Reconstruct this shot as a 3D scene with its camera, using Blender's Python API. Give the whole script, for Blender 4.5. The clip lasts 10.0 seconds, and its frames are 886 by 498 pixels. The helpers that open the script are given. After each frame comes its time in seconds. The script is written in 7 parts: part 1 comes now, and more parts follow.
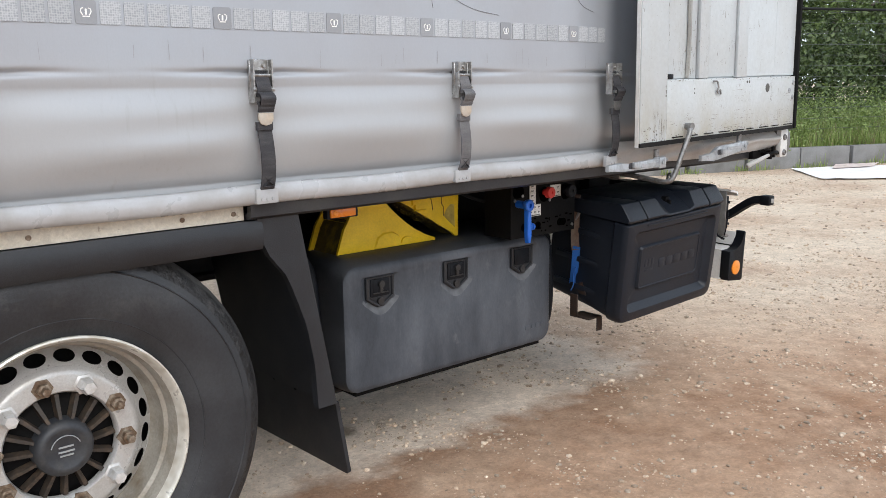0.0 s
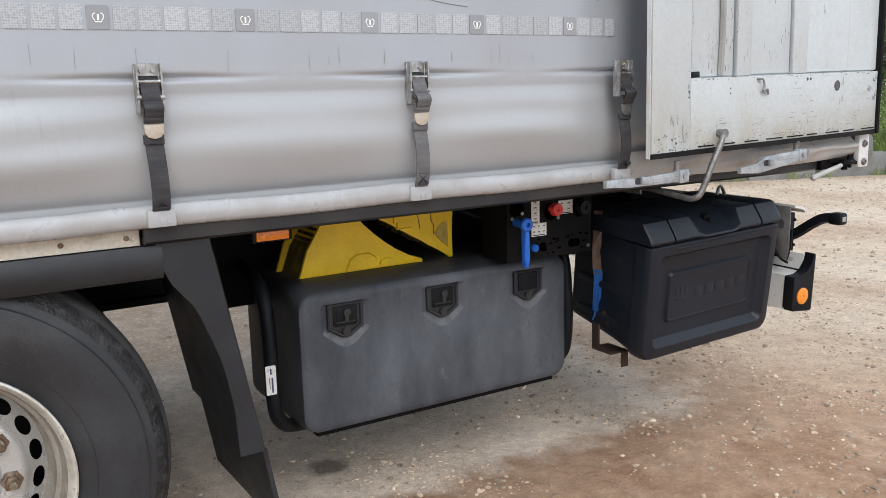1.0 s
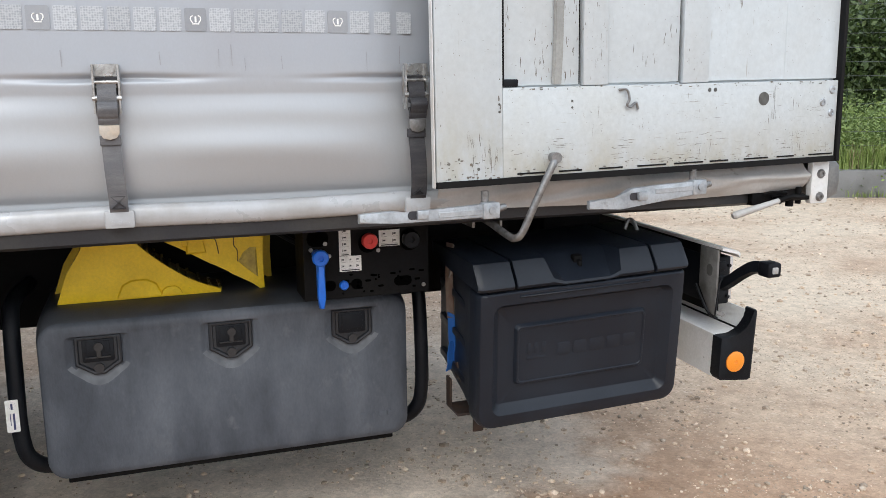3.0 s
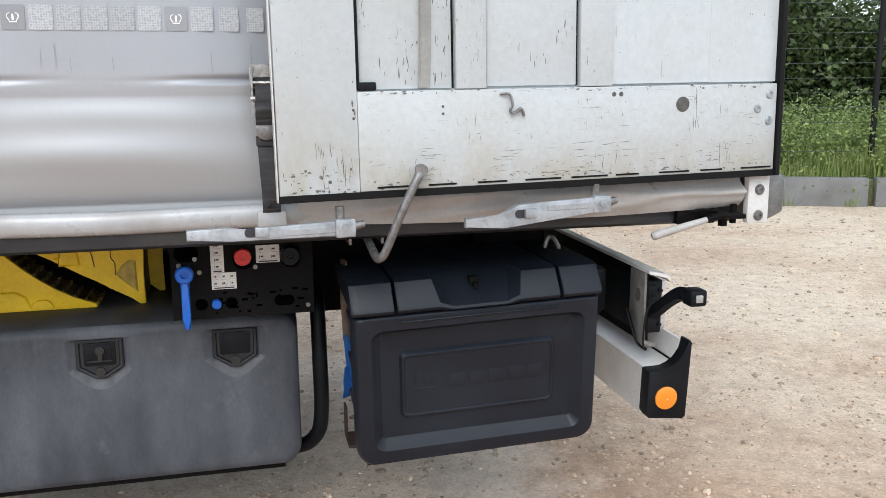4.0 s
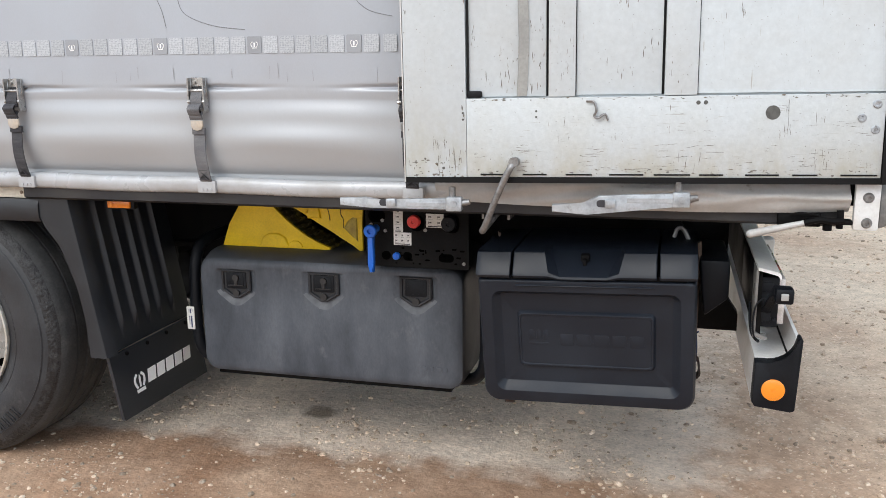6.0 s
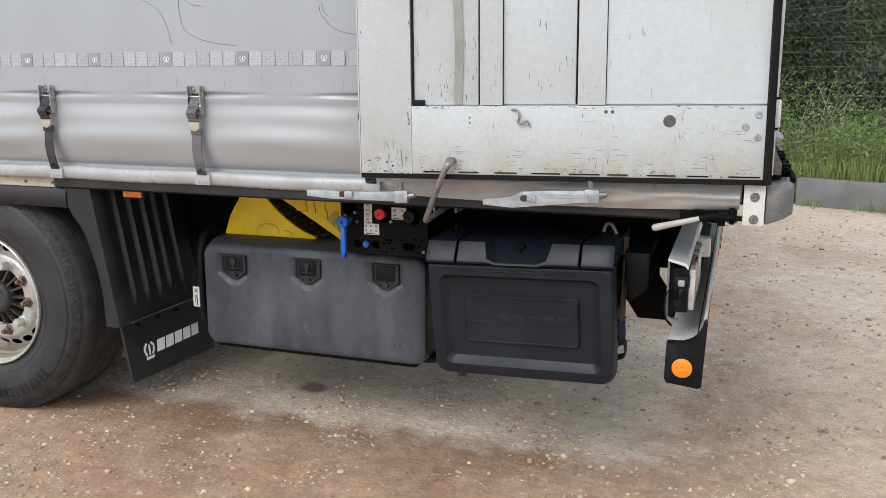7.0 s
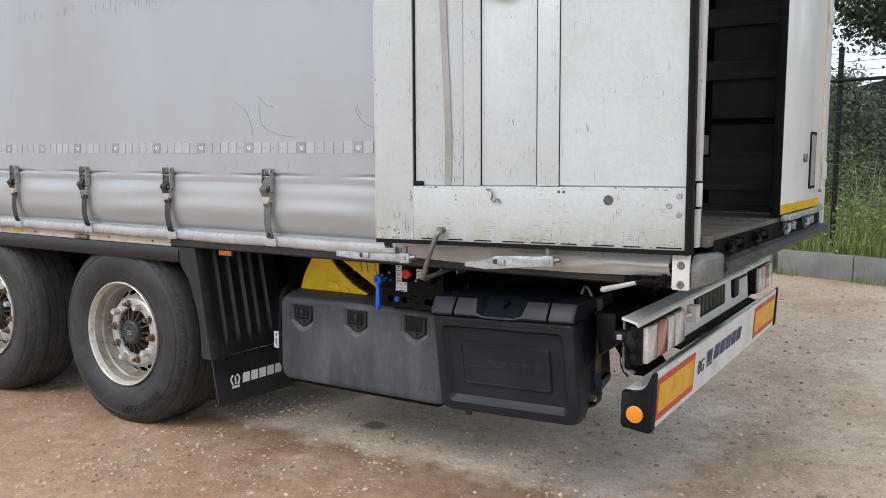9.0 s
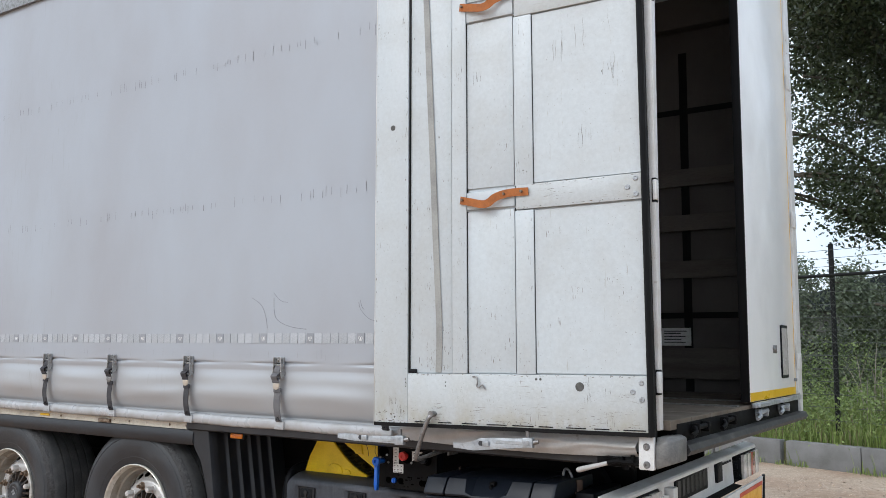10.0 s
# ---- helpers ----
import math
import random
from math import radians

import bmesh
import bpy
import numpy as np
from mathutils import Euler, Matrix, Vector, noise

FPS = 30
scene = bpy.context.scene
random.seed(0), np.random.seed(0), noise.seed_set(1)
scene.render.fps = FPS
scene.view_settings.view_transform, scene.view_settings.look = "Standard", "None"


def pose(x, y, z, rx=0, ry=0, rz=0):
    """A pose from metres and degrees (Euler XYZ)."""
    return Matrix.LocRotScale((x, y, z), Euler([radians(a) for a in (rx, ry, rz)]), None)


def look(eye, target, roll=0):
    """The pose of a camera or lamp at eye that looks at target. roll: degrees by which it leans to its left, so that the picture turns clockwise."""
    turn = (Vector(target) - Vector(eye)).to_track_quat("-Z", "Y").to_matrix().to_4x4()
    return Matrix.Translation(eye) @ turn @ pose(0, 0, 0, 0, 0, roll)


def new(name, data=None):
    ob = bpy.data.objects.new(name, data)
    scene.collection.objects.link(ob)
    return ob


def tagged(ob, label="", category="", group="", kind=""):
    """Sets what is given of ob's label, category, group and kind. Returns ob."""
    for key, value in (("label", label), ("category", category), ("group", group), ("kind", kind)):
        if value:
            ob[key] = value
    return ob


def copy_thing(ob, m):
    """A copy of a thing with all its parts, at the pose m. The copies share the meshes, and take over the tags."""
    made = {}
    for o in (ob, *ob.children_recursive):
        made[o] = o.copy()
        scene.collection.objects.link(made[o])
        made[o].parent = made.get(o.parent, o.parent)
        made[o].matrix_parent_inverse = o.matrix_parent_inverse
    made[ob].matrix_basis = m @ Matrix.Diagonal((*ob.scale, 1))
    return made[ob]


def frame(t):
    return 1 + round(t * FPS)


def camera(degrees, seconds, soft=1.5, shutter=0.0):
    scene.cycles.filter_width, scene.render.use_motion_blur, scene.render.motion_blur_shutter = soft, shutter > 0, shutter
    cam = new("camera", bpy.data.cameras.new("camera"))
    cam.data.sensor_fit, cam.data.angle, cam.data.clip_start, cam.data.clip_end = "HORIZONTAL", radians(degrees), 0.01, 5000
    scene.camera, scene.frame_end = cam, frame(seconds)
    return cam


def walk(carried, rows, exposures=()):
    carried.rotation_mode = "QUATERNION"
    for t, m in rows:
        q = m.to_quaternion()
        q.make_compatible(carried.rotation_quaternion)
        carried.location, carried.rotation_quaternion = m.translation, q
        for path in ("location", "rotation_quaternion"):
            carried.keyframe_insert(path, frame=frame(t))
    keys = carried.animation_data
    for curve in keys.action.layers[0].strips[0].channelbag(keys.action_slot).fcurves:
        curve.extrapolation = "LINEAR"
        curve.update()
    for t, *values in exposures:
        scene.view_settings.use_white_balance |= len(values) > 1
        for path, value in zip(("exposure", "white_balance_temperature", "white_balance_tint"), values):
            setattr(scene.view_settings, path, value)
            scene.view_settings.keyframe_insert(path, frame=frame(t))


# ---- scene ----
EXPOSURES = [(0.0, -0.02, 6450, 10), (1.0, -0.06, 6450, 10), (2.0, -0.07, 6400, 10), (3.5, 0.07, 6350, 9), (5.5, 0.10, 6400, 9), (6.2, 0.10, 6500, 10), (7.5, -0.12, 6550, 10), (8.5, -0.14, 6550, 10), (9.5, -0.14, 6350, 9), (10.0, -0.2, 6250, 9)]
cam = camera(54.5, 10.0, soft=0.38)
PATH = [
    (0, (-3.756, -1.998, 1.343), (-2.471, -0.512, 0.973), -0.80),
    (0.5, (-3.421, -1.968, 1.370), (-2.141, -0.476, 1.002), -0.70),
    (1, (-3.118, -2.016, 1.347), (-2.092, -0.339, 0.980), -1.50),
    (1.5, (-2.819, -2.051, 1.339), (-1.874, -0.325, 0.979), -1.40),
    (2, (-2.490, -1.996, 1.328), (-1.568, -0.259, 0.967), -0.60),
    (2.2, (-2.382, -1.986, 1.348), (-1.464, -0.246, 0.987), -0.30),
    (3.3, (-1.720, -2.113, 1.366), (-1.175, -0.227, 0.984), -0.70),
    (3.5, (-1.615, -2.101, 1.350), (-1.084, -0.212, 0.964), -0.60),
    (4, (-1.342, -2.020, 1.368), (-0.878, -0.110, 0.996), -0.40),
    (4.5, (-1.131, -2.025, 1.389), (-0.926, -0.071, 1.013), -0.40),
    (5, (-0.917, -2.126, 1.412), (-1.021, -0.166, 1.027), -0.70),
    (5.5, (-0.748, -2.307, 1.415), (-1.004, -0.364, 1.013), -0.40),
    (6, (-0.528, -2.496, 1.445), (-1.025, -0.604, 1.030), -0.50),
    (6.2, (-0.433, -2.554, 1.446), (-0.944, -0.667, 1.026), -0.40),
    (7.3, (0.079, -2.843, 1.435), (-0.641, -1.014, 1.068), 0.20),
    (7.5, (0.173, -2.891, 1.423), (-0.601, -1.082, 1.067), 0.20),
    (8, (0.401, -2.971, 1.456), (-0.493, -1.214, 1.115), 0.30),
    (8.5, (0.668, -2.951, 1.447), (-0.336, -1.255, 1.109), 0.20),
    (8.8, (0.780, -2.996, 1.455), (-0.248, -1.303, 1.181), 0.21),
    (9, (0.855, -3.026, 1.460), (-0.194, -1.336, 1.255), 0.30),
    (9.2, (0.924, -3.094, 1.458), (-0.140, -1.410, 1.276), 0.41),
    (9.4, (0.994, -3.162, 1.455), (-0.084, -1.480, 1.341), 0.60),
    (9.5, (1.028, -3.196, 1.454), (-0.052, -1.513, 1.408), 0.50),
    (9.6, (1.056, -3.220, 1.456), (-0.031, -1.541, 1.485), 0.50),
    (9.7, (1.084, -3.243, 1.458), (-0.003, -1.569, 1.579), 0.63),
    (9.9, (1.141, -3.290, 1.461), (0.052, -1.625, 1.674), 0.60),
    (10, (1.169, -3.314, 1.463), (0.085, -1.649, 1.696), 0.50),
]
walk(cam, [(t, look(eye, target, roll)) for t, eye, target, roll in PATH], EXPOSURES)

# ---- light ----
SUN_EL, SUN_ROT = 39.0, 200.0
world = bpy.data.worlds.new("world")
scene.world = world
world.use_nodes = True
wn, wl = world.node_tree.nodes, world.node_tree.links
wn.clear()
sky = wn.new("ShaderNodeTexSky")
sky.sky_type, sky.sun_disc = "NISHITA", False
sky.sun_elevation, sky.sun_rotation = radians(SUN_EL), radians(SUN_ROT)
sky.air_density, sky.dust_density, sky.ozone_density = 1.0, 3.0, 1.0
tc = wn.new("ShaderNodeTexCoord")
cloud = wn.new("ShaderNodeTexNoise")
cloud.inputs["Scale"].default_value, cloud.inputs["Detail"].default_value = 2.6, 7.0
cmap = wn.new("ShaderNodeMapRange")
cmap.inputs["From Min"].default_value, cmap.inputs["From Max"].default_value = 0.30, 0.62
cmap.inputs["To Min"].default_value, cmap.inputs["To Max"].default_value = 0.45, 1.0
cmix = wn.new("ShaderNodeMix")
cmix.data_type = "RGBA"
cmix.inputs["B"].default_value = (9.7, 10.6, 11.7, 1)
bg = wn.new("ShaderNodeBackground")
bg.inputs["Strength"].default_value = 0.140
wout = wn.new("ShaderNodeOutputWorld")
wl.new(tc.outputs["Generated"], cloud.inputs["Vector"])
wl.new(cloud.outputs["Fac"], cmap.inputs["Value"])
wl.new(cmap.outputs["Result"], cmix.inputs["Factor"])
wl.new(sky.outputs["Color"], cmix.inputs["A"])
wl.new(cmix.outputs["Result"], bg.inputs["Color"])
wl.new(bg.outputs["Background"], wout.inputs["Surface"])
sun_data = bpy.data.lights.new("sun", "SUN")
sun_data.energy, sun_data.angle, sun_data.color = 1.42, radians(30), (1.0, 0.96, 0.9)
sun = new("sun", sun_data)
sd = Vector((math.sin(radians(SUN_ROT)) * math.cos(radians(SUN_EL)), math.cos(radians(SUN_ROT)) * math.cos(radians(SUN_EL)), math.sin(radians(SUN_EL))))
sun.matrix_world = look(sd * 30, (0, 0, 0))

# ---- materials ----


def surf(name, base, rough=0.5, metal=0.0, spec=0.5, coat=0.0, tint=None, tint_scale=6.0, tint_lo=0.45, tint_hi=0.7, grain=0.06, grain_scale=120.0,
         bump=0.0, bump_scale=200.0, stretch=(1, 1, 1), rough_var=0.12, wear=None, wear_scale=30.0, wear_stretch=(1, 1, 1), wear_lo=0.62, wear_hi=0.66,
         rand=0.0, island=0.0, scratch=None, grime=None, cells=None, bounce=None):
    """A surface with a base colour, a second colour in patches, fine grain, worn marks and relief."""
    m = bpy.data.materials.new(name)
    m.use_nodes = True
    nt = m.node_tree
    n, l = nt.nodes, nt.links
    p = n["Principled BSDF"]
    p.inputs["Metallic"].default_value = metal
    p.inputs["Specular IOR Level"].default_value = spec
    p.inputs["Coat Weight"].default_value = coat
    p.inputs["Coat Roughness"].default_value = 0.08
    co = n.new("ShaderNodeTexCoord")

    def mapped(scale3):
        mp = n.new("ShaderNodeMapping")
        mp.inputs["Scale"].default_value = scale3
        l.new(co.outputs["Object"], mp.inputs["Vector"])
        return mp.outputs["Vector"]

    def noise_tex(scale, detail, vec, rgh=0.55):
        t = n.new("ShaderNodeTexNoise")
        t.inputs["Scale"].default_value, t.inputs["Detail"].default_value, t.inputs["Roughness"].default_value = scale, detail, rgh
        l.new(vec, t.inputs["Vector"])
        return t.outputs["Fac"]

    def ramp(val, a, b, lo=0.0, hi=1.0):
        r = n.new("ShaderNodeMapRange")
        r.inputs["From Min"].default_value, r.inputs["From Max"].default_value = a, b
        r.inputs["To Min"].default_value, r.inputs["To Max"].default_value = lo, hi
        l.new(val, r.inputs["Value"])
        return r.outputs["Result"]

    def blend(fac, a, b, mode="MIX"):
        x = n.new("ShaderNodeMix")
        x.data_type, x.blend_type = "RGBA", mode
        for key, v in (("Factor", fac), ("A", a), ("B", b)):
            if isinstance(v, (tuple, float)):
                x.inputs[key].default_value = (*v, 1) if isinstance(v, tuple) else v
            else:
                l.new(v, x.inputs[key])
        return x.outputs["Result"]

    plain = mapped(stretch)
    col = base
    patch = noise_tex(tint_scale, 6, plain)
    if tint:
        col = blend(ramp(patch, tint_lo, tint_hi), col, tint)
    if bounce:
        # lower part painted with light bounced off the ground: colour and the heights between which it sets in
        low = n.new("ShaderNodeSeparateXYZ")
        l.new(co.outputs["Object"], low.inputs["Vector"])
        col = blend(ramp(low.outputs["Z"], bounce[2], bounce[1], 0.0, 0.8), col, bounce[0])
    if grain:
        g = ramp(noise_tex(grain_scale, 3, plain, 0.7), 0.25, 0.75, 1 - grain * 2, 1 + grain * 2)
        gc = n.new("ShaderNodeCombineColor")
        for k in ("Red", "Green", "Blue"):
            l.new(g, gc.inputs[k])
        col = blend(1.0, col, gc.outputs["Color"], "MULTIPLY")
    if cells:
        # a honeycomb of dots: colour, scale, inner and outer radius in cells
        cell = n.new("ShaderNodeTexVoronoi")
        cell.inputs["Scale"].default_value, cell.inputs["Randomness"].default_value = cells[1], 0.35
        l.new(plain, cell.inputs["Vector"])
        col = blend(ramp(cell.outputs["Distance"], cells[2], cells[3]), col, cells[0])
    if rand or island:
        src = n.new("ShaderNodeObjectInfo").outputs["Random"] if rand else n.new("ShaderNodeNewGeometry").outputs["Random Per Island"]
        k0 = rand or island
        r = ramp(src, 0, 1, 1 - k0, 1 + k0)
        rc = n.new("ShaderNodeCombineColor")
        for k in ("Red", "Green", "Blue"):
            l.new(r, rc.inputs[k])
        col = blend(1.0, col, rc.outputs["Color"], "MULTIPLY")
    if wear:
        wv = ramp(noise_tex(wear_scale, 5, mapped(wear_stretch), 0.65), wear_lo, wear_hi)
        mask = ramp(noise_tex(wear_scale * 0.09, 4, plain), 0.46, 0.60)
        mm = n.new("ShaderNodeMath")
        mm.operation = "MULTIPLY"
        l.new(wv, mm.inputs[0])
        l.new(mask, mm.inputs[1])
        col = blend(mm.outputs[0], col, wear)
    if scratch:
        # fine long scratches: colour, scale, stretch, threshold
        sc, ss, sst, slo = scratch
        sv = ramp(noise_tex(ss, 4, mapped(sst), 0.6), slo, slo + 0.035)
        sm = ramp(noise_tex(3.1, 4, plain), 0.40, 0.62, 0.0, 0.85)
        sx = n.new("ShaderNodeMath")
        sx.operation = "MULTIPLY"
        l.new(sv, sx.inputs[0])
        l.new(sm, sx.inputs[1])
        col = blend(sx.outputs[0], col, sc)
    if grime:
        # yellowish splashed dirt that clings to the lower edge
        gcol, gz0, gz1, gamt = grime
        sepz = n.new("ShaderNodeSeparateXYZ")
        l.new(co.outputs["Object"], sepz.inputs["Vector"])
        gm = n.new("ShaderNodeMath")
        gm.operation = "MULTIPLY"
        l.new(ramp(sepz.outputs["Z"], gz1, gz0, 0.0, gamt), gm.inputs[0])
        l.new(ramp(noise_tex(11, 7, mapped((1, 1, 0.6)), 0.7), 0.42, 0.66), gm.inputs[1])
        col = blend(gm.outputs[0], col, gcol)
    if isinstance(col, tuple):
        p.inputs["Base Color"].default_value = (*col, 1)
    else:
        l.new(col, p.inputs["Base Color"])
    l.new(ramp(patch, 0.3, 0.7, max(0.02, rough - rough_var), min(1, rough + rough_var)), p.inputs["Roughness"])
    if bump:
        b = n.new("ShaderNodeBump")
        b.inputs["Strength"].default_value, b.inputs["Distance"].default_value = 1.0, bump
        l.new(noise_tex(bump_scale, 4, plain), b.inputs["Height"])
        l.new(b.outputs["Normal"], p.inputs["Normal"])
    return m


def leafy(name, c0, c1, rough=0.5, through_c=0.25):
    m = bpy.data.materials.new(name)
    m.use_nodes = True
    n, l = m.node_tree.nodes, m.node_tree.links
    p = n["Principled BSDF"]
    g = n.new("ShaderNodeNewGeometry")
    r = n.new("ShaderNodeValToRGB")
    r.color_ramp.elements[0].color, r.color_ramp.elements[1].color = (*c0, 1), (*c1, 1)
    l.new(g.outputs["Random Per Island"], r.inputs["Fac"])
    l.new(r.outputs["Color"], p.inputs["Base Color"])
    p.inputs["Roughness"].default_value = rough
    tr = n.new("ShaderNodeBsdfTranslucent")
    l.new(r.outputs["Color"], tr.inputs["Color"])
    mx = n.new("ShaderNodeMixShader")
    mx.inputs["Fac"].default_value = through_c
    l.new(p.outputs["BSDF"], mx.inputs[1])
    l.new(tr.outputs["BSDF"], mx.inputs[2])
    l.new(mx.outputs["Shader"], n["Material Output"].inputs["Surface"])
    return m


M = {}
M["tarp"] = surf("pvc_tarpaulin", (0.395, 0.425, 0.47), 0.33, metal=0.12, spec=0.5, tint=(0.355, 0.365, 0.395), tint_scale=1.6, tint_lo=0.35, tint_hi=0.75, grain=0.012, grain_scale=300,
                 stretch=(1, 1, 0.5), bump=0.0006, bump_scale=26, rough_var=0.06, wear=(0.27, 0.26, 0.25), wear_scale=5, wear_stretch=(9, 9, 0.7), wear_lo=0.58, wear_hi=0.85, bounce=((0.425, 0.44, 0.455), 1.30, 1.43))
M["hem"] = surf("pvc_hem", (0.43, 0.44, 0.455), 0.33, metal=0.1, tint=(0.34, 0.335, 0.33), tint_scale=9, grain=0.02, bump=0.0012, bump_scale=22, wear=(0.2, 0.19, 0.18), wear_scale=60, wear_lo=0.66, wear_hi=0.72)
M["band"] = surf("reflective_band", (0.315, 0.338, 0.365), 0.38, grain=0.06, grain_scale=420, cells=((0.47, 0.49, 0.515), 190.0, 0.30, 0.62), rand=0.10)
M["band_dark"] = surf("crown_square", (0.30, 0.315, 0.34), 0.45, grain=0.03, rand=0.1)
M["white_print"] = surf("white_print", (0.88, 0.88, 0.87), 0.5, grain=0.03)
M["crack"] = surf("tarp_crack", (0.21, 0.215, 0.225), 0.7, grain=0.1)
M["crease"] = surf("tarp_crease", (0.315, 0.325, 0.345), 0.6, grain=0.1)
M["door"] = surf("chipped_white_paint", (0.535, 0.582, 0.610), 0.42, tint=(0.500, 0.530, 0.540), tint_scale=3.5, grain=0.03, grain_scale=60, bump=0.0008, bump_scale=40,
                 wear=(0.13, 0.125, 0.11), wear_scale=48, wear_stretch=(2.0, 2.0, 0.6), wear_lo=0.668, wear_hi=0.69,
                 scratch=((0.34, 0.33, 0.30), 26, (5.0, 5.0, 0.30), 0.675), grime=((0.38, 0.36, 0.26), 1.12, 1.36, 0.75))
M["door_rail"] = surf("chipped_white_rail", (0.505, 0.540, 0.555), 0.46, tint=(0.47, 0.485, 0.47), tint_scale=4.0, grain=0.04, grain_scale=60, bump=0.0012, bump_scale=45,
                      wear=(0.13, 0.12, 0.10), wear_scale=46, wear_stretch=(0.6, 0.6, 2.0), wear_lo=0.64, wear_hi=0.665,
                      scratch=((0.30, 0.29, 0.26), 30, (0.35, 0.35, 6.0), 0.635), grime=((0.38, 0.35, 0.25), 1.12, 1.25, 0.8))
M["white_gloss"] = surf("white_gloss_paint", (0.85, 0.87, 0.885), 0.36, coat=0.35, grain=0.01, rough_var=0.04, tint=(0.74, 0.755, 0.77), tint_scale=2)
M["white_frame"] = surf("white_frame_paint", (0.68, 0.69, 0.69), 0.4, tint=(0.59, 0.575, 0.54), tint_scale=8, grain=0.04, wear=(0.22, 0.12, 0.06), wear_scale=26, wear_lo=0.66, wear_hi=0.70)
M["cream_rail"] = surf("cream_aluminium", (0.62, 0.58, 0.49), 0.5, tint=(0.44, 0.40, 0.33), tint_scale=9, grain=0.08, bump=0.0008, wear=(0.2, 0.15, 0.1), wear_scale=40, wear_lo=0.64, wear_hi=0.7)
M["black_steel"] = surf("black_chassis_paint", (0.0045, 0.0045, 0.005), 0.65, spec=0.10, tint=(0.010, 0.0095, 0.009), tint_scale=5, grain=0.1, bump=0.0006, bump_scale=90)
M["guard_plastic"] = surf("weathered_black_guard", (0.0125, 0.0145, 0.0185), 0.44, spec=0.5, tint=(0.021, 0.0235, 0.028), tint_scale=6, grain=0.08, bump=0.0006, bump_scale=300)
M["rail_paint"] = surf("dark_side_rail", (0.024, 0.024, 0.027), 0.45, spec=0.35, tint=(0.04, 0.038, 0.036), tint_scale=7, grain=0.08, bump=0.0005)
M["black_plastic"] = surf("black_plastic", (0.0055, 0.0068, 0.0095), 0.48, spec=0.18, tint=(0.011, 0.0125, 0.0155), tint_scale=6, grain=0.08, bump=0.0006, bump_scale=500)
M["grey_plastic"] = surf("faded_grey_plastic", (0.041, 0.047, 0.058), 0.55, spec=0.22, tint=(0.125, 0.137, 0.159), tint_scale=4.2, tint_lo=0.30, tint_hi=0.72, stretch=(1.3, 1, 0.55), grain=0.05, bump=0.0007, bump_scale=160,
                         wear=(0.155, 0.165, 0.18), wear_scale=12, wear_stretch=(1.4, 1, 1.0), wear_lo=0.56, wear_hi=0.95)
# Darker copy of the grey plastic; carries the shading of the box's rounded edges.
M["box_edge"] = surf("shaded_plastic_edge", (0.026, 0.029, 0.035), 0.5, tint=(0.055, 0.059, 0.068), tint_scale=6, grain=0.05, bump=0.0006, bump_scale=160)
M["box_plastic"] = surf("dark_toolbox_plastic", (0.0098, 0.0132, 0.0205), 0.43, spec=0.34, tint=(0.0148, 0.0195, 0.0285), tint_scale=5, grain=0.06, bump=0.0004, bump_scale=420)
M["rubber"] = surf("tyre_rubber", (0.0195, 0.0215, 0.0255), 0.50, spec=0.5, tint=(0.037, 0.040, 0.045), tint_scale=7, tint_lo=0.42, tint_hi=0.72, grain=0.1, bump=0.0012, bump_scale=120, wear=(0.07, 0.069, 0.067), wear_scale=15, wear_lo=0.52, wear_hi=0.70)
M["tyre_worn"] = surf("scuffed_tyre_shoulder", (0.014, 0.014, 0.015), 0.55, spec=0.45, tint=(0.040, 0.040, 0.041), tint_scale=30, tint_lo=0.46, tint_hi=0.66, grain=0.14, bump=0.007, bump_scale=70)
M["tyre_tread"] = surf("dusty_tyre_tread", (0.049, 0.050, 0.051), 0.75, spec=0.3, tint=(0.082, 0.081, 0.079), tint_scale=12, grain=0.12, bump=0.0012, bump_scale=70)
M["seal"] = surf("rubber_seal", (0.0055, 0.0055, 0.006), 0.6, spec=0.2, grain=0.1)
M["hole"] = surf("unlit_hole", (0.0015, 0.0015, 0.0015), 0.9, spec=0.0, grain=0.02)
M["rim"] = surf("dirty_rim_paint", (0.52, 0.52, 0.515), 0.34, metal=0.35, tint=(0.42, 0.405, 0.375), tint_scale=11, tint_lo=0.5, tint_hi=0.75, grain=0.06, grain_scale=200, bump=0.0006,
                wear=(0.30, 0.20, 0.11), wear_scale=34, wear_lo=0.66, wear_hi=0.76)
# Cream lip; its highlight is put into this paler copy of the rim paint.
M["rim_lip"] = surf("pale_rim_lip", (0.66, 0.64, 0.58), 0.36, metal=0.3, tint=(0.48, 0.44, 0.37), tint_scale=30, grain=0.05)
# Dirty barrel; the shade inside the rim is put into its darker colour.
M["rim_barrel"] = surf("dirty_shaded_rim_barrel", (0.34, 0.32, 0.28), 0.5, metal=0.2, tint=(0.20, 0.165, 0.12), tint_scale=10, grain=0.08, wear=(0.16, 0.10, 0.06), wear_scale=30, wear_lo=0.58, wear_hi=0.70)
M["hub"] = surf("greasy_hub", (0.032, 0.025, 0.020), 0.6, tint=(0.085, 0.058, 0.038), tint_scale=30, grain=0.15)
M["hub_cap"] = surf("dark_hub_cap", (0.026, 0.029, 0.035), 0.5, tint=(0.045, 0.045, 0.046), tint_scale=30, grain=0.08)
M["nut_cap"] = surf("silver_nut_cap", (0.60, 0.60, 0.60), 0.38, metal=0.3, grain=0.06, tint=(0.5, 0.48, 0.45), tint_scale=40)
M["rust"] = surf("rusty_steel", (0.15, 0.10, 0.065), 0.6, metal=0.4, tint=(0.30, 0.255, 0.20), tint_scale=60, grain=0.15)
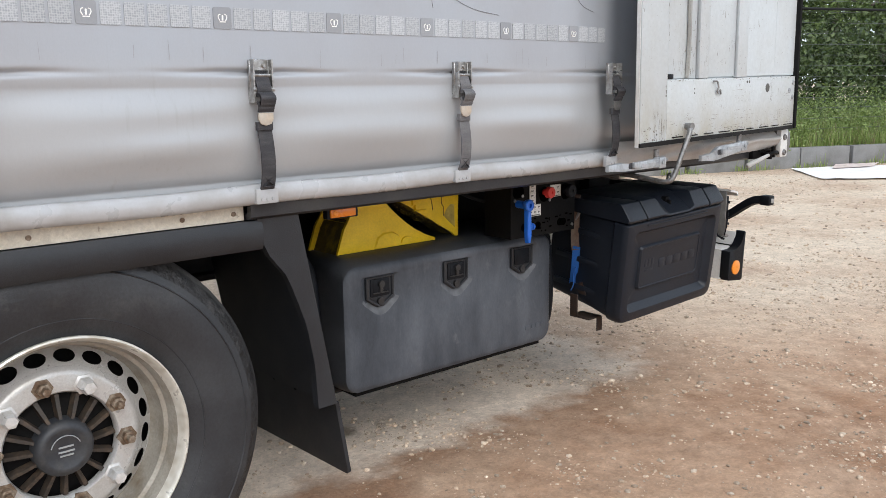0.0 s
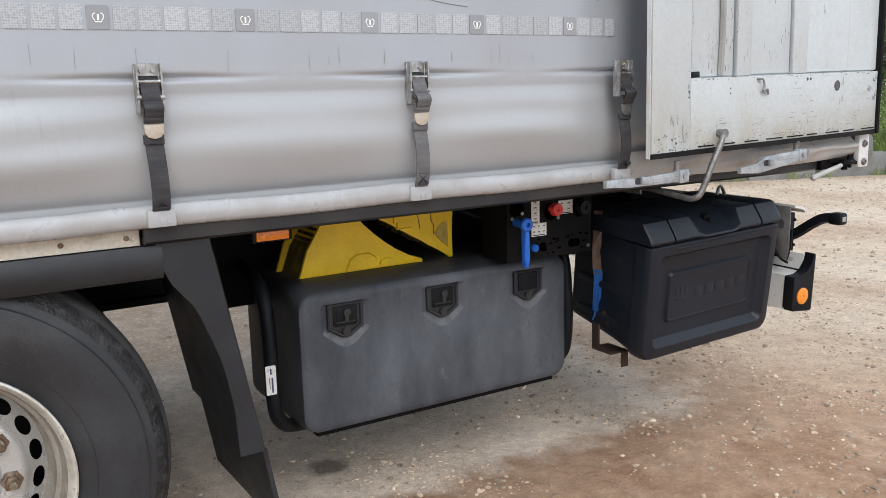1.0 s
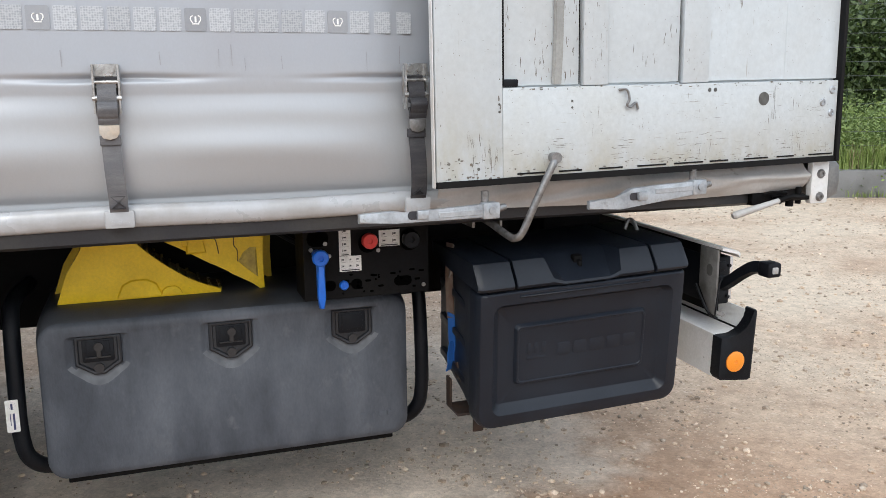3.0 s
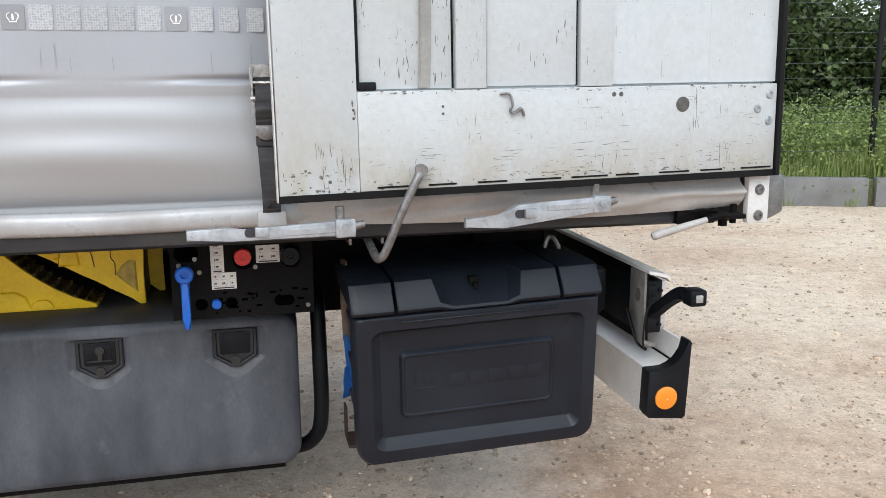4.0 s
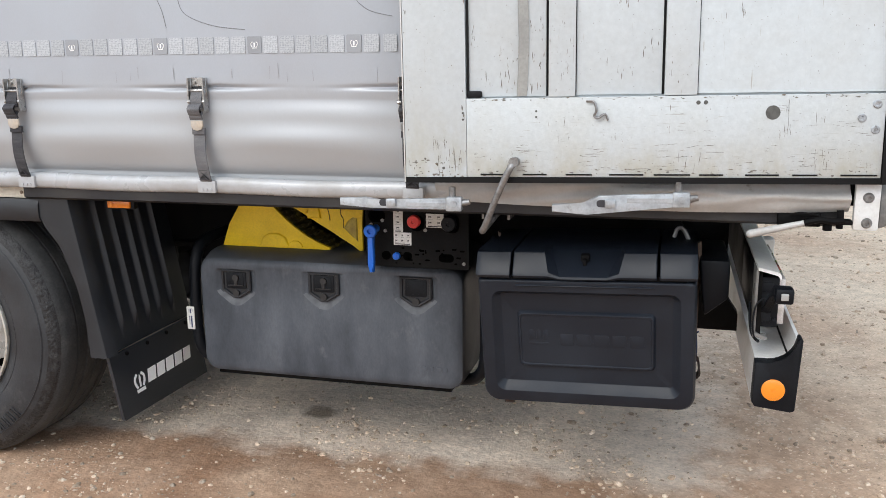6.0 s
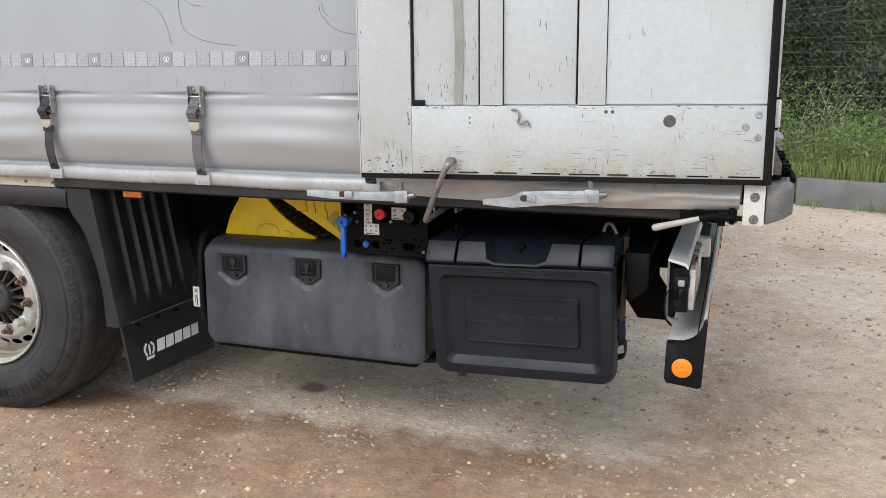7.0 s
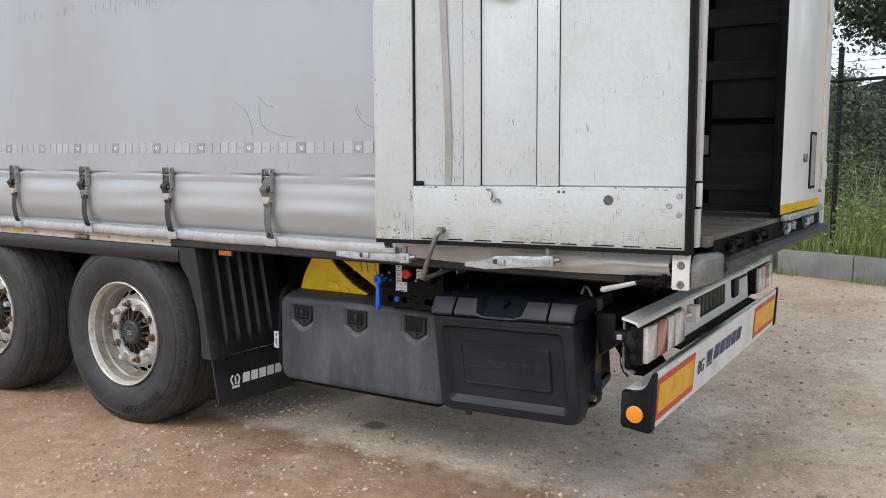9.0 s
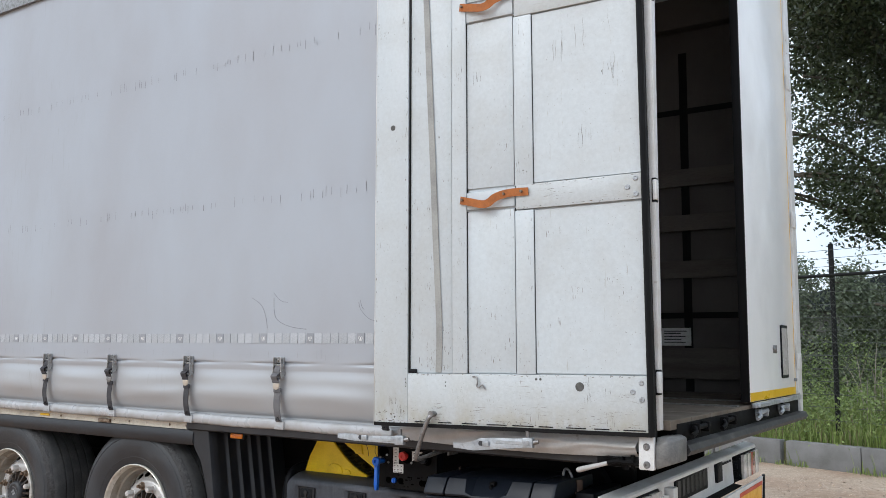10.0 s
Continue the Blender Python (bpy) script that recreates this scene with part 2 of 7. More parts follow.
M["zinc"] = surf("galvanised_steel", (0.44, 0.47, 0.50), 0.42, metal=0.5, tint=(0.28, 0.295, 0.31), tint_scale=22, grain=0.06, bump=0.0005, wear=(0.15, 0.14, 0.12), wear_scale=48, wear_lo=0.56, wear_hi=0.63)
M["dull_steel"] = surf("dull_steel", (0.27, 0.27, 0.27), 0.42, metal=0.7, tint=(0.15, 0.145, 0.14), tint_scale=40, grain=0.1)
M["buckle"] = surf("bright_buckle_steel", (0.46, 0.46, 0.455), 0.32, metal=0.8, tint=(0.26, 0.25, 0.235), tint_scale=50, grain=0.08)
M["webbing"] = surf("dark_webbing", (0.034, 0.034, 0.040), 0.8, grain=0.2, grain_scale=400, tint=(0.075, 0.074, 0.078), tint_scale=14, stretch=(1, 1, 4), bump=0.0008, bump_scale=500)
M["webbing_grey"] = surf("faded_grey_webbing", (0.12, 0.12, 0.128), 0.8, grain=0.2, grain_scale=400, tint=(0.18, 0.178, 0.182), tint_scale=14, stretch=(1, 1, 4), bump=0.0008, bump_scale=500)
M["tan_tab"] = surf("tan_buckle_plate", (0.50, 0.43, 0.35), 0.5, metal=0.2, grain=0.06, tint=(0.5, 0.47, 0.43), tint_scale=40)
M["yellow"] = surf("dirty_yellow_plastic", (0.88, 0.60, 0.012), 0.45, tint=(0.74, 0.49, 0.012), tint_scale=9, grain=0.05, bump=0.0008, wear=(0.10, 0.08, 0.03), wear_scale=24, wear_lo=0.64, wear_hi=0.72)
M["chock_tread"] = surf("dirty_chock_tread", (0.085, 0.064, 0.018), 0.7, tint=(0.33, 0.24, 0.025), tint_scale=20, tint_lo=0.5, tint_hi=0.72, grain=0.15)
M["yellow_dirty"] = surf("grimy_yellow_plastic", (0.62, 0.46, 0.08), 0.5, tint=(0.30, 0.22, 0.05), tint_scale=16, grain=0.08)
M["amber"] = surf("amber_lens", (0.80, 0.22, 0.01), 0.25, coat=0.6, grain=0.05, grain_scale=500)
M["orange"] = surf("orange_reflector", (0.85, 0.27, 0.02), 0.3, coat=0.5, grain=0.1, grain_scale=500)
M["blue"] = surf("blue_plastic", (0.010, 0.12, 0.55), 0.38, grain=0.03, tint=(0.01, 0.09, 0.42), tint_scale=30)
M["blue_web"] = surf("blue_webbing", (0.012, 0.10, 0.36), 0.75, grain=0.12, grain_scale=400)
# Same blue webbing, darkened in colour for the strap that hangs in shade.
M["blue_web_shaded"] = surf("shaded_blue_webbing", (0.012, 0.030, 0.085), 0.8, grain=0.12, grain_scale=400, tint=(0.05, 0.04, 0.04), tint_scale=20)
M["brown_web"] = surf("dirty_brown_webbing", (0.12, 0.075, 0.055), 0.85, grain=0.12, grain_scale=300, tint=(0.18, 0.14, 0.11), tint_scale=20)
M["red"] = surf("red_plastic", (0.60, 0.035, 0.03), 0.4, grain=0.05)
M["label"] = surf("printed_label", (0.72, 0.72, 0.70), 0.45, grain=0.05, tint=(0.62, 0.61, 0.58), tint_scale=40)
M["ink"] = surf("black_print", (0.03, 0.03, 0.035), 0.6, grain=0.05)
M["navy"] = surf("navy_print", (0.035, 0.045, 0.12), 0.5, grain=0.05)
M["orange_web"] = surf("faded_orange_webbing", (0.42, 0.14, 0.035), 0.75, tint=(0.30, 0.11, 0.04), tint_scale=30, grain=0.12, grain_scale=300)
M["bumper_white"] = surf("grey_white_bumper", (0.76, 0.76, 0.75), 0.4, tint=(0.64, 0.63, 0.60), tint_scale=6, grain=0.04, wear=(0.2, 0.18, 0.15), wear_scale=40, wear_lo=0.66, wear_hi=0.7)
M["warn_yellow"] = surf("marker_plate_yellow", (0.82, 0.43, 0.012), 0.4, grain=0.05, tint=(0.70, 0.34, 0.01), tint_scale=15)
M["warn_red"] = surf("marker_plate_red", (0.55, 0.055, 0.02), 0.4, grain=0.06)
M["lens_clear"] = surf("lamp_lens_clear", (0.72, 0.69, 0.67), 0.16, coat=0.7, grain=0.08, grain_scale=200, tint=(0.5, 0.47, 0.45), tint_scale=30)
M["lens_red"] = surf("lamp_lens_red", (0.42, 0.13, 0.10), 0.16, coat=0.7, grain=0.08, grain_scale=200)
M["yellow_tape"] = surf("yellow_marking_tape", (0.75, 0.45, 0.01), 0.35, grain=0.05)
# Wall and slat colours are darkened to stand for the unlit load space.
M["inside_wall"] = surf("shade_toned_inner_tarp", (0.115, 0.102, 0.096), 0.7, tint=(0.085, 0.077, 0.073), tint_scale=2, grain=0.05)
M["roof_sheet"] = leafy("translucent_roof_sheet", (0.34, 0.34, 0.33), (0.34, 0.34, 0.33), 0.6, 0.35)
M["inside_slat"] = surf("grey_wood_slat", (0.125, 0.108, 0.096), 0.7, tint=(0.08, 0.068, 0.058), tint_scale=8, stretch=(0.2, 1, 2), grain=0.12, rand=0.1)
M["deck_wood"] = surf("worn_deck_plywood", (0.135, 0.110, 0.085), 0.65, tint=(0.10, 0.076, 0.055), tint_scale=5, stretch=(1, 1, 1), grain=0.12, wear=(0.07, 0.06, 0.05), wear_scale=18, wear_lo=0.58, wear_hi=0.68)
M["kerb"] = surf("grey_concrete", (0.22, 0.22, 0.22), 0.85, tint=(0.16, 0.16, 0.155), tint_scale=3, grain=0.1, grain_scale=150, bump=0.003, bump_scale=80, rand=0.08)
M["fence"] = surf("black_fence_coating", (0.010, 0.011, 0.011), 0.6, spec=0.2, grain=0.05)
M["wire"] = surf("fence_wire", (0.10, 0.11, 0.105), 0.5, metal=0.3, grain=0.05)
M["sheet_stained"] = surf("pinkish_stained_sheet", (0.70, 0.60, 0.56), 0.7, tint=(0.55, 0.43, 0.39), tint_scale=5, grain=0.05)
M["sheet"] = surf("white_sheet", (0.88, 0.87, 0.87), 0.6, tint=(0.80, 0.76, 0.75), tint_scale=4, grain=0.04)
M["pebble"] = surf("pebble", (0.43, 0.325, 0.235), 0.85, tint=(0.62, 0.53, 0.435), tint_scale=40, grain=0.12, island=0.48)
M["bark"] = surf("bark", (0.10, 0.085, 0.065), 0.9, tint=(0.06, 0.05, 0.04), tint_scale=12, grain=0.2, bump=0.01, bump_scale=30, stretch=(1, 1, 0.3))
M["roof_far"] = surf("dark_far_roof", (0.020, 0.026, 0.028), 0.8, spec=0.1, tint=(0.03, 0.035, 0.035), tint_scale=0.6, grain=0.05)
M["wall_far"] = surf("far_wall", (0.10, 0.10, 0.095), 0.8, tint=(0.14, 0.13, 0.12), tint_scale=0.5, grain=0.05)


M["leaf_dark"] = leafy("dark_leaves", (0.035, 0.06, 0.02), (0.13, 0.18, 0.06))
M["leaf_deep"] = leafy("deep_green_leaves", (0.022, 0.034, 0.014), (0.060, 0.080, 0.034), 0.45, 0.12)
M["leaf_mid"] = leafy("shrub_leaves", (0.08, 0.125, 0.035), (0.25, 0.33, 0.11))
M["leaf_grey"] = leafy("grey_green_leaves", (0.09, 0.12, 0.075), (0.19, 0.23, 0.15))
M["grass"] = leafy("long_grass", (0.15, 0.22, 0.05), (0.33, 0.41, 0.13))
M["straw"] = leafy("dry_grass", (0.22, 0.19, 0.09), (0.34, 0.30, 0.17))


def gravel_material():
    m = bpy.data.materials.new("sandy_gravel")
    m.use_nodes = True
    n, l = m.node_tree.nodes, m.node_tree.links
    p = n["Principled BSDF"]
    co = n.new("ShaderNodeTexCoord").outputs["Object"]

    def tex(scale, detail, rgh=0.6):
        t = n.new("ShaderNodeTexNoise")
        t.inputs["Scale"].default_value, t.inputs["Detail"].default_value, t.inputs["Roughness"].default_value = scale, detail, rgh
        l.new(co, t.inputs["Vector"])
        return t.outputs["Fac"]

    def rng(v, a, b, lo=0.0, hi=1.0):
        r = n.new("ShaderNodeMapRange")
        for k, x in (("From Min", a), ("From Max", b), ("To Min", lo), ("To Max", hi)):
            r.inputs[k].default_value = x
        l.new(v, r.inputs["Value"])
        return r.outputs["Result"]

    def mix(f, a, b, mode="MIX"):
        x = n.new("ShaderNodeMix")
        x.data_type, x.blend_type = "RGBA", mode
        for key, v in (("Factor", f), ("A", a), ("B", b)):
            if isinstance(v, tuple):
                x.inputs[key].default_value = (*v, 1)
            elif isinstance(v, float):
                x.inputs[key].default_value = v
            else:
                l.new(v, x.inputs[key])
        return x.outputs["Result"]

    big = tex(0.55, 5)
    mid = tex(3.2, 5)
    col = mix(rng(big, 0.40, 0.58), (0.475, 0.308, 0.204), (0.335, 0.196, 0.120))
    col = mix(rng(mid, 0.42, 0.68), col, (0.455, 0.308, 0.212))
    # pale dust tracked in loose sweeps
    sep = n.new("ShaderNodeSeparateXYZ")
    l.new(co, sep.inputs["Vector"])
    col = mix(rng(tex(1.3, 6), 0.52, 0.66, 0.0, 0.6), col, (0.54, 0.385, 0.270))
    # distant yard is paler and drier
    xy = n.new("ShaderNodeMath")
    xy.operation = "MULTIPLY_ADD"
    l.new(sep.outputs["X"], xy.inputs[0])
    xy.inputs[1].default_value = 0.6
    l.new(sep.outputs["Y"], xy.inputs[2])
    patchy = n.new("ShaderNodeMath")
    patchy.operation = "MULTIPLY"
    l.new(rng(xy.outputs[0], -0.2, 1.9), patchy.inputs[0])
    l.new(rng(big, 0.60, 0.42, 0.45, 0.95), patchy.inputs[1])
    col = mix(patchy.outputs[0], col, (0.63, 0.53, 0.42))
    # bone-dry grey dust where the parked trailer keeps the rain off
    edge = tex(5.0, 5)

    def waver(axis, amount):
        w = n.new("ShaderNodeMath")
        w.operation = "MULTIPLY_ADD"
        l.new(edge, w.inputs[0])
        w.inputs[1].default_value = amount
        l.new(sep.outputs[axis], w.inputs[2])
        return w.outputs[0]

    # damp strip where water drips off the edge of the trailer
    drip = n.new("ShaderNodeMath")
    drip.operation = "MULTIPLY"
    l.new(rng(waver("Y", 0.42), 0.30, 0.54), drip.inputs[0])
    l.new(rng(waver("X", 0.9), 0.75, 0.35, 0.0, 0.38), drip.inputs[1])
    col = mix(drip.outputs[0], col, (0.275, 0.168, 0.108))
    dry = n.new("ShaderNodeMath")
    dry.operation = "MULTIPLY"
    l.new(rng(waver("Y", 0.42), 0.56, 0.70), dry.inputs[0])
    l.new(rng(waver("X", 0.9), 0.30, 0.02), dry.inputs[1])
    wet_end = n.new("ShaderNodeMath")
    wet_end.operation = "MULTIPLY"
    l.new(dry.outputs[0], wet_end.inputs[0])
    l.new(rng(waver("Y", 0.5), 2.75, 2.45), wet_end.inputs[1])
    # Dust tone raised to make up for deep shade under the trailer.
    col = mix(wet_end.outputs[0], col, mix(rng(mid, 0.35, 0.7), (0.70, 0.595, 0.495), (0.61, 0.508, 0.418)))
    # soft clods of damp soil and one old oil spot
    cl = rng(tex(13, 5, 0.65), 0.30, 0.70, 0.80, 1.16)
    clc = n.new("ShaderNodeCombineColor")
    for k in ("Red", "Green", "Blue"):
        l.new(cl, clc.inputs[k])
    col = mix(1.0, col, clc.outputs["Color"], "MULTIPLY")
    far_off = n.new("ShaderNodeVectorMath")
    far_off.operation = "DISTANCE"
    l.new(co, far_off.inputs[0])
    far_off.inputs[1].default_value = (-1.945, 0.76, 0.0)
    ragged = n.new("ShaderNodeMath")
    ragged.operation = "MULTIPLY_ADD"
    l.new(tex(22, 4), ragged.inputs[0])
    ragged.inputs[1].default_value = 0.09
    l.new(far_off.outputs["Value"], ragged.inputs[2])
    col = mix(rng(ragged.outputs[0], 0.135, 0.095, 0.0, 0.75), col, (0.10, 0.075, 0.05))
    vor = n.new("ShaderNodeTexVoronoi")
    vor.inputs["Scale"].default_value = 95
    l.new(co, vor.inputs["Vector"])
    stone = rng(vor.outputs["Distance"], 0.1, 0.42)
    vcol = n.new("ShaderNodeSeparateColor")
    l.new(vor.outputs["Color"], vcol.inputs["Color"])
    bright = rng(vcol.outputs["Red"], 0.0, 1.0, 0.86, 1.14)
    bc = n.new("ShaderNodeCombineColor")
    for k in ("Red", "Green", "Blue"):
        l.new(bright, bc.inputs[k])
    col = mix(0.75, col, mix(1.0, col, bc.outputs["Color"], "MULTIPLY"))
    # scattered pale and dark stones pressed into the surface
    for scale, lo, tone, amount in ((62, 0.80, (0.74, 0.62, 0.50), 0.75), (34, 0.90, (0.72, 0.60, 0.49), 0.7), (75, 0.86, (0.16, 0.115, 0.085), 0.7)):
        vs = n.new("ShaderNodeTexVoronoi")
        vs.inputs["Scale"].default_value = scale
        l.new(co, vs.inputs["Vector"])
        sc = n.new("ShaderNodeSeparateColor")
        l.new(vs.outputs["Color"], sc.inputs["Color"])
        both = n.new("ShaderNodeMath")
        both.operation = "MULTIPLY"
        l.new(rng(sc.outputs["Green"], lo, lo + 0.01, 0.0, amount), both.inputs[0])
        l.new(rng(vs.outputs["Distance"], 0.40, 0.28), both.inputs[1])
        thin = n.new("ShaderNodeMath")
        thin.operation = "MULTIPLY"
        l.new(both.outputs[0], thin.inputs[0])
        l.new(rng(patchy.outputs[0], 0.15, 0.75, 0.10, 1.0), thin.inputs[1])
        col = mix(thin.outputs[0], col, tone)
    fine = tex(260, 3, 0.7)
    fr = rng(fine, 0.25, 0.75, 0.88, 1.12)
    fc = n.new("ShaderNodeCombineColor")
    for k in ("Red", "Green", "Blue"):
        l.new(fr, fc.inputs[k])
    col = mix(1.0, col, fc.outputs["Color"], "MULTIPLY")
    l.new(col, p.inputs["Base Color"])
    p.inputs["Roughness"].default_value = 0.9
    p.inputs["Specular IOR Level"].default_value = 0.25
    b1 = n.new("ShaderNodeBump")
    b1.inputs["Distance"].default_value, b1.inputs["Strength"].default_value = 0.0014, 0.5
    b1.invert = True
    l.new(stone, b1.inputs["Height"])
    b2 = n.new("ShaderNodeBump")
    b2.inputs["Distance"].default_value = 0.010
    l.new(tex(24, 6, 0.62), b2.inputs["Height"])
    l.new(b1.outputs["Normal"], b2.inputs["Normal"])
    l.new(b2.outputs["Normal"], p.inputs["Normal"])
    return m


M["gravel"] = gravel_material()
M["weed"] = leafy("verge_weeds", (0.13, 0.20, 0.05), (0.29, 0.37, 0.12))
M["plume"] = leafy("dry_plumes", (0.30, 0.25, 0.21), (0.46, 0.41, 0.36))
M["verge"] = surf("verge_soil", (0.10, 0.11, 0.045), 0.95, tint=(0.16, 0.14, 0.08), tint_scale=2, grain=0.2, grain_scale=60, bump=0.02, bump_scale=20)

# ---- mesh helpers ----


def finish(name, bm, mat, parent=None, label="", smooth=40.0, loc=None):
    me = bpy.data.meshes.new(name)
    bmesh.ops.recalc_face_normals(bm, faces=bm.faces)
    bm.to_mesh(me)
    bm.free()
    for mm in (mat if isinstance(mat, (list, tuple)) else [mat]):
        me.materials.append(mm)
    if smooth:
        me.polygons.foreach_set("use_smooth", [True] * len(me.polygons))
        me.set_sharp_from_angle(angle=radians(smooth))
    ob = new(name, me)
    if parent is not None:
        ob.parent = parent
    if loc is not None:
        ob.location = loc
    if label:
        ob["label"] = label
    return ob


def part(name, bm, mat, parent, label="", smooth=40.0, loc=None):
    if parent.parent and parent.parent.parent:
        parent = parent.parent
    return finish(name, bm, mat, parent, label, smooth, loc)


def thing(name, loc, label, category, group="", kind=""):
    return tagged(move(new(name), loc), label, category, group, kind)


def move(ob, loc):
    ob.location = loc
    return ob


def box(bm, x0, x1, y0, y1, z0, z1, r=0.0, seg=2, mat=0):
    """A box, its edges rounded by r."""
    vs = [bm.verts.new((x, y, z)) for x in (x0, x1) for y in (y0, y1) for z in (z0, z1)]
    fs = [bm.faces.new([vs[i] for i in q]) for q in ((0, 1, 3, 2), (4, 6, 7, 5), (0, 4, 5, 1), (2, 3, 7, 6), (0, 2, 6, 4), (1, 5, 7, 3))]
    for f in fs:
        f.material_index = mat
    if r > 0:
        es = list({e for f in fs for e in f.edges})
        out = bmesh.ops.bevel(bm, geom=es, offset=r, segments=seg, affect="EDGES", profile=0.5)
        for f in out["faces"]:
            f.material_index = mat
    return vs


def prism(bm, pts, y0, y1, r=0.0, axis="y", mat=0, seg=2):
    """An outline pushed from y0 to y1 along an axis; the outline lies in the other two. r rounds the edges at y0."""
    def at(a, b, d):
        return {"y": (a, d, b), "x": (d, a, b), "z": (a, b, d)}[axis]
    f0 = [bm.verts.new(at(a, b, y0)) for a, b in pts]
    f1 = [bm.verts.new(at(a, b, y1)) for a, b in pts]
    n = len(pts)
    front = bm.faces.new(f0)
    fs = [front, bm.faces.new(f1[::-1])]
    fs += [bm.faces.new((f0[i], f1[i], f1[(i + 1) % n], f0[(i + 1) % n])) for i in range(n)]
    for f in fs:
        f.material_index = mat
    if r > 0:
        out = bmesh.ops.bevel(bm, geom=list(front.edges), offset=r, segments=seg, affect="EDGES", profile=0.5)
        for f in out["faces"]:
            f.material_index = mat


def rr(x0, x1, z0, z1, r, n=5):
    """A rectangle's outline with round corners, 4 * (n + 1) points."""
    pts = []
    for cx, cz, a in ((x1 - r, z1 - r, 0), (x0 + r, z1 - r, 90), (x0 + r, z0 + r, 180), (x1 - r, z0 + r, 270)):
        for i in range(n + 1):
            t = radians(a + 90 * i / n)
            pts.append((cx + r * math.cos(t), cz + r * math.sin(t)))
    return pts


def rr2(x0, x1, z0, z1, low, top, n=5):
    """As rr, with one radius for the lower corners and one for the upper."""
    pts = []
    for cx, cz, r, a in ((x1 - top, z1 - top, top, 0), (x0 + top, z1 - top, top, 90), (x0 + low, z0 + low, low, 180), (x1 - low, z0 + low, low, 270)):
        for i in range(n + 1):
            t = radians(a + 90 * i / n)
            pts.append((cx + r * math.cos(t), cz + r * math.sin(t)))
    return pts


def loft(bm, loops, cap0=False, cap1=False, closed=True, mat=0):
    """Skins a row of loops, each with as many points as the others."""
    vv = [[bm.verts.new(p) for p in lp] for lp in loops]
    n = len(vv[0])
    for a, b in zip(vv, vv[1:]):
        for i in range(n if closed else n - 1):
            j = (i + 1) % n
            bm.faces.new((a[i], a[j], b[j], b[i])).material_index = mat
    if cap0:
        bm.faces.new(vv[0]).material_index = mat
    if cap1:
        bm.faces.new(vv[-1][::-1]).material_index = mat
    return vv


def basis(d):
    d = Vector(d).normalized()
    a = Vector((0, 0, 1)) if abs(d.z) < 0.9 else Vector((1, 0, 0))
    u = d.cross(a).normalized()
    return u, d.cross(u).normalized()


def rod(bm, p0, p1, r, seg=12, r1=None, mat=0):
    p0, p1 = Vector(p0), Vector(p1)
    u, v = basis(p1 - p0)
    r1 = r if r1 is None else r1
    ring = lambda c, q: [c + (u * math.cos(2 * math.pi * i / seg) + v * math.sin(2 * math.pi * i / seg)) * q for i in range(seg)]
    loft(bm, [ring(p0, r), ring(p1, r1)], True, True, mat=mat)


def tube(bm, pts, r, seg=8, mat=0, flat=None, steps=6):
    """A round bar along a smooth line; flat=(width, thickness, side) makes it a strap."""
    ps = [Vector(p) for p in pts]
    if steps > 1 and len(ps) > 2:
        line = []
        for i in range(len(ps) - 1):
            p0, p1, p2, p3 = ps[max(i - 1, 0)], ps[i], ps[i + 1], ps[min(i + 2, len(ps) - 1)]
            for k in range(steps):
                t = k / steps
                line.append(0.5 * ((2 * p1) + (p2 - p0) * t + (2 * p0 - 5 * p1 + 4 * p2 - p3) * t * t + (3 * p1 - p0 - 3 * p2 + p3) * t ** 3))
        line.append(ps[-1])
    else:
        line = ps
    loops, side = [], None
    for i, c in enumerate(line):
        d = (line[min(i + 1, len(line) - 1)] - line[max(i - 1, 0)]).normalized()
        if flat:
            w = Vector(flat[2]).normalized()
            w = (w - d * w.dot(d)).normalized()
            t = d.cross(w)
            loops.append([c + w * (a * flat[0] / 2) + t * (b * flat[1] / 2) for a, b in ((-1, -1), (1, -1), (1, 1), (-1, 1))])
        else:
            if side is None:
                side = basis(d)[0]
            side = (side - d * side.dot(d)).normalized()
            v = d.cross(side)
            loops.append([c + (side * math.cos(2 * math.pi * k / seg) + v * math.sin(2 * math.pi * k / seg)) * r for k in range(seg)])
    loft(bm, loops, True, True, mat=mat)


def lathe(bm, profile, seg=48, mat=0, cap0=False, cap1=False, c=(0, 0, 0)):
    """Turns (radius, y) pairs round the y axis."""
    loops = [[(c[0] + r * math.cos(2 * math.pi * i / seg), c[1] + y, c[2] + r * math.sin(2 * math.pi * i / seg)) for i in range(seg)] for r, y in profile]
    return loft(bm, loops, cap0, cap1, mat=mat)


def sheet(bm, us, vs, fn, mat=0):
    """A grid of fn(u, v)."""
    g = [[bm.verts.new(fn(u, v)) for v in vs] for u in us]
    for a, b in zip(g, g[1:]):
        for j in range(len(vs) - 1):
            bm.faces.new((a[j], b[j], b[j + 1], a[j + 1])).material_index = mat


def span(a, b, n):
    return [a + (b - a) * i / n for i in range(n + 1)]


def B():
    return bmesh.new()


def one(fn, *a, **k):
    bm = bmesh.new()
    fn(bm, *a, **k)
    return bm


# ---- ground ----
KERB = [Vector(p) for p in ((-30, 16.5), (-14, 12.9), (-6, 10.35), (-1, 8.78), (0.5, 8.18), (5.3, 6.42), (9.1, 4.85), (10.95, 4.12), (16, 1.9), (26, -3.2))]


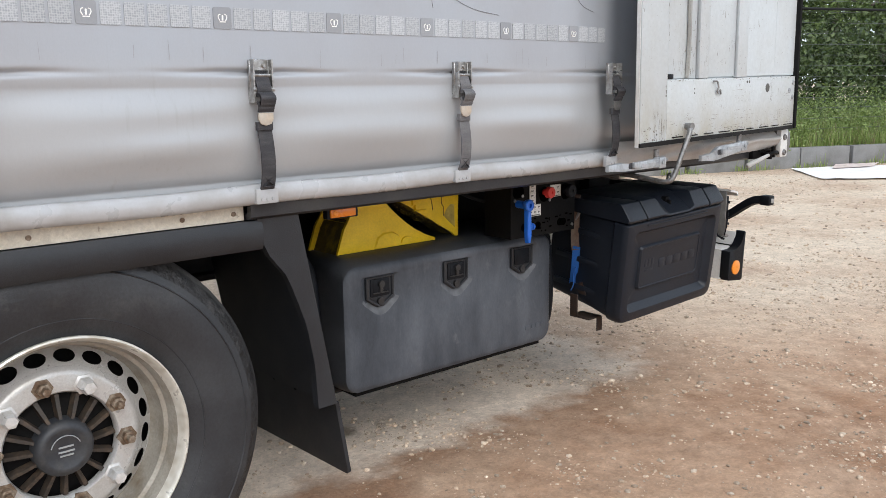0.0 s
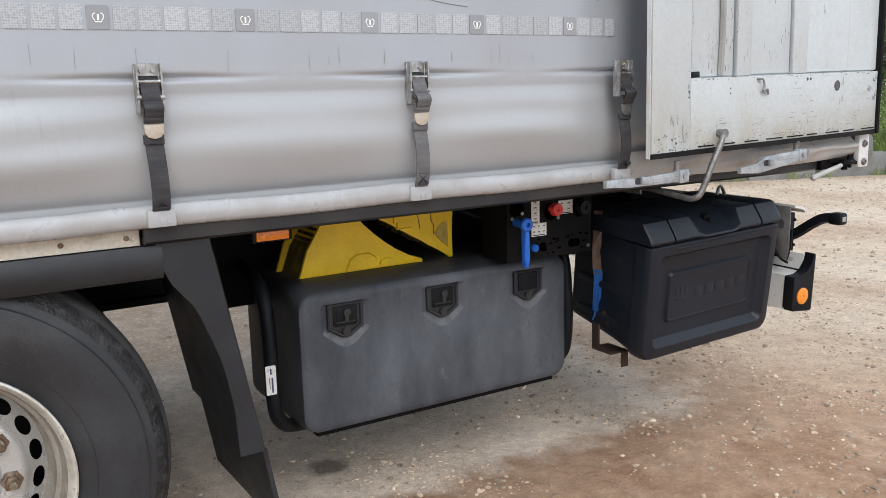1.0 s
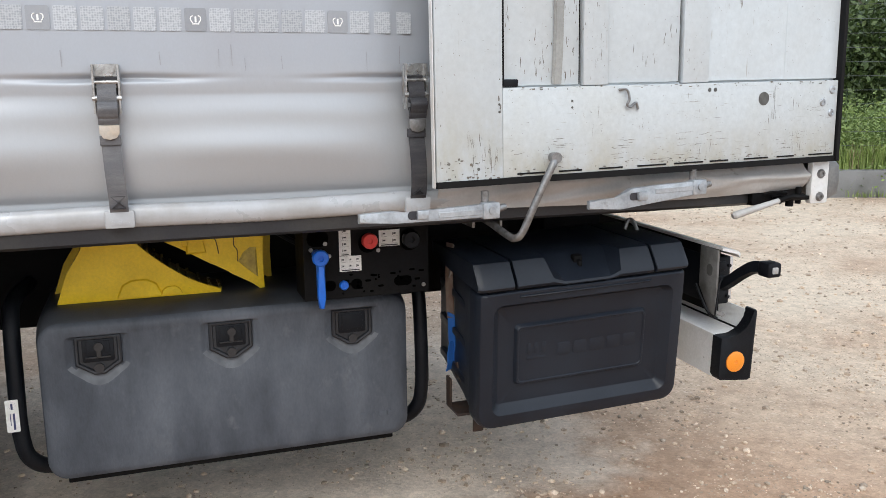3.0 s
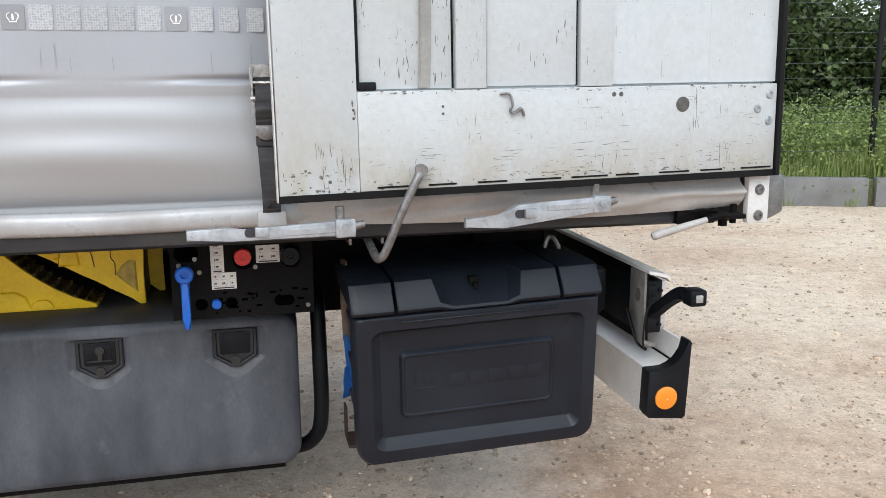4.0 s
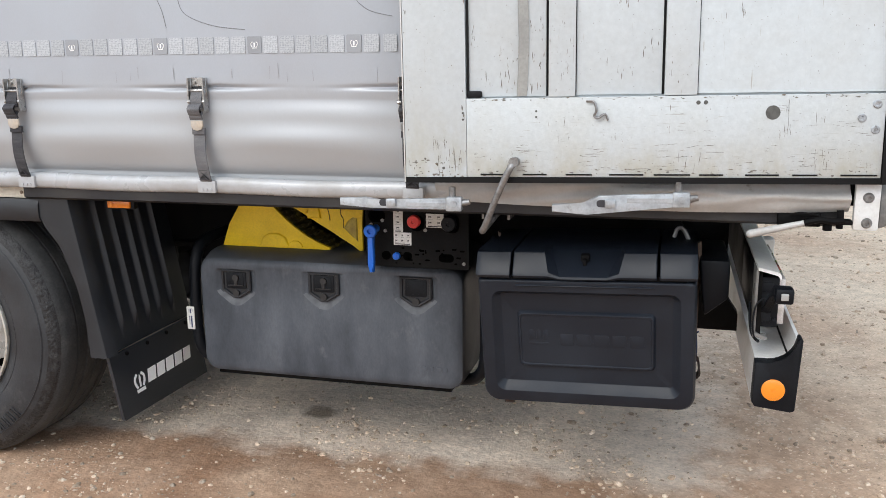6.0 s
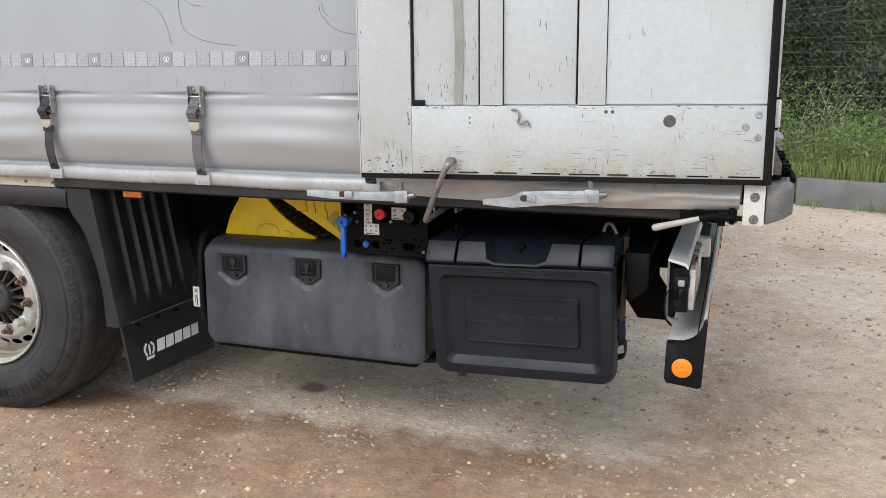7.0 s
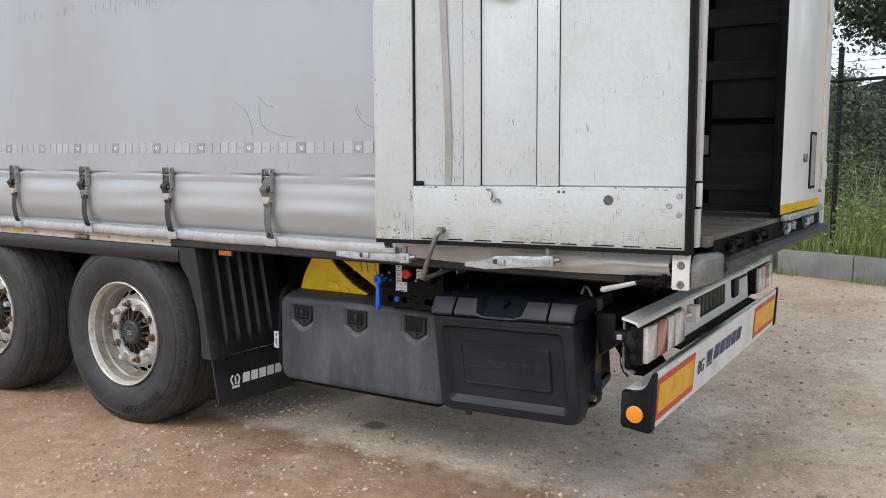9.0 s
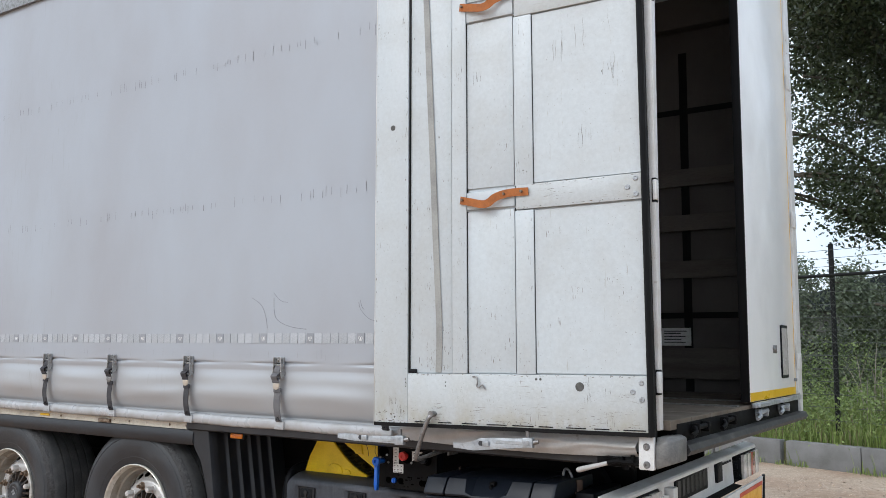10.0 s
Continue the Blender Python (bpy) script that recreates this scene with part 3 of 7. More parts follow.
def kerb_line(step=1.0):
    """Points a metre apart along the kerb, with the outward normal."""
    fine = []
    for i in range(len(KERB) - 1):
        p0, p1, p2, p3 = KERB[max(i - 1, 0)], KERB[i], KERB[i + 1], KERB[min(i + 2, len(KERB) - 1)]
        for k in range(40):
            t = k / 40
            fine.append(0.5 * ((2 * p1) + (p2 - p0) * t + (2 * p0 - 5 * p1 + 4 * p2 - p3) * t * t + (3 * p1 - p0 - 3 * p2 + p3) * t ** 3))
    out, need = [fine[0]], step
    for a, b in zip(fine, fine[1:]):
        need -= (b - a).length
        if need <= 0:
            out.append(b)
            need = step
    res = []
    for i, p in enumerate(out):
        d = (out[min(i + 1, len(out) - 1)] - out[max(i - 1, 0)]).normalized()
        res.append((p, d, Vector((-d.y, d.x))))
    return res


KL = kerb_line()


def kerb_side(x, y):
    """How far a spot lies behind the kerb's face."""
    p, d, nrm = min(KL, key=lambda k: (k[0].x - x) ** 2 + (k[0].y - y) ** 2)
    return (x - p.x) * nrm.x + (y - p.y) * nrm.y


def rise(x, y):
    near = max(0.0, 1 - max(0, abs(x + 1) - 7) / 6) * max(0.0, 1 - max(0, abs(y) - 5) / 5)
    h = noise.noise((x * 0.55, y * 0.55, 0.3)) * 0.010 + noise.noise((x * 2.3, y * 2.3, 4.1)) * 0.006 + noise.noise((x * 9, y * 9, 1.7)) * 0.0028
    return h * near - 0.024 * near


def graded(lo, hi, step, far):
    core = [lo + step * i for i in range(int((hi - lo) / step) + 1)]
    out, d, a = [], step, core[-1]
    while a < far:
        d *= 1.35
        a += d
        out.append(a)
    low, d, a = [], step, core[0]
    while a > -far:
        d *= 1.35
        a -= d
        low.append(a)
    return low[::-1] + core + out


bm = B()
sheet(bm, graded(-6.5, 4.0, 0.045, 900), graded(-4.2, 3.2, 0.045, 900), lambda x, y: (x, y, rise(x, y)))
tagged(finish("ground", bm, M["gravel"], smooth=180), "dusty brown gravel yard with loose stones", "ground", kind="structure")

# verge behind the kerb
KH = 0.31
bm = B()
rows = []
for p, d, nrm in KL:
    rows.append([(p.x + nrm.x * o, p.y + nrm.y * o, z) for o, z in ((0.10, -0.05), (0.10, KH - 0.03), (0.6, KH), (2.5, KH + 0.05), (8, KH + 0.15), (60, KH + 0.2))])
loft(bm, rows, closed=False)
tagged(finish("verge", bm, M["verge"], smooth=180), "weedy raised verge of soil and grass", "verge", kind="structure")

# ---- trailer ----
trailer = thing("semi_trailer", (0, 0, 0), "grey curtain-sided semi-trailer with opened white rear door parked on gravel", "trailer")
BUCKLES = [-1.268, -1.969, -2.654, -3.329, -3.985, -4.650, -5.310, -5.970]
TY = -0.020


def tarp_y(x, z):
    y = TY + 0.004 * noise.noise((x * 0.8, 0, z * 0.5)) + (0.045 * min(1, (x + 1.44) / 0.30) ** 1.6 * min(1, max(0.1, (z - 1.07) / 0.22)) if x > -1.44 else 0)
    if z > 1.60:
        return y
    near = min(abs(x - b) for b in BUCKLES)
    pull = math.exp(-(near / 0.16) ** 2)
    y += 0.015 * math.exp(-((z - 1.386 - 0.006 * noise.noise((x * 5, 1, 0))) / 0.0065) ** 2) * pull
    if z < 1.39:
        s = min(1.0, (1.39 - z) / 0.28)
        wob = noise.noise((x * 1.1, 2.0, 0)) * 0.35
        amp = 1 - 0.65 * pull
        y -= amp * 0.015 * math.sin(math.pi * min(1, s) ** 1.25) ** 2.0
        y += 0.0045 * (1 - 0.3 * pull) * math.exp(-((s - 0.17) / 0.11) ** 2) * min(1, s * 7) ** 2
        y += 0.011 * s ** 2 + 0.034 * s ** 6
        y += amp * 0.0042 * math.sin(2 * math.pi * (s * 2.6 + wob + 0.25 * math.sin(x * 2.2))) * math.sin(math.pi * min(1, s * 1.02)) * (0.7 + 0.6 * noise.noise((x * 2.3, 7, z * 6)))
        y += 0.006 * pull * math.sin(math.pi * s)
    return y


bm = B()
zs = span(1.068, 1.44, 130) + span(1.46, 1.9, 14) + span(2.0, 3.86, 16)
sheet(bm, [-13.5, -12, -10, -8.5, -7.5, -7] + span(-6.6, -0.05, 420), zs, lambda x, z: (x, tarp_y(x, z), z))
part("curtain", bm, M["tarp"], trailer, "silver-grey pvc side curtain with soft ripples", smooth=180)


def hem_loop(x):
    near = min(abs(x - b) for b in BUCKLES)
    sag = 0.005 * math.cos(min(1, near / 0.34) * math.pi) * 0.6 + 0.004 * noise.noise((x * 3, 5, 0))
    zc, fat = 1.074 + sag * 0.6, 0.016 + 0.004 * noise.noise((x * 2.1, 9, 0))
    loop = []
    for i in range(12):
        a = 2 * math.pi * i / 12
        loop.append((x, TY + 0.018 + fat * math.cos(a), zc + 0.027 * math.sin(a)))
    return loop


bm = B()
loft(bm, [hem_loop(x) for x in [-13.4, -10, -8] + span(-6.6, -1.15, 330)], True, True)
part("curtain_hem", bm, M["hem"], trailer, "pale rolled hem of the curtain", smooth=60)


def tail_point(x, v):
    # loose end of the curtain below the door
    k = (x + 1.2) / 1.15
    top, low = 1.135, 1.052 - 0.012 * math.sin(k * 3.0) + 0.02 * max(0, k - 0.75)
    z = top + (low - top) * v
    y = -0.012 - 0.022 * math.sin(math.pi * min(1, v * 0.9)) * (0.5 + k) + 0.010 * noise.noise((x * 6 + v * 2.5, v * 2, 3)) - 0.012 * math.exp(-((v - 0.35 - 0.4 * (k - 0.6)) / 0.12) ** 2) * k
    return (x, y, z)


bm = B()
sheet(bm, span(-1.2, -0.055, 120), span(0, 1, 18), tail_point)
sheet(bm, span(-1.2, -0.055, 60), [0, 1], lambda x, v: (x, tail_point(x, 1)[1] + 0.02 * v, tail_point(x, 1)[2] + 0.004 * v))
part("curtain_tail", bm, surf("limp_grey_pvc", (0.47, 0.465, 0.455), 0.5, tint=(0.38, 0.37, 0.355), tint_scale=7, grain=0.03, bump=0.003, bump_scale=14, wear=(0.22, 0.20, 0.17), wear_scale=30, wear_lo=0.60, wear_hi=0.70), trailer, "crumpled loose end of the grey curtain", smooth=180)

# printed squares along the curtain
PITCH, CROWN0 = 0.0541, -1.446
sq = {}
for dark in (False, True):
    bm = B()
    prism(bm, rr(-0.0235, 0.0235, -0.0255, 0.0255, 0.004, 2), -0.0005, 0.002)
    ob = part("reflective_square", bm, M["band_dark" if dark else "band"], trailer, "", smooth=0, loc=(0, 0, -50))
    sq[dark] = ob.data
    bpy.data.objects.remove(ob)
bm = B()
box(bm, -0.0070, 0.0070, -0.0012, -0.0004, -0.0105, -0.0082)
prism(bm, rr(-0.0018, 0.0018, -0.0065, 0.0070, 0.0017, 3), -0.0012, -0.0004)
for s in (-1, 1):
    tube(bm, [(s * 0.0060, -0.0008, -0.0070), (s * 0.0098, -0.0008, 0.0), (s * 0.0088, -0.0008, 0.0065), (s * 0.0045, -0.0008, 0.0085)], 0.0012, 5, steps=4)
for vtx in bm.verts:
    vtx.co.x *= 1.12
    vtx.co.z *= 1.0
crown_ob = part("crown_print", bm, M["white_print"], trailer, "", smooth=0)
crown_mesh = crown_ob.data
bpy.data.objects.remove(crown_ob)
for k in range(-3, 96):
    x = CROWN0 - PITCH * k
    ob = new("reflective_square", sq[k % 6 == 0])
    ob.parent, ob.location = trailer, (x, tarp_y(x, 1.515) - 0.0016, 1.515)
    if k % 6 == 0:
        cr = new("crown_print", crown_mesh)
        cr.parent, cr.location = ob, (0, 0, 0)

# short wear cracks and scratches in the curtain
rng = random.Random(5)
bm = B()
for z0, step, hgt in ((1.428, 0.085, 0.048), (2.255, 0.062, 0.055), (3.070, 0.060, 0.06)):
    x, low = -6.2, z0 < 2
    while x < -1.27:
        x += step * rng.choice((0.35, 0.6, 1, 1, 1.5, 2.4))
        h, w, lean = hgt * rng.uniform(0.45, 1), rng.uniform(0.0005, 0.0011) if low else rng.uniform(0.0008, 0.0017), rng.uniform(-0.002, 0.002)
        zz, y = z0 + rng.uniform(-0.012, 0.012), tarp_y(x, z0) - 0.0015
        vs = [bm.verts.new(p) for p in ((x - w, y, zz - h / 2), (x + w, y, zz - h / 2), (x + w + lean, y, zz + h / 2), (x - w + lean, y, zz + h / 2))]
        bm.faces.new(vs).material_index = 1 if low else 0
tagged(part("wear_cracks", bm, [M["crack"], M["crease"]], trailer, "short dark cracks in the curtain", smooth=0), kind="stuff")
for pts in (((-2.19, 1.73), (-2.12, 1.69), (-2.085, 1.63), (-2.071, 1.571)), ((-2.03, 1.724), (-2.025, 1.66), (-2.0, 1.61), (-1.91, 1.575), (-1.80, 1.561)),
            ((-1.462, 1.69), (-1.45, 1.655), (-1.40, 1.61), (-1.328, 1.591)), ((-2.03, 1.75), (-1.98, 1.71), (-1.93, 1.70)), ((-1.452, 1.70), (-1.445, 1.672), (-1.43, 1.655))):
    bm = B()
    tube(bm, [(x, tarp_y(x, z) - 0.0006, z) for x, z in pts], 0.0011, 5)
    part("scratch", bm, M["crack"], trailer, "dark curved scratch in the curtain")


# lashing straps
def buckle(x, dark, web):
    bm = B()
    y = TY - 0.006
    for s in (-1, 1):
        prism(bm, [(s * 0.026 - 0.002, 1.417), (s * 0.026 + 0.002, 1.417), (s * 0.0265 + 0.002, 1.31), (s * 0.0265 - 0.002, 1.31)], y - 0.020, y + 0.008)
        rod(bm, (s * 0.030, y - 0.016, 1.343), (s * 0.024, y - 0.016, 1.343), 0.006, 8)
    box(bm, -0.026, 0.026, y + 0.002, y + 0.006, 1.390, 1.418, 0.001, 1)
    box(bm, -0.026, 0.026, y - 0.002, y + 0.003, 1.366, 1.371, 0.001, 1)
    for i in (-1, 1):
        rod(bm, (i * 0.013, y - 0.004, 1.403), (i * 0.013, y + 0.003, 1.403), 0.0055, 10)
    rod(bm, (-0.026, y - 0.008, 1.378), (0.026, y - 0.008, 1.378), 0.004, 8)
    rod(bm, (-0.028, y - 0.012, 1.343), (0.028, y - 0.012, 1.343), 0.008, 10)
    for i in (-1, 1):
        box(bm, i * 0.0262 - 0.0035, i * 0.0262 + 0.0035, y - 0.004, y + 0.006, 1.35, 1.416, 0.001, 1)
    b = part("strap_buckle", bm, M["buckle"], trailer, "steel over-centre buckle on dark webbing", loc=(x, -0.026 if x > -1.5 else 0, 0))
    bm = B()
    tube(bm, [(0, y - 0.004, 1.382), (0, y - 0.012, 1.365), (0, y - 0.020, 1.345), (0, y - 0.016, 1.325)], 0, flat=(0.040, 0.005, (1, 0, 0)))
    for k in range(3):
        tube(bm, [(0, y - 0.020, 1.335 - 0.004 * k), (0, y - 0.034 - 0.003 * k, 1.330 - 0.003 * k), (0, y - 0.036, 1.31), (0, y - 0.024, 1.296)], 0, flat=(0.042, 0.0035, (1, 0, 0)))
    tube(bm, [(0, y - 0.018, 1.312), (0, y - 0.027, 1.300), (0, y - 0.022, 1.288)], 0, flat=(0.043, 0.006, (1, 0, 0)))
    part("webbing_loop", bm, M[web], b)
    part("window", one(box, -0.023, 0.023, y + 0.004, y + 0.007, 1.345, 1.389), M["ink"], b, smooth=0)
    bm = B()
    prism(bm, [(-0.021, 1.285), (0.021, 1.285), (0.021, 1.268), (0.014, 1.257), (0, 1.253), (-0.014, 1.257), (-0.021, 1.268)], y - 0.024, y - 0.019, 0.001)
    part("lever_plate", bm, M["dull_steel" if dark else "tan_tab"], b, "tan lever plate")
    bm = B()
    prism(bm, [(-0.022, 1.262), (0.022, 1.262), (0.022, 1.241), (-0.022, 1.241)], y - 0.018, y - 0.006, 0.002)
    lean = 0.006
    tube(bm, [(0.0, y - 0.010, 1.25), (lean * 0.5, y - 0.018, 1.18), (lean, y - 0.010, 1.12), (lean, y + 0.006, 1.080)], 0, flat=(0.040, 0.0035, (1, 0, 0)))
    part("webbing", bm, M[web], b)
    bm = B()
    for z in (1.098, 1.126):
        box(bm, lean - 0.0155, lean + 0.0155, y - 0.0135, y - 0.006, z - 0.0008, z + 0.0008)
    for q in (-1, 1):
        prism(bm, [(lean - 0.015 * q, 1.099), (lean - 0.0135 * q, 1.099), (lean + 0.015 * q, 1.125), (lean + 0.0135 * q, 1.125)], y - 0.0130, y - 0.006)
    part("stitching", bm, M["ink"], b, smooth=0)
    bm = B()
    prism(bm, rr(lean - 0.032, lean + 0.032, 1.052, 1.092, 0.004, 2), y + 0.000, y + 0.014, 0.002)
    for i in (-1, 0, 1):
        rod(bm, (lean + i * 0.015, y - 0.003, 1.064), (lean + i * 0.015, y + 0.004, 1.064), 0.0045, 8)
    part("strap_hook", bm, M["hem"], b, "pale plastic hook")


for i, x in enumerate(BUCKLES):
    buckle(x, i % 3 == 0, "webbing_grey" if i == 1 else "webbing")

# side rail and chassis
bm = B()
prism(bm, [(0.0, 1.060), (0.0, 1.016), (0.012, 1.008), (0.085, 1.008), (0.085, 1.020), (0.02, 1.024), (0.02, 1.060)], -2.685, -0.06, axis="x")
box(bm, -13.5, -2.685, 0.045, 0.09, 1.0, 1.06)
part("side_rail", bm, M["rail_paint"], trailer, "black painted steel side rail")
bm = B()
box(bm, -13.5, -2.69, 0.030, 0.040, 1.006, 1.052, 0.001, 1)
strip = part("cream_strip", bm, M["cream_rail"], trailer, "stained cream aluminium edge strip with rivets")
for x in (-3.22, -2.86, -3.9, -4.6, -2.72):
    part("rivet", one(rod, (x, 0.0275, 1.026), (x, 0.034, 1.026), 0.0065, 10), M["rust"], strip)
bm = B()
prism(bm, [(0.020, 1.004), (0.012, 0.985), (0.012, 0.940), (0.022, 0.925), (0.45, 0.925), (0.45, 1.004)], -13.4, -2.645, axis="x")
part("fender_beam", bm, M["guard_plastic"], trailer, "black plastic mudguard beam over the wheels")
bm = B()
box(bm, -3.50, -3.39, 0.012, 0.03, 1.010, 1.032, 0.003)
part("wood_wedge", bm, M["rust"], trailer, "rusty brown block on the edge strip")
bm = B()
box(bm, -4.12, -4.02, 0.024, 0.0295, 1.02, 1.034, 0.001, 1)
part("yellow_tag", bm, M["yellow_tape"], trailer, "small yellow sticker")
for y in (0.78, 1.68):
    bm = B()
    prism(bm, [(y - 0.06, 1.02), (y + 0.06, 1.02), (y + 0.06, 1.0), (y + 0.006, 1.0), (y + 0.006, 0.72), (y + 0.06, 0.72), (y + 0.06, 0.70), (y - 0.06, 0.70), (y - 0.06, 0.72), (y - 0.006, 0.72), (y - 0.006, 1.0), (y - 0.06, 1.0)], -13.2, -0.30, axis="x")
    part("main_beam", bm, M["black_steel"], trailer)
for x in (-0.32, -0.95, -1.55, -2.2, -2.9, -3.7, -4.4, -5.1, -5.8, -6.6, -7.6, -8.8):
    bm = B()
    box(bm, x - 0.03, x + 0.03, 0.30, 2.42, 1.01, 1.06)
    part("cross_member", bm, M["black_steel"], trailer)
bm = B()
box(bm, -13.5, -0.02, 0.04, 2.50, 1.062, 1.155)
part("underfloor", bm, M["black_steel"], trailer)
bm = B()
box(bm, -2.40, -0.34, 0.68, 0.72, 0.66, 1.0)
part("support_frame", bm, M["black_steel"], trailer, "black support frame behind the boxes")


# wheels
def holed_disc(bm, r0, y0, r1, y1, count=10, seg=6, rows=5):
    """A ring of a dish with round hand holes."""
    cols = count * seg
    g = {}
    for j in range(rows):
        k = j / (rows - 1)
        for i in range(cols):
            a, kk = i, k
            h = (i % seg) - seg / 2
            g[i, j] = [a, kk]
    hole = lambda i, j: 1 <= i % seg <= seg - 2 and 1 <= j <= rows - 3
    for i in range(cols):
        for j in range(rows):
            c, q = i % seg, j
            on = 1 <= c <= seg - 1 and 1 <= q <= rows - 2
            if on:
                u, v = (c - seg / 2) / (seg / 2 - 1), (q - (rows - 1) / 2) / ((rows - 1) / 2 - 1)
                ln = math.hypot(u, v)
                if ln > 0:
                    m = max(abs(u), abs(v)) / ln
                    u, v = u * m, v * m
                g[i, j] = [(i - c) + seg / 2 + u * (seg / 2 - 1) * 0.95, 0.5 + v * 0.33]
    vs = {}
    for key, (a, k) in g.items():
        t = 2 * math.pi * a / cols
        r, y = r0 + (r1 - r0) * k, y0 + (y1 - y0) * k
        vs[key] = bm.verts.new((r * math.cos(t), y, r * math.sin(t)))
    for i in range(cols):
        for j in range(rows - 1):
            if not hole(i, j):
                bm.faces.new((vs[i, j], vs[(i + 1) % cols, j], vs[(i + 1) % cols, j + 1], vs[i, j + 1]))


def wheel(x, side=1, turn=0.0):
    """side 1: outer face towards -y."""
    bm = B()
    lathe(bm, [(0.274, 0.075), (0.281, 0.056), (0.285, 0.046), (0.289, 0.043), (0.293, 0.046), (0.2935, 0.054), (0.290, 0.066), (0.280, 0.10), (0.272, 0.24)], 72, mat=2)
    lathe(bm, [(0.274, 0.075), (0.269, 0.088), (0.266, 0.115), (0.256, 0.121), (0.252, 0.165), (0.243, 0.180)], 72, mat=1)
    holed_disc(bm, 0.243, 0.180, 0.200, 0.142, 20, 10, 7)
    lathe(bm, [(0.200, 0.142), (0.193, 0.133), (0.186, 0.128), (0.178, 0.126), (0.140, 0.126), (0.136, 0.130), (0.134, 0.150)], 72)
    w = part("wheel", bm, [M["rim"], M["rim_barrel"], M["rim_lip"]], trailer, "dirty white steel wheel with a black tyre")
    bm = B()
    prof = [(0.272, 0.10), (0.281, 0.070), (0.294, 0.060), (0.325, 0.046), (0.368, 0.034), (0.410, 0.030), (0.446, 0.034), (0.472, 0.043), (0.490, 0.054), (0.500, 0.062), (0.5065, 0.072), (0.5150, 0.084), (0.5200, 0.10)]
    for gy in (0.145, 0.20, 0.258, 0.313):
        prof += [(0.524, gy - 0.006), (0.511, gy - 0.004), (0.511, gy + 0.004), (0.524, gy + 0.006)]
    prof += [(0.5200, 0.36), (0.5065, 0.388), (0.472, 0.417), (0.41, 0.43), (0.33, 0.41), (0.283, 0.36)]
    lathe(bm, prof, 96)
    for f in bm.faces:
        c = f.calc_center_median()
        rad = math.hypot(c.x, c.z)
        f.material_index = 2 if rad > 0.508 else (1 if rad > 0.468 and c.y < 0.09 else 0)
    # raised lettering shapes and a wear ring on the sidewall
    for r in (0.335, 0.452):
        yy = 0.0435 if r < 0.4 else 0.0345
        lathe(bm, [(r - 0.003, yy + 0.001), (r, yy - 0.0018), (r + 0.003, yy + 0.001)], 96)
    for k in range(11):
        for da, wide in ((0.0, 0.018), (0.034, 0.012)):
            a = 4.72 + 0.076 * k + da
            out = [(a, 0.404), (a + wide, 0.404), (a + wide + 0.004, 0.448), (a + 0.004, 0.448)]
            top = [bm.verts.new((r * math.cos(t), (0.0268 if r < 0.43 else 0.0305), r * math.sin(t))) for t, r in out]
            low = [bm.verts.new((r * math.cos(t), (0.0320 if r < 0.43 else 0.0370), r * math.sin(t))) for t, r in out]
            bm.faces.new(top).material_index = 1
            for q in range(4):
                bm.faces.new((top[q], low[q], low[(q + 1) % 4], top[(q + 1) % 4]))
    part("tyre", bm, [M["rubber"], M["tyre_worn"], M["tyre_tread"]], w, "worn black truck tyre", smooth=35)
    bm = B()
    lathe(bm, [(0.140, 0.165), (0.128, 0.158), (0.122, 0.158), (0.075, 0.145), (0.06, 0.14)], 48, cap0=False)
    for k in range(16):
        t = 2 * math.pi * k / 16
        c, s = math.cos(t), math.sin(t)
        q = [(0.064, -0.0065), (0.132, -0.0085), (0.132, 0.0085), (0.064, 0.0065)]
        lo = [(r * c - o * s, 0.158 if r > 0.1 else 0.142, r * s + o * c) for r, o in q]
        hi = [(r * c - o * 0.6 * s, 0.136 if r > 0.1 else 0.116, r * s + o * 0.6 * c) for r, o in q]
        rb = B()
        loft(rb, [lo, hi], cap1=True)
        part("hub_rib", rb, M["hub"], w)
    part("hub", bm, M["black_steel"], w, "greasy black hub behind the ribs")
    bm = B()
    lathe(bm, [(0.074, 0.142), (0.071, 0.112), (0.066, 0.101), (0.056, 0.096), (0.047, 0.097), (0.045, 0.0985), (0.0, 0.0985)], 40)
    c = part("hub_cap", bm, M["hub_cap"], w, "dark hub cap with a worn emblem")
    bm = B()
    tube(bm, [(0.036 * math.cos(radians(a)), 0.097, 0.036 * math.sin(radians(a))) for a in range(20, 165, 12)], 0.0014, 5, steps=2)
    for z in (-0.014, -0.004, 0.008):
        box(bm, -0.020 + abs(z) * 0.3, 0.020 - abs(z) * 0.3, 0.0965, 0.099, z - 0.002, z + 0.002)
    part("emblem", bm, M["zinc"], c)
    for k in range(10):
        t = radians(102 - 36 * k)
        px, pz = 0.159 * math.cos(t), 0.159 * math.sin(t)
        bm = B()
        if k in (1, 4, 6, 9):
            lathe(bm, [(0.027, 0.131), (0.027, 0.124), (0.0205, 0.121), (0.0195, 0.088), (0.015, 0.080), (0.0, 0.079)], 6, c=(px, 0, pz))
            part("nut_cap", bm, M["nut_cap"], w, "silver plastic nut cap")
        else:
            lathe(bm, [(0.026, 0.131), (0.026, 0.124), (0.0165, 0.123), (0.0165, 0.106), (0.0105, 0.104), (0.010, 0.088), (0.0, 0.087)], 6, c=(px, 0, pz))
            part("wheel_nut", bm, M["rust"], w, "rusty wheel nut")
    bm = B()
    # Drum flange widened; the added rim blocks light behind the hand holes.
    lathe(bm, [(0.14, 0.17), (0.20, 0.215), (0.262, 0.232), (0.266, 0.245), (0.22, 0.38), (0.0, 0.38)], 32)
    part("brake_drum", bm, M["black_steel"], w)
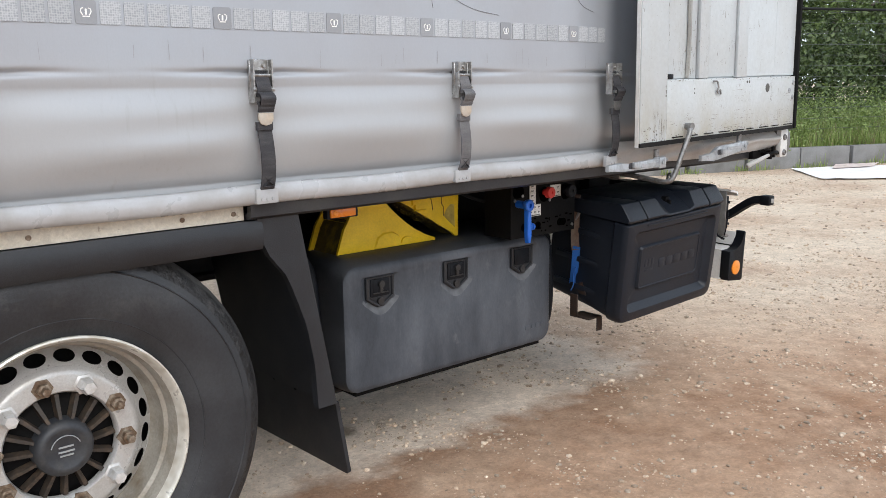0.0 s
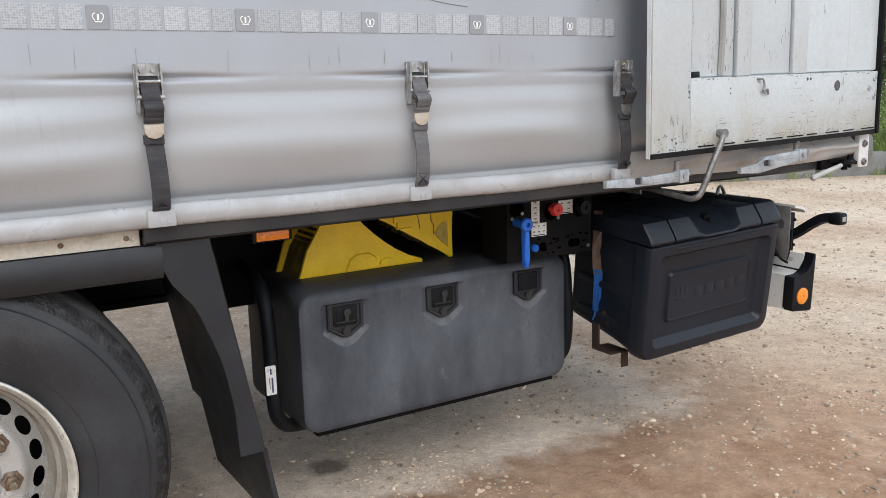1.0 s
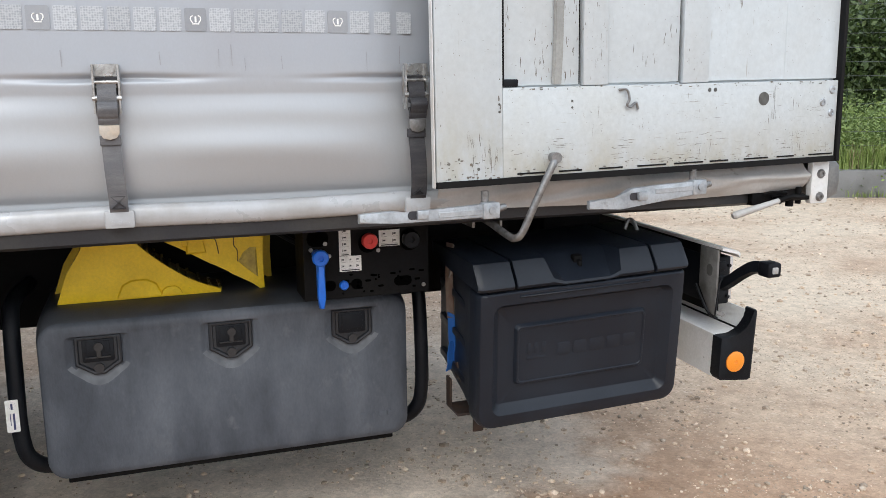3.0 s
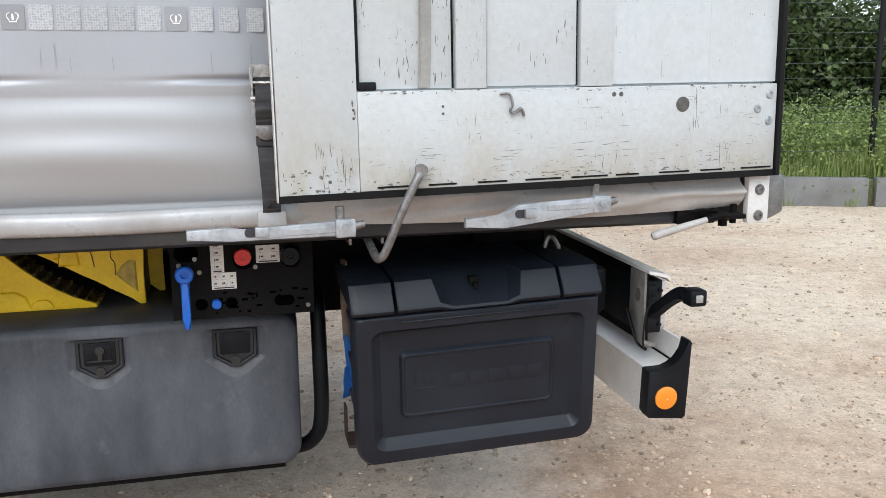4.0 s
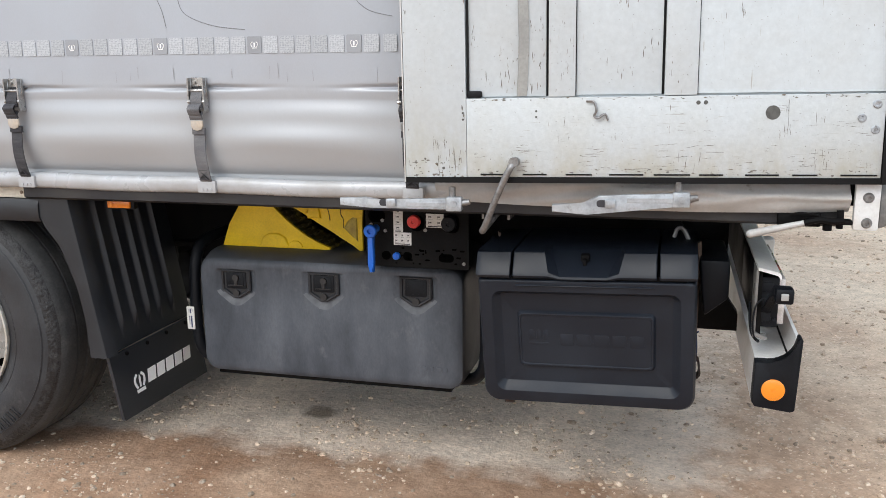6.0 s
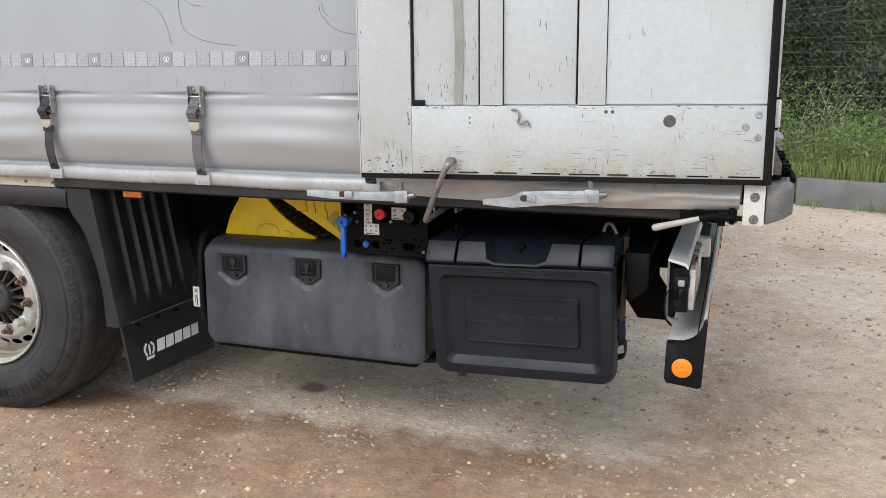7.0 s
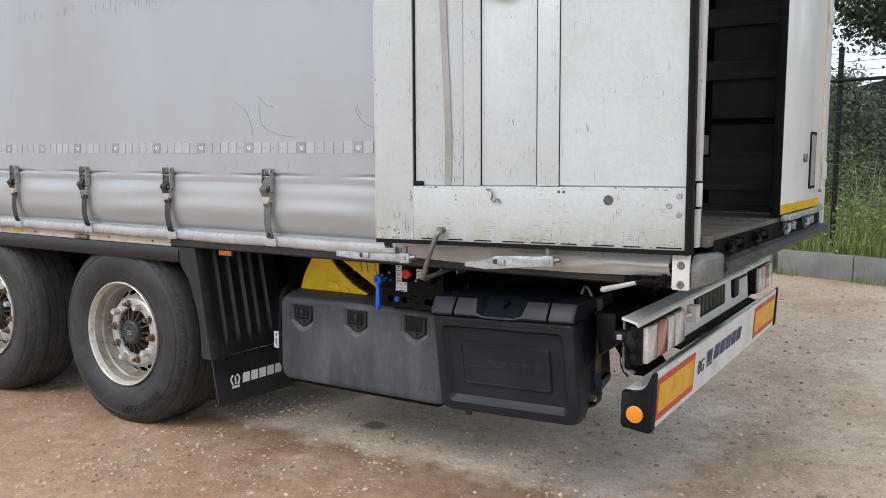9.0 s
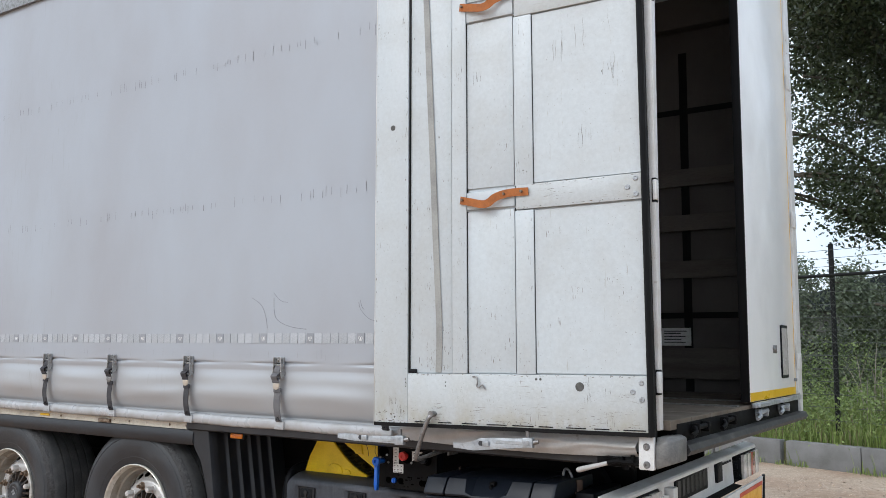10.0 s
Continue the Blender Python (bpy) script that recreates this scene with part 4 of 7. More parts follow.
    w.location, w.rotation_euler = (x, 0.002, 0.486), (0, turn, 0)
    if side < 0:
        w.location, w.rotation_euler = (x, 2.50, 0.5), (0, turn, math.pi)
    return w


w0 = wheel(-3.165, 1, 0.0)
copy_thing(w0, pose(-4.490, 0.002, 0.486, 0, 47, 0))
copy_thing(w0, pose(-5.820, 0.002, 0.486, 0, 12, 0))
for x in (-3.160, -4.490, -5.820):
    copy_thing(w0, pose(x, 2.50, 0.5, 0, 31, 180))
    bm = one(rod, (x, 0.35, 0.5), (x, 2.15, 0.5), 0.065, 16)
    part("axle", bm, M["black_steel"], trailer)
    for y in (0.78, 1.68):
        bm = B()
        box(bm, x - 0.45, x + 0.06, y - 0.05, y + 0.05, 0.55, 0.72, 0.02)
        lathe(bm, [(0.13, -0.13), (0.15, -0.06), (0.13, 0.0), (0.15, 0.06), (0.13, 0.13)], 20, c=(x + 0.36, y, 0.62), cap0=True, cap1=True)
        part("suspension_arm", bm, M["black_steel"], trailer)


# rear mudguard and flap
def between(table, v):
    for (a, x), (b, y) in zip(table, table[1:]):
        if v <= b:
            return x + (y - x) * (v - a) / (b - a)
    return table[-1][1]


def guard_edge(k):
    # front and back outline of the side strip from top (k=0) to bottom (k=1)
    front = between(((0.0, -2.659), (0.08, -2.657), (0.19, -2.632), (0.31, -2.576), (0.45, -2.545), (0.57, -2.521), (0.77, -2.500), (1.0, -2.494)), k)
    return front, -2.538 + 0.105 * k, 1.022 - k * 0.585


bm = B()
ks = span(0, 1, 20)
loft(bm, [[(f, 0.018, z), (b - 0.002, 0.018, z), (b + 0.004, 0.021, z), (b + 0.013, 0.045, z), (b + 0.013, 0.075, z), (f, 0.045, z)] for f, b, z in map(guard_edge, ks)], True, True)
mud = part("mudguard", bm, M["guard_plastic"], trailer, "black plastic rear mudguard")
bm = B()


def guard_sheet(y, k):
    f, b, z = guard_edge(k)
    rib = 0.0
    for c in (0.16, 0.245, 0.33, 0.405, 0.49):
        rib += 0.017 * math.exp(-((y - c) / 0.009) ** 2) * min(1, max(0, (0.90 - k) / 0.06)) * min(1, k / 0.05)
    return (b - 0.006 + rib - 0.02 * math.sin(math.pi * min(1, max(0, (y - 0.03) / 0.55))) * 0.3, y, z)


sheet(bm, span(0.04, 0.60, 110), ks, guard_sheet)
sheet(bm, span(0.04, 0.60, 4), ks, lambda y, k: (guard_edge(k)[1] - 0.02, y, guard_edge(k)[2]))
part("guard_sheet", bm, M["guard_plastic"], mud, "ribbed black back of the mudguard")
bm = B()
prism(bm, [(0.022, 0.0), (0.605, 0.0), (0.60, -0.256), (0.034, -0.241), (0.027, -0.234)], -0.006, 0.006, axis="x")
flap = part("mud_flap", bm, M["guard_plastic"], mud, "black rubber mud flap with white print")
for i, y in enumerate((0.12, 0.25, 0.38, 0.52)):
    bm = one(rod, (-2.432, y, 0.425), (-2.415, y, 0.425), 0.008, 8)
    part("rivet", bm, M["black_steel"], mud)
bm = B()
box(bm, 0.006, 0.008, 0.130, 0.182, -0.156, -0.144)
prism(bm, [(0.152, -0.138), (0.160, -0.138), (0.164, -0.104), (0.160, -0.092), (0.154, -0.104)], 0.006, 0.008, axis="x")
for s in (-1, 1):
    tube(bm, [(0.0062, 0.156 + s * 0.017, -0.139), (0.0062, 0.157 + s * 0.028, -0.120), (0.0062, 0.158 + s * 0.028, -0.102), (0.0062, 0.159 + s * 0.013, -0.088)], 0, flat=(0.010, 0.003, (0, 1, 0.3 * s)))
for i in range(5):
    y0 = 0.205 + i * 0.062
    prism(bm, [(y0, -0.140), (y0 + 0.050, -0.140), (y0 + 0.062, -0.090), (y0 + 0.012, -0.090)], 0.006, 0.008, axis="x")
for vtx in bm.verts:
    vtx.co.z -= 0.018
fp = part("flap_print", bm, M["white_print"], mud, "white emblem and bars printed on the flap", smooth=0)
for ob in (flap, fp):
    ob.location, ob.rotation_euler = (-2.428, 0, 0.438), (0, radians(-9.5), 0)

# side marker lamp
bm = one(box, -2.408, -2.300, 0.066, 0.09, 0.972, 1.006, 0.003)
ml = part("marker_lamp", bm, M["black_plastic"], trailer, "amber side marker lamp")
bm = one(box, -2.400, -2.312, 0.058, 0.07, 0.976, 1.002, 0.004)
part("lens", bm, M["amber"], ml)
bm = one(lathe, [(0.009, -0.002), (0.006, -0.004), (0.0, -0.004)], 16, c=(-2.385, 0.058, 0.989))
part("reflector", bm, M["orange"], ml)

# ---- grey toolbox ----
X0, X1, Z0, Z1, YF = -2.208, -1.190, 0.317, 0.786, 0.2935
N = 6
LATCHES = ((-2.055, 0.672, False), (-1.708, 0.678, False), (-1.362, 0.682, True))


def xz(outline, y):
    return [(x, y, z) for x, z in outline]


def pent(w, z0, z1, zt):
    return [(-w, z1), (w, z1), (w, z0), (w * 0.22, zt), (-w * 0.22, zt), (-w, z0)]


def softened(pts, r, n=3):
    """The outline with its corners rounded off."""
    out = []
    for i, p in enumerate(pts):
        a, b, c = Vector(pts[i - 1]), Vector(p), Vector(pts[(i + 1) % len(pts)])
        u, w = min(r, (a - b).length * 0.4), min(r, (c - b).length * 0.4)
        p0, p1 = b + (a - b).normalized() * u, b + (c - b).normalized() * w
        for k in range(n):
            q = k / (n - 1)
            out.append(tuple(p0 * (1 - q) ** 2 + b * (2 * q * (1 - q)) + p1 * q ** 2))
    return out


def shell(side, top, r):
    return rr(X0 + side, X1 - side, Z0 + side, Z1 - top, r, N)


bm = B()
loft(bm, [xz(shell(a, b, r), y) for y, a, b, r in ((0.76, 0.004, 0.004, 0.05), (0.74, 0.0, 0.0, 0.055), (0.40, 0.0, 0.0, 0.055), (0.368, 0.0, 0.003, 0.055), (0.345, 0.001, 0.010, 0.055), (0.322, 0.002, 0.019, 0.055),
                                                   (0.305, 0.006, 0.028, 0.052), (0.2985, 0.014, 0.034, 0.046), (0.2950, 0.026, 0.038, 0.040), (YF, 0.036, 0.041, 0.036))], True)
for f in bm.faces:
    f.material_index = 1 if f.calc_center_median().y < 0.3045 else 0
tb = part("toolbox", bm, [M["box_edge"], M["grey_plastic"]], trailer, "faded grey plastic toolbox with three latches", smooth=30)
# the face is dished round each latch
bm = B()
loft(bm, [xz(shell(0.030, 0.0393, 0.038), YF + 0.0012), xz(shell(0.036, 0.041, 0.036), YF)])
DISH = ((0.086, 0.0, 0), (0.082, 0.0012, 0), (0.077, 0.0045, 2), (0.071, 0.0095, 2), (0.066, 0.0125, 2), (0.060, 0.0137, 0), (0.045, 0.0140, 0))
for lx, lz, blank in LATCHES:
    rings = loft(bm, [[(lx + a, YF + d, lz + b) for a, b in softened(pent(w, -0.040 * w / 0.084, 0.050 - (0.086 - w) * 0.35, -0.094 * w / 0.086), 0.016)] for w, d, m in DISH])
    # Lower slopes get a paler grey that paints in the light they catch.
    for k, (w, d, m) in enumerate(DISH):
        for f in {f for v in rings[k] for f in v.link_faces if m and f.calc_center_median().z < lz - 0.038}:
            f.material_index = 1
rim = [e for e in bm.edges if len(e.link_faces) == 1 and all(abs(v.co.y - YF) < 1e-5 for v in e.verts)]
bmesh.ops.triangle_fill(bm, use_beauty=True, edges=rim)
part("front_panel", bm, [M["grey_plastic"], surf("lit_grey_ledge", (0.115, 0.122, 0.135), 0.7, tint=(0.075, 0.081, 0.092), tint_scale=30, grain=0.08)], tb, "faded grey front face dished round the latches", smooth=34)


def latch(x, z, blank):
    q = YF + 0.0125
    bm = B()
    loft(bm, [[(x + a * k, y, z + b * k) for a, b in pent(0.060, -0.032, 0.046, -0.062)] for k, y in ((1.0, q), (0.98, q - 0.009), (0.92, q - 0.0115), (0.84, q - 0.0105), (0.79, q - 0.0045))], cap1=True)
    la = part("latch", bm, M["guard_plastic"], tb, "black recessed latch", smooth=30)
    bm = B()
    prism(bm, rr(x - 0.040, x + 0.040, z - 0.026, z + 0.036, 0.005, 2), q - 0.008, q - 0.003, 0.001)
    prism(bm, rr(x - 0.030, x + 0.030, z - 0.016, z + 0.031, 0.004, 2), q - 0.0095, q - 0.0075, 0.0008)
    part("latch_plate", bm, M["black_plastic"], la)
    bm = B()
    if not blank:
        box(bm, x - 0.032, x + 0.032, q - 0.0135, q - 0.007, z - 0.015, z - 0.011, 0.001, 1)
        box(bm, x - 0.005, x + 0.008, q - 0.0165, q - 0.007, z - 0.012, z + 0.014, 0.002, 1)
        rod(bm, (x + 0.002, q - 0.018, z + 0.017), (x + 0.002, q - 0.007, z + 0.017), 0.012, 12)
    rod(bm, (x, q - 0.0135, z - 0.043), (x, q - 0.002, z - 0.043), 0.013, 12)
    part("latch_handle", bm, M["rail_paint"], la, "dull black latch handle")


for x, z, bl in LATCHES:
    latch(x, z, bl)
for i, (a, b) in enumerate(((-1.348, -1.322), (-1.312, -1.298), (-1.290, -1.268), (-1.262, -1.248))):
    bm = B()
    prism(bm, rr(a, b, 0.386, 0.404, 0.004, 2), YF - 0.0022, YF + 0.004, 0.001)
    part("embossed_bar", bm, M["grey_plastic"], tb)
# tube hoops that carry the box
for x, s in ((-2.272, -1), (-1.128, 1)):
    bm = B()
    tube(bm, [(x + 0.02 * -s, 0.66, 0.80), (x, 0.48, 0.79), (x, 0.40, 0.74), (x, 0.375, 0.60), (x, 0.375, 0.44), (x - 0.02 * s, 0.385, 0.36), (x - 0.09 * s, 0.42, 0.318), (x - 0.30 * s, 0.45, 0.312)], 0.022, 10)
    part("hoop", bm, M["black_plastic"], tb, "black tubular carrying hoop")
bm = B()
box(bm, X0 + 0.05, X1 - 0.05, 0.318, 0.76, 0.304, 0.325, 0.003)
part("bottom_rail", bm, M["black_steel"], tb, "black perforated rail beneath the box")
bm = B()
prism(bm, rr(-2.300, -2.268, 0.459, 0.549, 0.002, 1), 0.3475, 0.3505)
st = part("sticker", bm, M["label"], trailer, "small white sticker with a dark emblem")
bm = B()
box(bm, -2.283, -2.278, 0.3467, 0.348, 0.466, 0.512)
box(bm, -2.290, -2.288, 0.3467, 0.348, 0.478, 0.512)
lathe(bm, [(0.0105, 0.0), (0.0105, 0.0012), (0.0075, 0.0012), (0.0075, 0.0)], 16, c=(-2.284, 0.3465, 0.533))
box(bm, -2.2865, -2.2815, 0.3467, 0.348, 0.523, 0.540)
part("sticker_print", bm, M["navy"], st, smooth=0)

# ---- dark toolbox (slightly askew) ----
W2, LO2, HI2 = 0.325, -0.256, 0.164
bm = B()
o = lambda e, r=0.045: rr2(-W2 + e, W2 - e, LO2 + e, HI2 - e * 0.3, r, 0.010, N)
o_in = lambda e: rr(-W2 + 0.044 + e, W2 - 0.044 - e, LO2 + 0.046 + e, 0.128 - e * 0.7, max(0.012, 0.03 - e), N)
o_pl = lambda e: rr(-0.203 + e, 0.203 - e, -0.126 + e, 0.050 - e, 0.014, N)
loft(bm, [xz(o(0.030), 0.42), xz(o(0.016), 0.18), xz(o(0.006), 0.085), xz(o(0.0), 0.078), xz(o(0.0), 0.040), xz(o(0.003), 0.022), xz(o(0.008), 0.013), xz(o(0.018), 0.009),
          xz(o_in(0.0), 0.008), xz(o_in(0.002), 0.010), xz(o_in(0.022), 0.033), xz(o_in(0.025), 0.0345),
          xz(o_pl(-0.005), 0.0345), xz(o_pl(-0.001), 0.025), xz(o_pl(0.001), 0.0225), xz(o_pl(0.005), 0.0225), xz(o_pl(0.007), 0.0255), xz(o_pl(0.03), 0.0255)], True, True)
b2 = part("toolbox", bm, M["box_plastic"], trailer, "dark plastic toolbox with an embossed front", smooth=24)
b2.location, b2.rotation_euler = (-0.749, 0.010, 0.655), (radians(7.5), radians(-2.0), radians(-0.6))
part("lid_gap", one(box, -W2 + 0.03, W2 - 0.03, 0.022, 0.40, 0.13, 0.178), M["black_steel"], b2, smooth=0)
# a thin raised line under the lid
bm = B()
box(bm, -0.205, 0.205, 0.0035, 0.012, 0.146, 0.1505, 0.0015, 1)
part("front_ridge", bm, M["box_plastic"], b2)
WING = [(0.42, 0.150), (0.42, 0.196), (0.070, 0.240), (0.052, 0.238), (0.009, 0.190), (0.005, 0.180), (0.010, 0.171)]
SCOOP = [(0.42, 0.150), (0.42, 0.196), (0.150, 0.226), (0.118, 0.222), (0.006, 0.178), (0.003, 0.172), (0.010, 0.166)]


def shrunk(sec, k):
    cy, cz = 0.20, 0.19
    return [(cy + (y - cy) * k, cz + (z - cz) * k) for y, z in sec]


def lid_piece(cuts):
    """cuts: (x, section) or (x at the top, x at the lip, section), from one end to the other."""
    bm = B()
    loops = []
    for c in cuts:
        xa, xb, sec = (c[0], c[0], c[1]) if len(c) == 2 else c
        loops.append([(xb if q >= 4 else xa, y, z) for q, (y, z) in enumerate(sec)])
    loft(bm, loops, True, True)
    sharp = [e for e in bm.edges if len(e.link_faces) == 2 and e.calc_face_angle() > 0.35]
    bmesh.ops.bevel(bm, geom=sharp, offset=0.0022, segments=2, affect="EDGES", profile=0.5)
    return bm


for k in (-1, 1):
    part("lid_corner", lid_piece([(k * (W2 + 0.001), shrunk(WING, 0.97)), (k * (W2 - 0.006), shrunk(WING, 0.992)), (k * (W2 - 0.020), WING), (k * 0.222, WING), (k * 0.220, shrunk(WING, 0.985))]), M["box_plastic"], b2, "corner cap of the lid", smooth=22)
part("lid", lid_piece([(-0.212, shrunk(WING, 0.985)), (-0.209, WING), (-0.118, -0.104, WING), (-0.104, -0.070, SCOOP), (0.104, 0.070, SCOOP), (0.118, 0.104, WING), (0.209, WING), (0.212, shrunk(WING, 0.985))]),
     M["box_plastic"], b2, "dark lid with a handle scoop", smooth=22)
bm = B()
box(bm, -0.013, 0.013, 0.072, 0.096, 0.196, 0.224, 0.003)
box(bm, -0.006, 0.006, 0.055, 0.085, 0.190, 0.214, 0.003)
part("lid_catch", bm, M["black_steel"], b2)
for a, b in ((-0.078, -0.036), (-0.028, 0.016), (0.024, 0.072), (0.080, 0.124), (0.132, 0.176)):
    bm = B()
    prism(bm, rr(a, b, -0.056, -0.016, 0.008, 2), 0.0246, 0.0270, 0.0006)
    part("embossed_bar", bm, M["box_plastic"], b2)
bm = B()
for a in (-0.172, -0.150, -0.128):
    prism(bm, rr(a, a + 0.016, -0.038, -0.004, 0.007, 3), 0.0246, 0.0270, 0.0006)
prism(bm, rr(-0.172, -0.112, -0.056, -0.046, 0.004, 2), 0.0246, 0.0270, 0.0006)
part("embossed_mark", bm, M["box_plastic"], b2, "raised emblem on the front")
for s in (-1, 1):
    for z in (-0.16, -0.04, 0.08):
        bm = B()
        box(bm, s * (W2 - 0.022) - 0.009, s * (W2 - 0.022) + 0.009, 0.10, 0.38, z - 0.012, z + 0.012, 0.003)
        part("side_rib", bm, M["box_plastic"], b2)
# straps that hold it, with steel hooks
M["rusty_dark"] = surf("dark_rusty_bracket", (0.030, 0.019, 0.015), 0.7, metal=0.2, tint=(0.065, 0.038, 0.026), tint_scale=40, grain=0.12)
for x, s in ((-1.062, -1), (-0.421, 1)):
    yb = 0.280 if s < 0 else 0.235
    sx = thing("lashing_strap", (x, yb, 0.80), "brown and blue lashing strap hooked beside the dark toolbox", "strap", "toolbox straps")
    L = lambda *p: [(a - x, b - yb, c - 0.80) for a, b, c in p]
    bm = B()
    tube(bm, L((x, yb, 0.905), (x + 0.004 * s, yb, 0.80), (x, yb + 0.006, 0.72), (x, yb, 0.675 if s < 0 else 0.60)), 0, flat=(0.034, 0.004, (0.30, 0.95 * s, 0)))
    part("brown_webbing", bm, M["brown_web"], sx)
    bm = B()
    tube(bm, L((x, yb - 0.004, 0.69 if s < 0 else 0.61), (x - 0.008 * s, yb + 0.010, 0.60), (x - 0.014 * s, yb + 0.02, 0.56), (x - 0.014 * s, yb + 0.025, 0.525)), 0, flat=(0.032, 0.004, (0.30, 0.95 * s, 0)))
    tube(bm, L((x - 0.006 * s, yb + 0.004, 0.60), (x - 0.002 * s, yb + 0.01, 0.56), (x - 0.002 * s, yb + 0.01, 0.53), (x, yb + 0.02, 0.505)), 0, flat=(0.028, 0.003, (0.8, 0.5, 0)))
    part("blue_webbing", bm, M["blue_web" if s < 0 else "blue_web_shaded"], sx)
    bm = B()
    if s < 0:
        tube(bm, L((x, yb, 0.80), (x, yb - 0.02, 0.84), (x + 0.010, yb - 0.035, 0.872), (x + 0.024, yb - 0.04, 0.880), (x + 0.038, yb - 0.04, 0.872), (x + 0.044, yb - 0.035, 0.850)), 0.0065, 8)
    else:
        tube(bm, L((x - 0.012, yb, 0.84), (x - 0.030, yb, 0.90), (x - 0.050, yb, 0.942), (x - 0.068, yb, 0.945), (x - 0.078, yb, 0.918)), 0.0065, 8)
    part("hook", bm, M["dull_steel"], sx, "bent steel hook")
    bm = B()
    tube(bm, L((x + 0.012, yb - 0.01, 0.535), (x + 0.016, yb - 0.03, 0.490), (x + 0.02 - 0.03 * s, yb - 0.03, 0.472), (x + 0.02 - 0.05 * s, yb, 0.465)), 0, flat=(0.036, 0.006, (0, 1, 0.2)))
    if s < 0:
        box(bm, -1.072 - x, -0.990 - x, 0.196 - yb, 0.300 - yb, -0.408, -0.400, 0.002, 1)
        box(bm, -1.024 - x, -0.990 - x, 0.192 - yb, 0.198 - yb, -0.462, -0.402, 0.002, 1)
        box(bm, -1.072 - x, -1.066 - x, 0.26 - yb, 0.300 - yb, -0.402, -0.31, 0.002, 1)
    part("lower_bracket", bm, M["rusty_dark"], sx, "rusty dark brown lower bracket")

# ---- brake control panel ----
PX0, PX1, PZ0, PZ1, PY = -1.510, -1.152, 0.782, 1.004, 0.214
bm = B()
box(bm, PX0, PX1, PY, PY + 0.004, PZ0, PZ1)
pan = part("brake_panel", bm, M["black_steel"], trailer, "black steel brake control panel", smooth=0)
part("side_flange", one(box, PX0, PX0 + 0.004, PY + 0.0045, PY + 0.14, PZ0, PZ1), M["black_steel"], pan, smooth=0)
part("bottom_flange", one(box, PX0 + 0.005, PX1, PY + 0.0045, PY + 0.03, PZ0, PZ0 + 0.004), M["black_steel"], pan, smooth=0)
for cx, cz, rx, rz in ((-1.439, 0.820, 0.016, 0.015), (-1.364, 0.820, 0.016, 0.015), (-1.229, 0.819, 0.026, 0.014), (-1.208, 0.937, 0.024, 0.032), (-1.47, 0.955, 0.03, 0.022), (-1.33, 0.935, 0.026, 0.028)):
    bm = B()
    prism(bm, rr(cx - rx, cx + rx, cz - rz, cz + rz, min(rx, rz) * 0.95, 4), PY - 0.0008, PY + 0.001)
    part("punched_hole", bm, M["hole"], pan, smooth=0)
rng = random.Random(3)
bm = B()
for i in range(26):
    cx, cz = rng.uniform(-1.42, -1.165), rng.uniform(0.795, 0.85)
    w, h = rng.choice(((0.005, 0.003), (0.003, 0.003), (0.008, 0.003)))
    prism(bm, rr(cx - w, cx + w, cz - h, cz + h, 0.0025, 2), PY - 0.0008, PY + 0.001)
tagged(part("small_holes", bm, M["hole"], pan, "dark small punched holes", smooth=0), kind="stuff")
for cx, cz in ((-1.168, 0.803), (-1.30, 0.912), (-1.30, 0.985), (-1.44, 0.905), (-1.49, 0.925), (-1.45, 0.94)):
    part("bolt", one(rod, (cx, PY - 0.004, cz), (cx, PY + 0.002, cz), 0.006, 8), M["dull_steel"], pan)
for nm, m, cx, cz, r in (("red_button", "red", -1.331, 0.945, 0.022), ("black_button", "black_plastic", -1.212, 0.942, 0.025)):
    bm = B()
    lathe(bm, [(r * 0.55, 0.0), (r * 0.55, -0.020), (r, -0.022), (r, -0.036), (r * 0.9, -0.041), (r * 0.3, -0.041), (r * 0.25, -0.036), (0.0, -0.036)], 24, c=(cx, PY, cz))
    part(nm, bm, M[m], pan, nm.replace("_", " ") + " of the brake valve")
bm = B()
rod(bm, (-1.474, PY - 0.045, 0.912), (-1.474, PY, 0.912), 0.014, 14)
lathe(bm, [(0.020, -0.045), (0.0225, -0.050), (0.0225, -0.062), (0.019, -0.066), (0.0085, -0.066), (0.008, -0.056), (0.0, -0.056)], 24, c=(-1.474, PY, 0.912))
prism(bm, [(-1.485, 0.90), (-1.463, 0.90), (-1.464, 0.80), (-1.466, 0.772), (-1.480, 0.772), (-1.484, 0.80)], PY - 0.062, PY - 0.044, 0.005)
part("lever", bm, M["blue"], pan, "bright blue plastic lever")
bm = B()
lathe(bm, [(0.013, 0.0), (0.013, -0.010), (0.011, -0.013), (0.0, -0.013)], 16, c=(-1.401, PY, 0.820))
box(bm, -1.403, -1.399, PY - 0.016, PY - 0.012, 0.810, 0.830)
part("blue_knob", bm, M["blue"], pan)
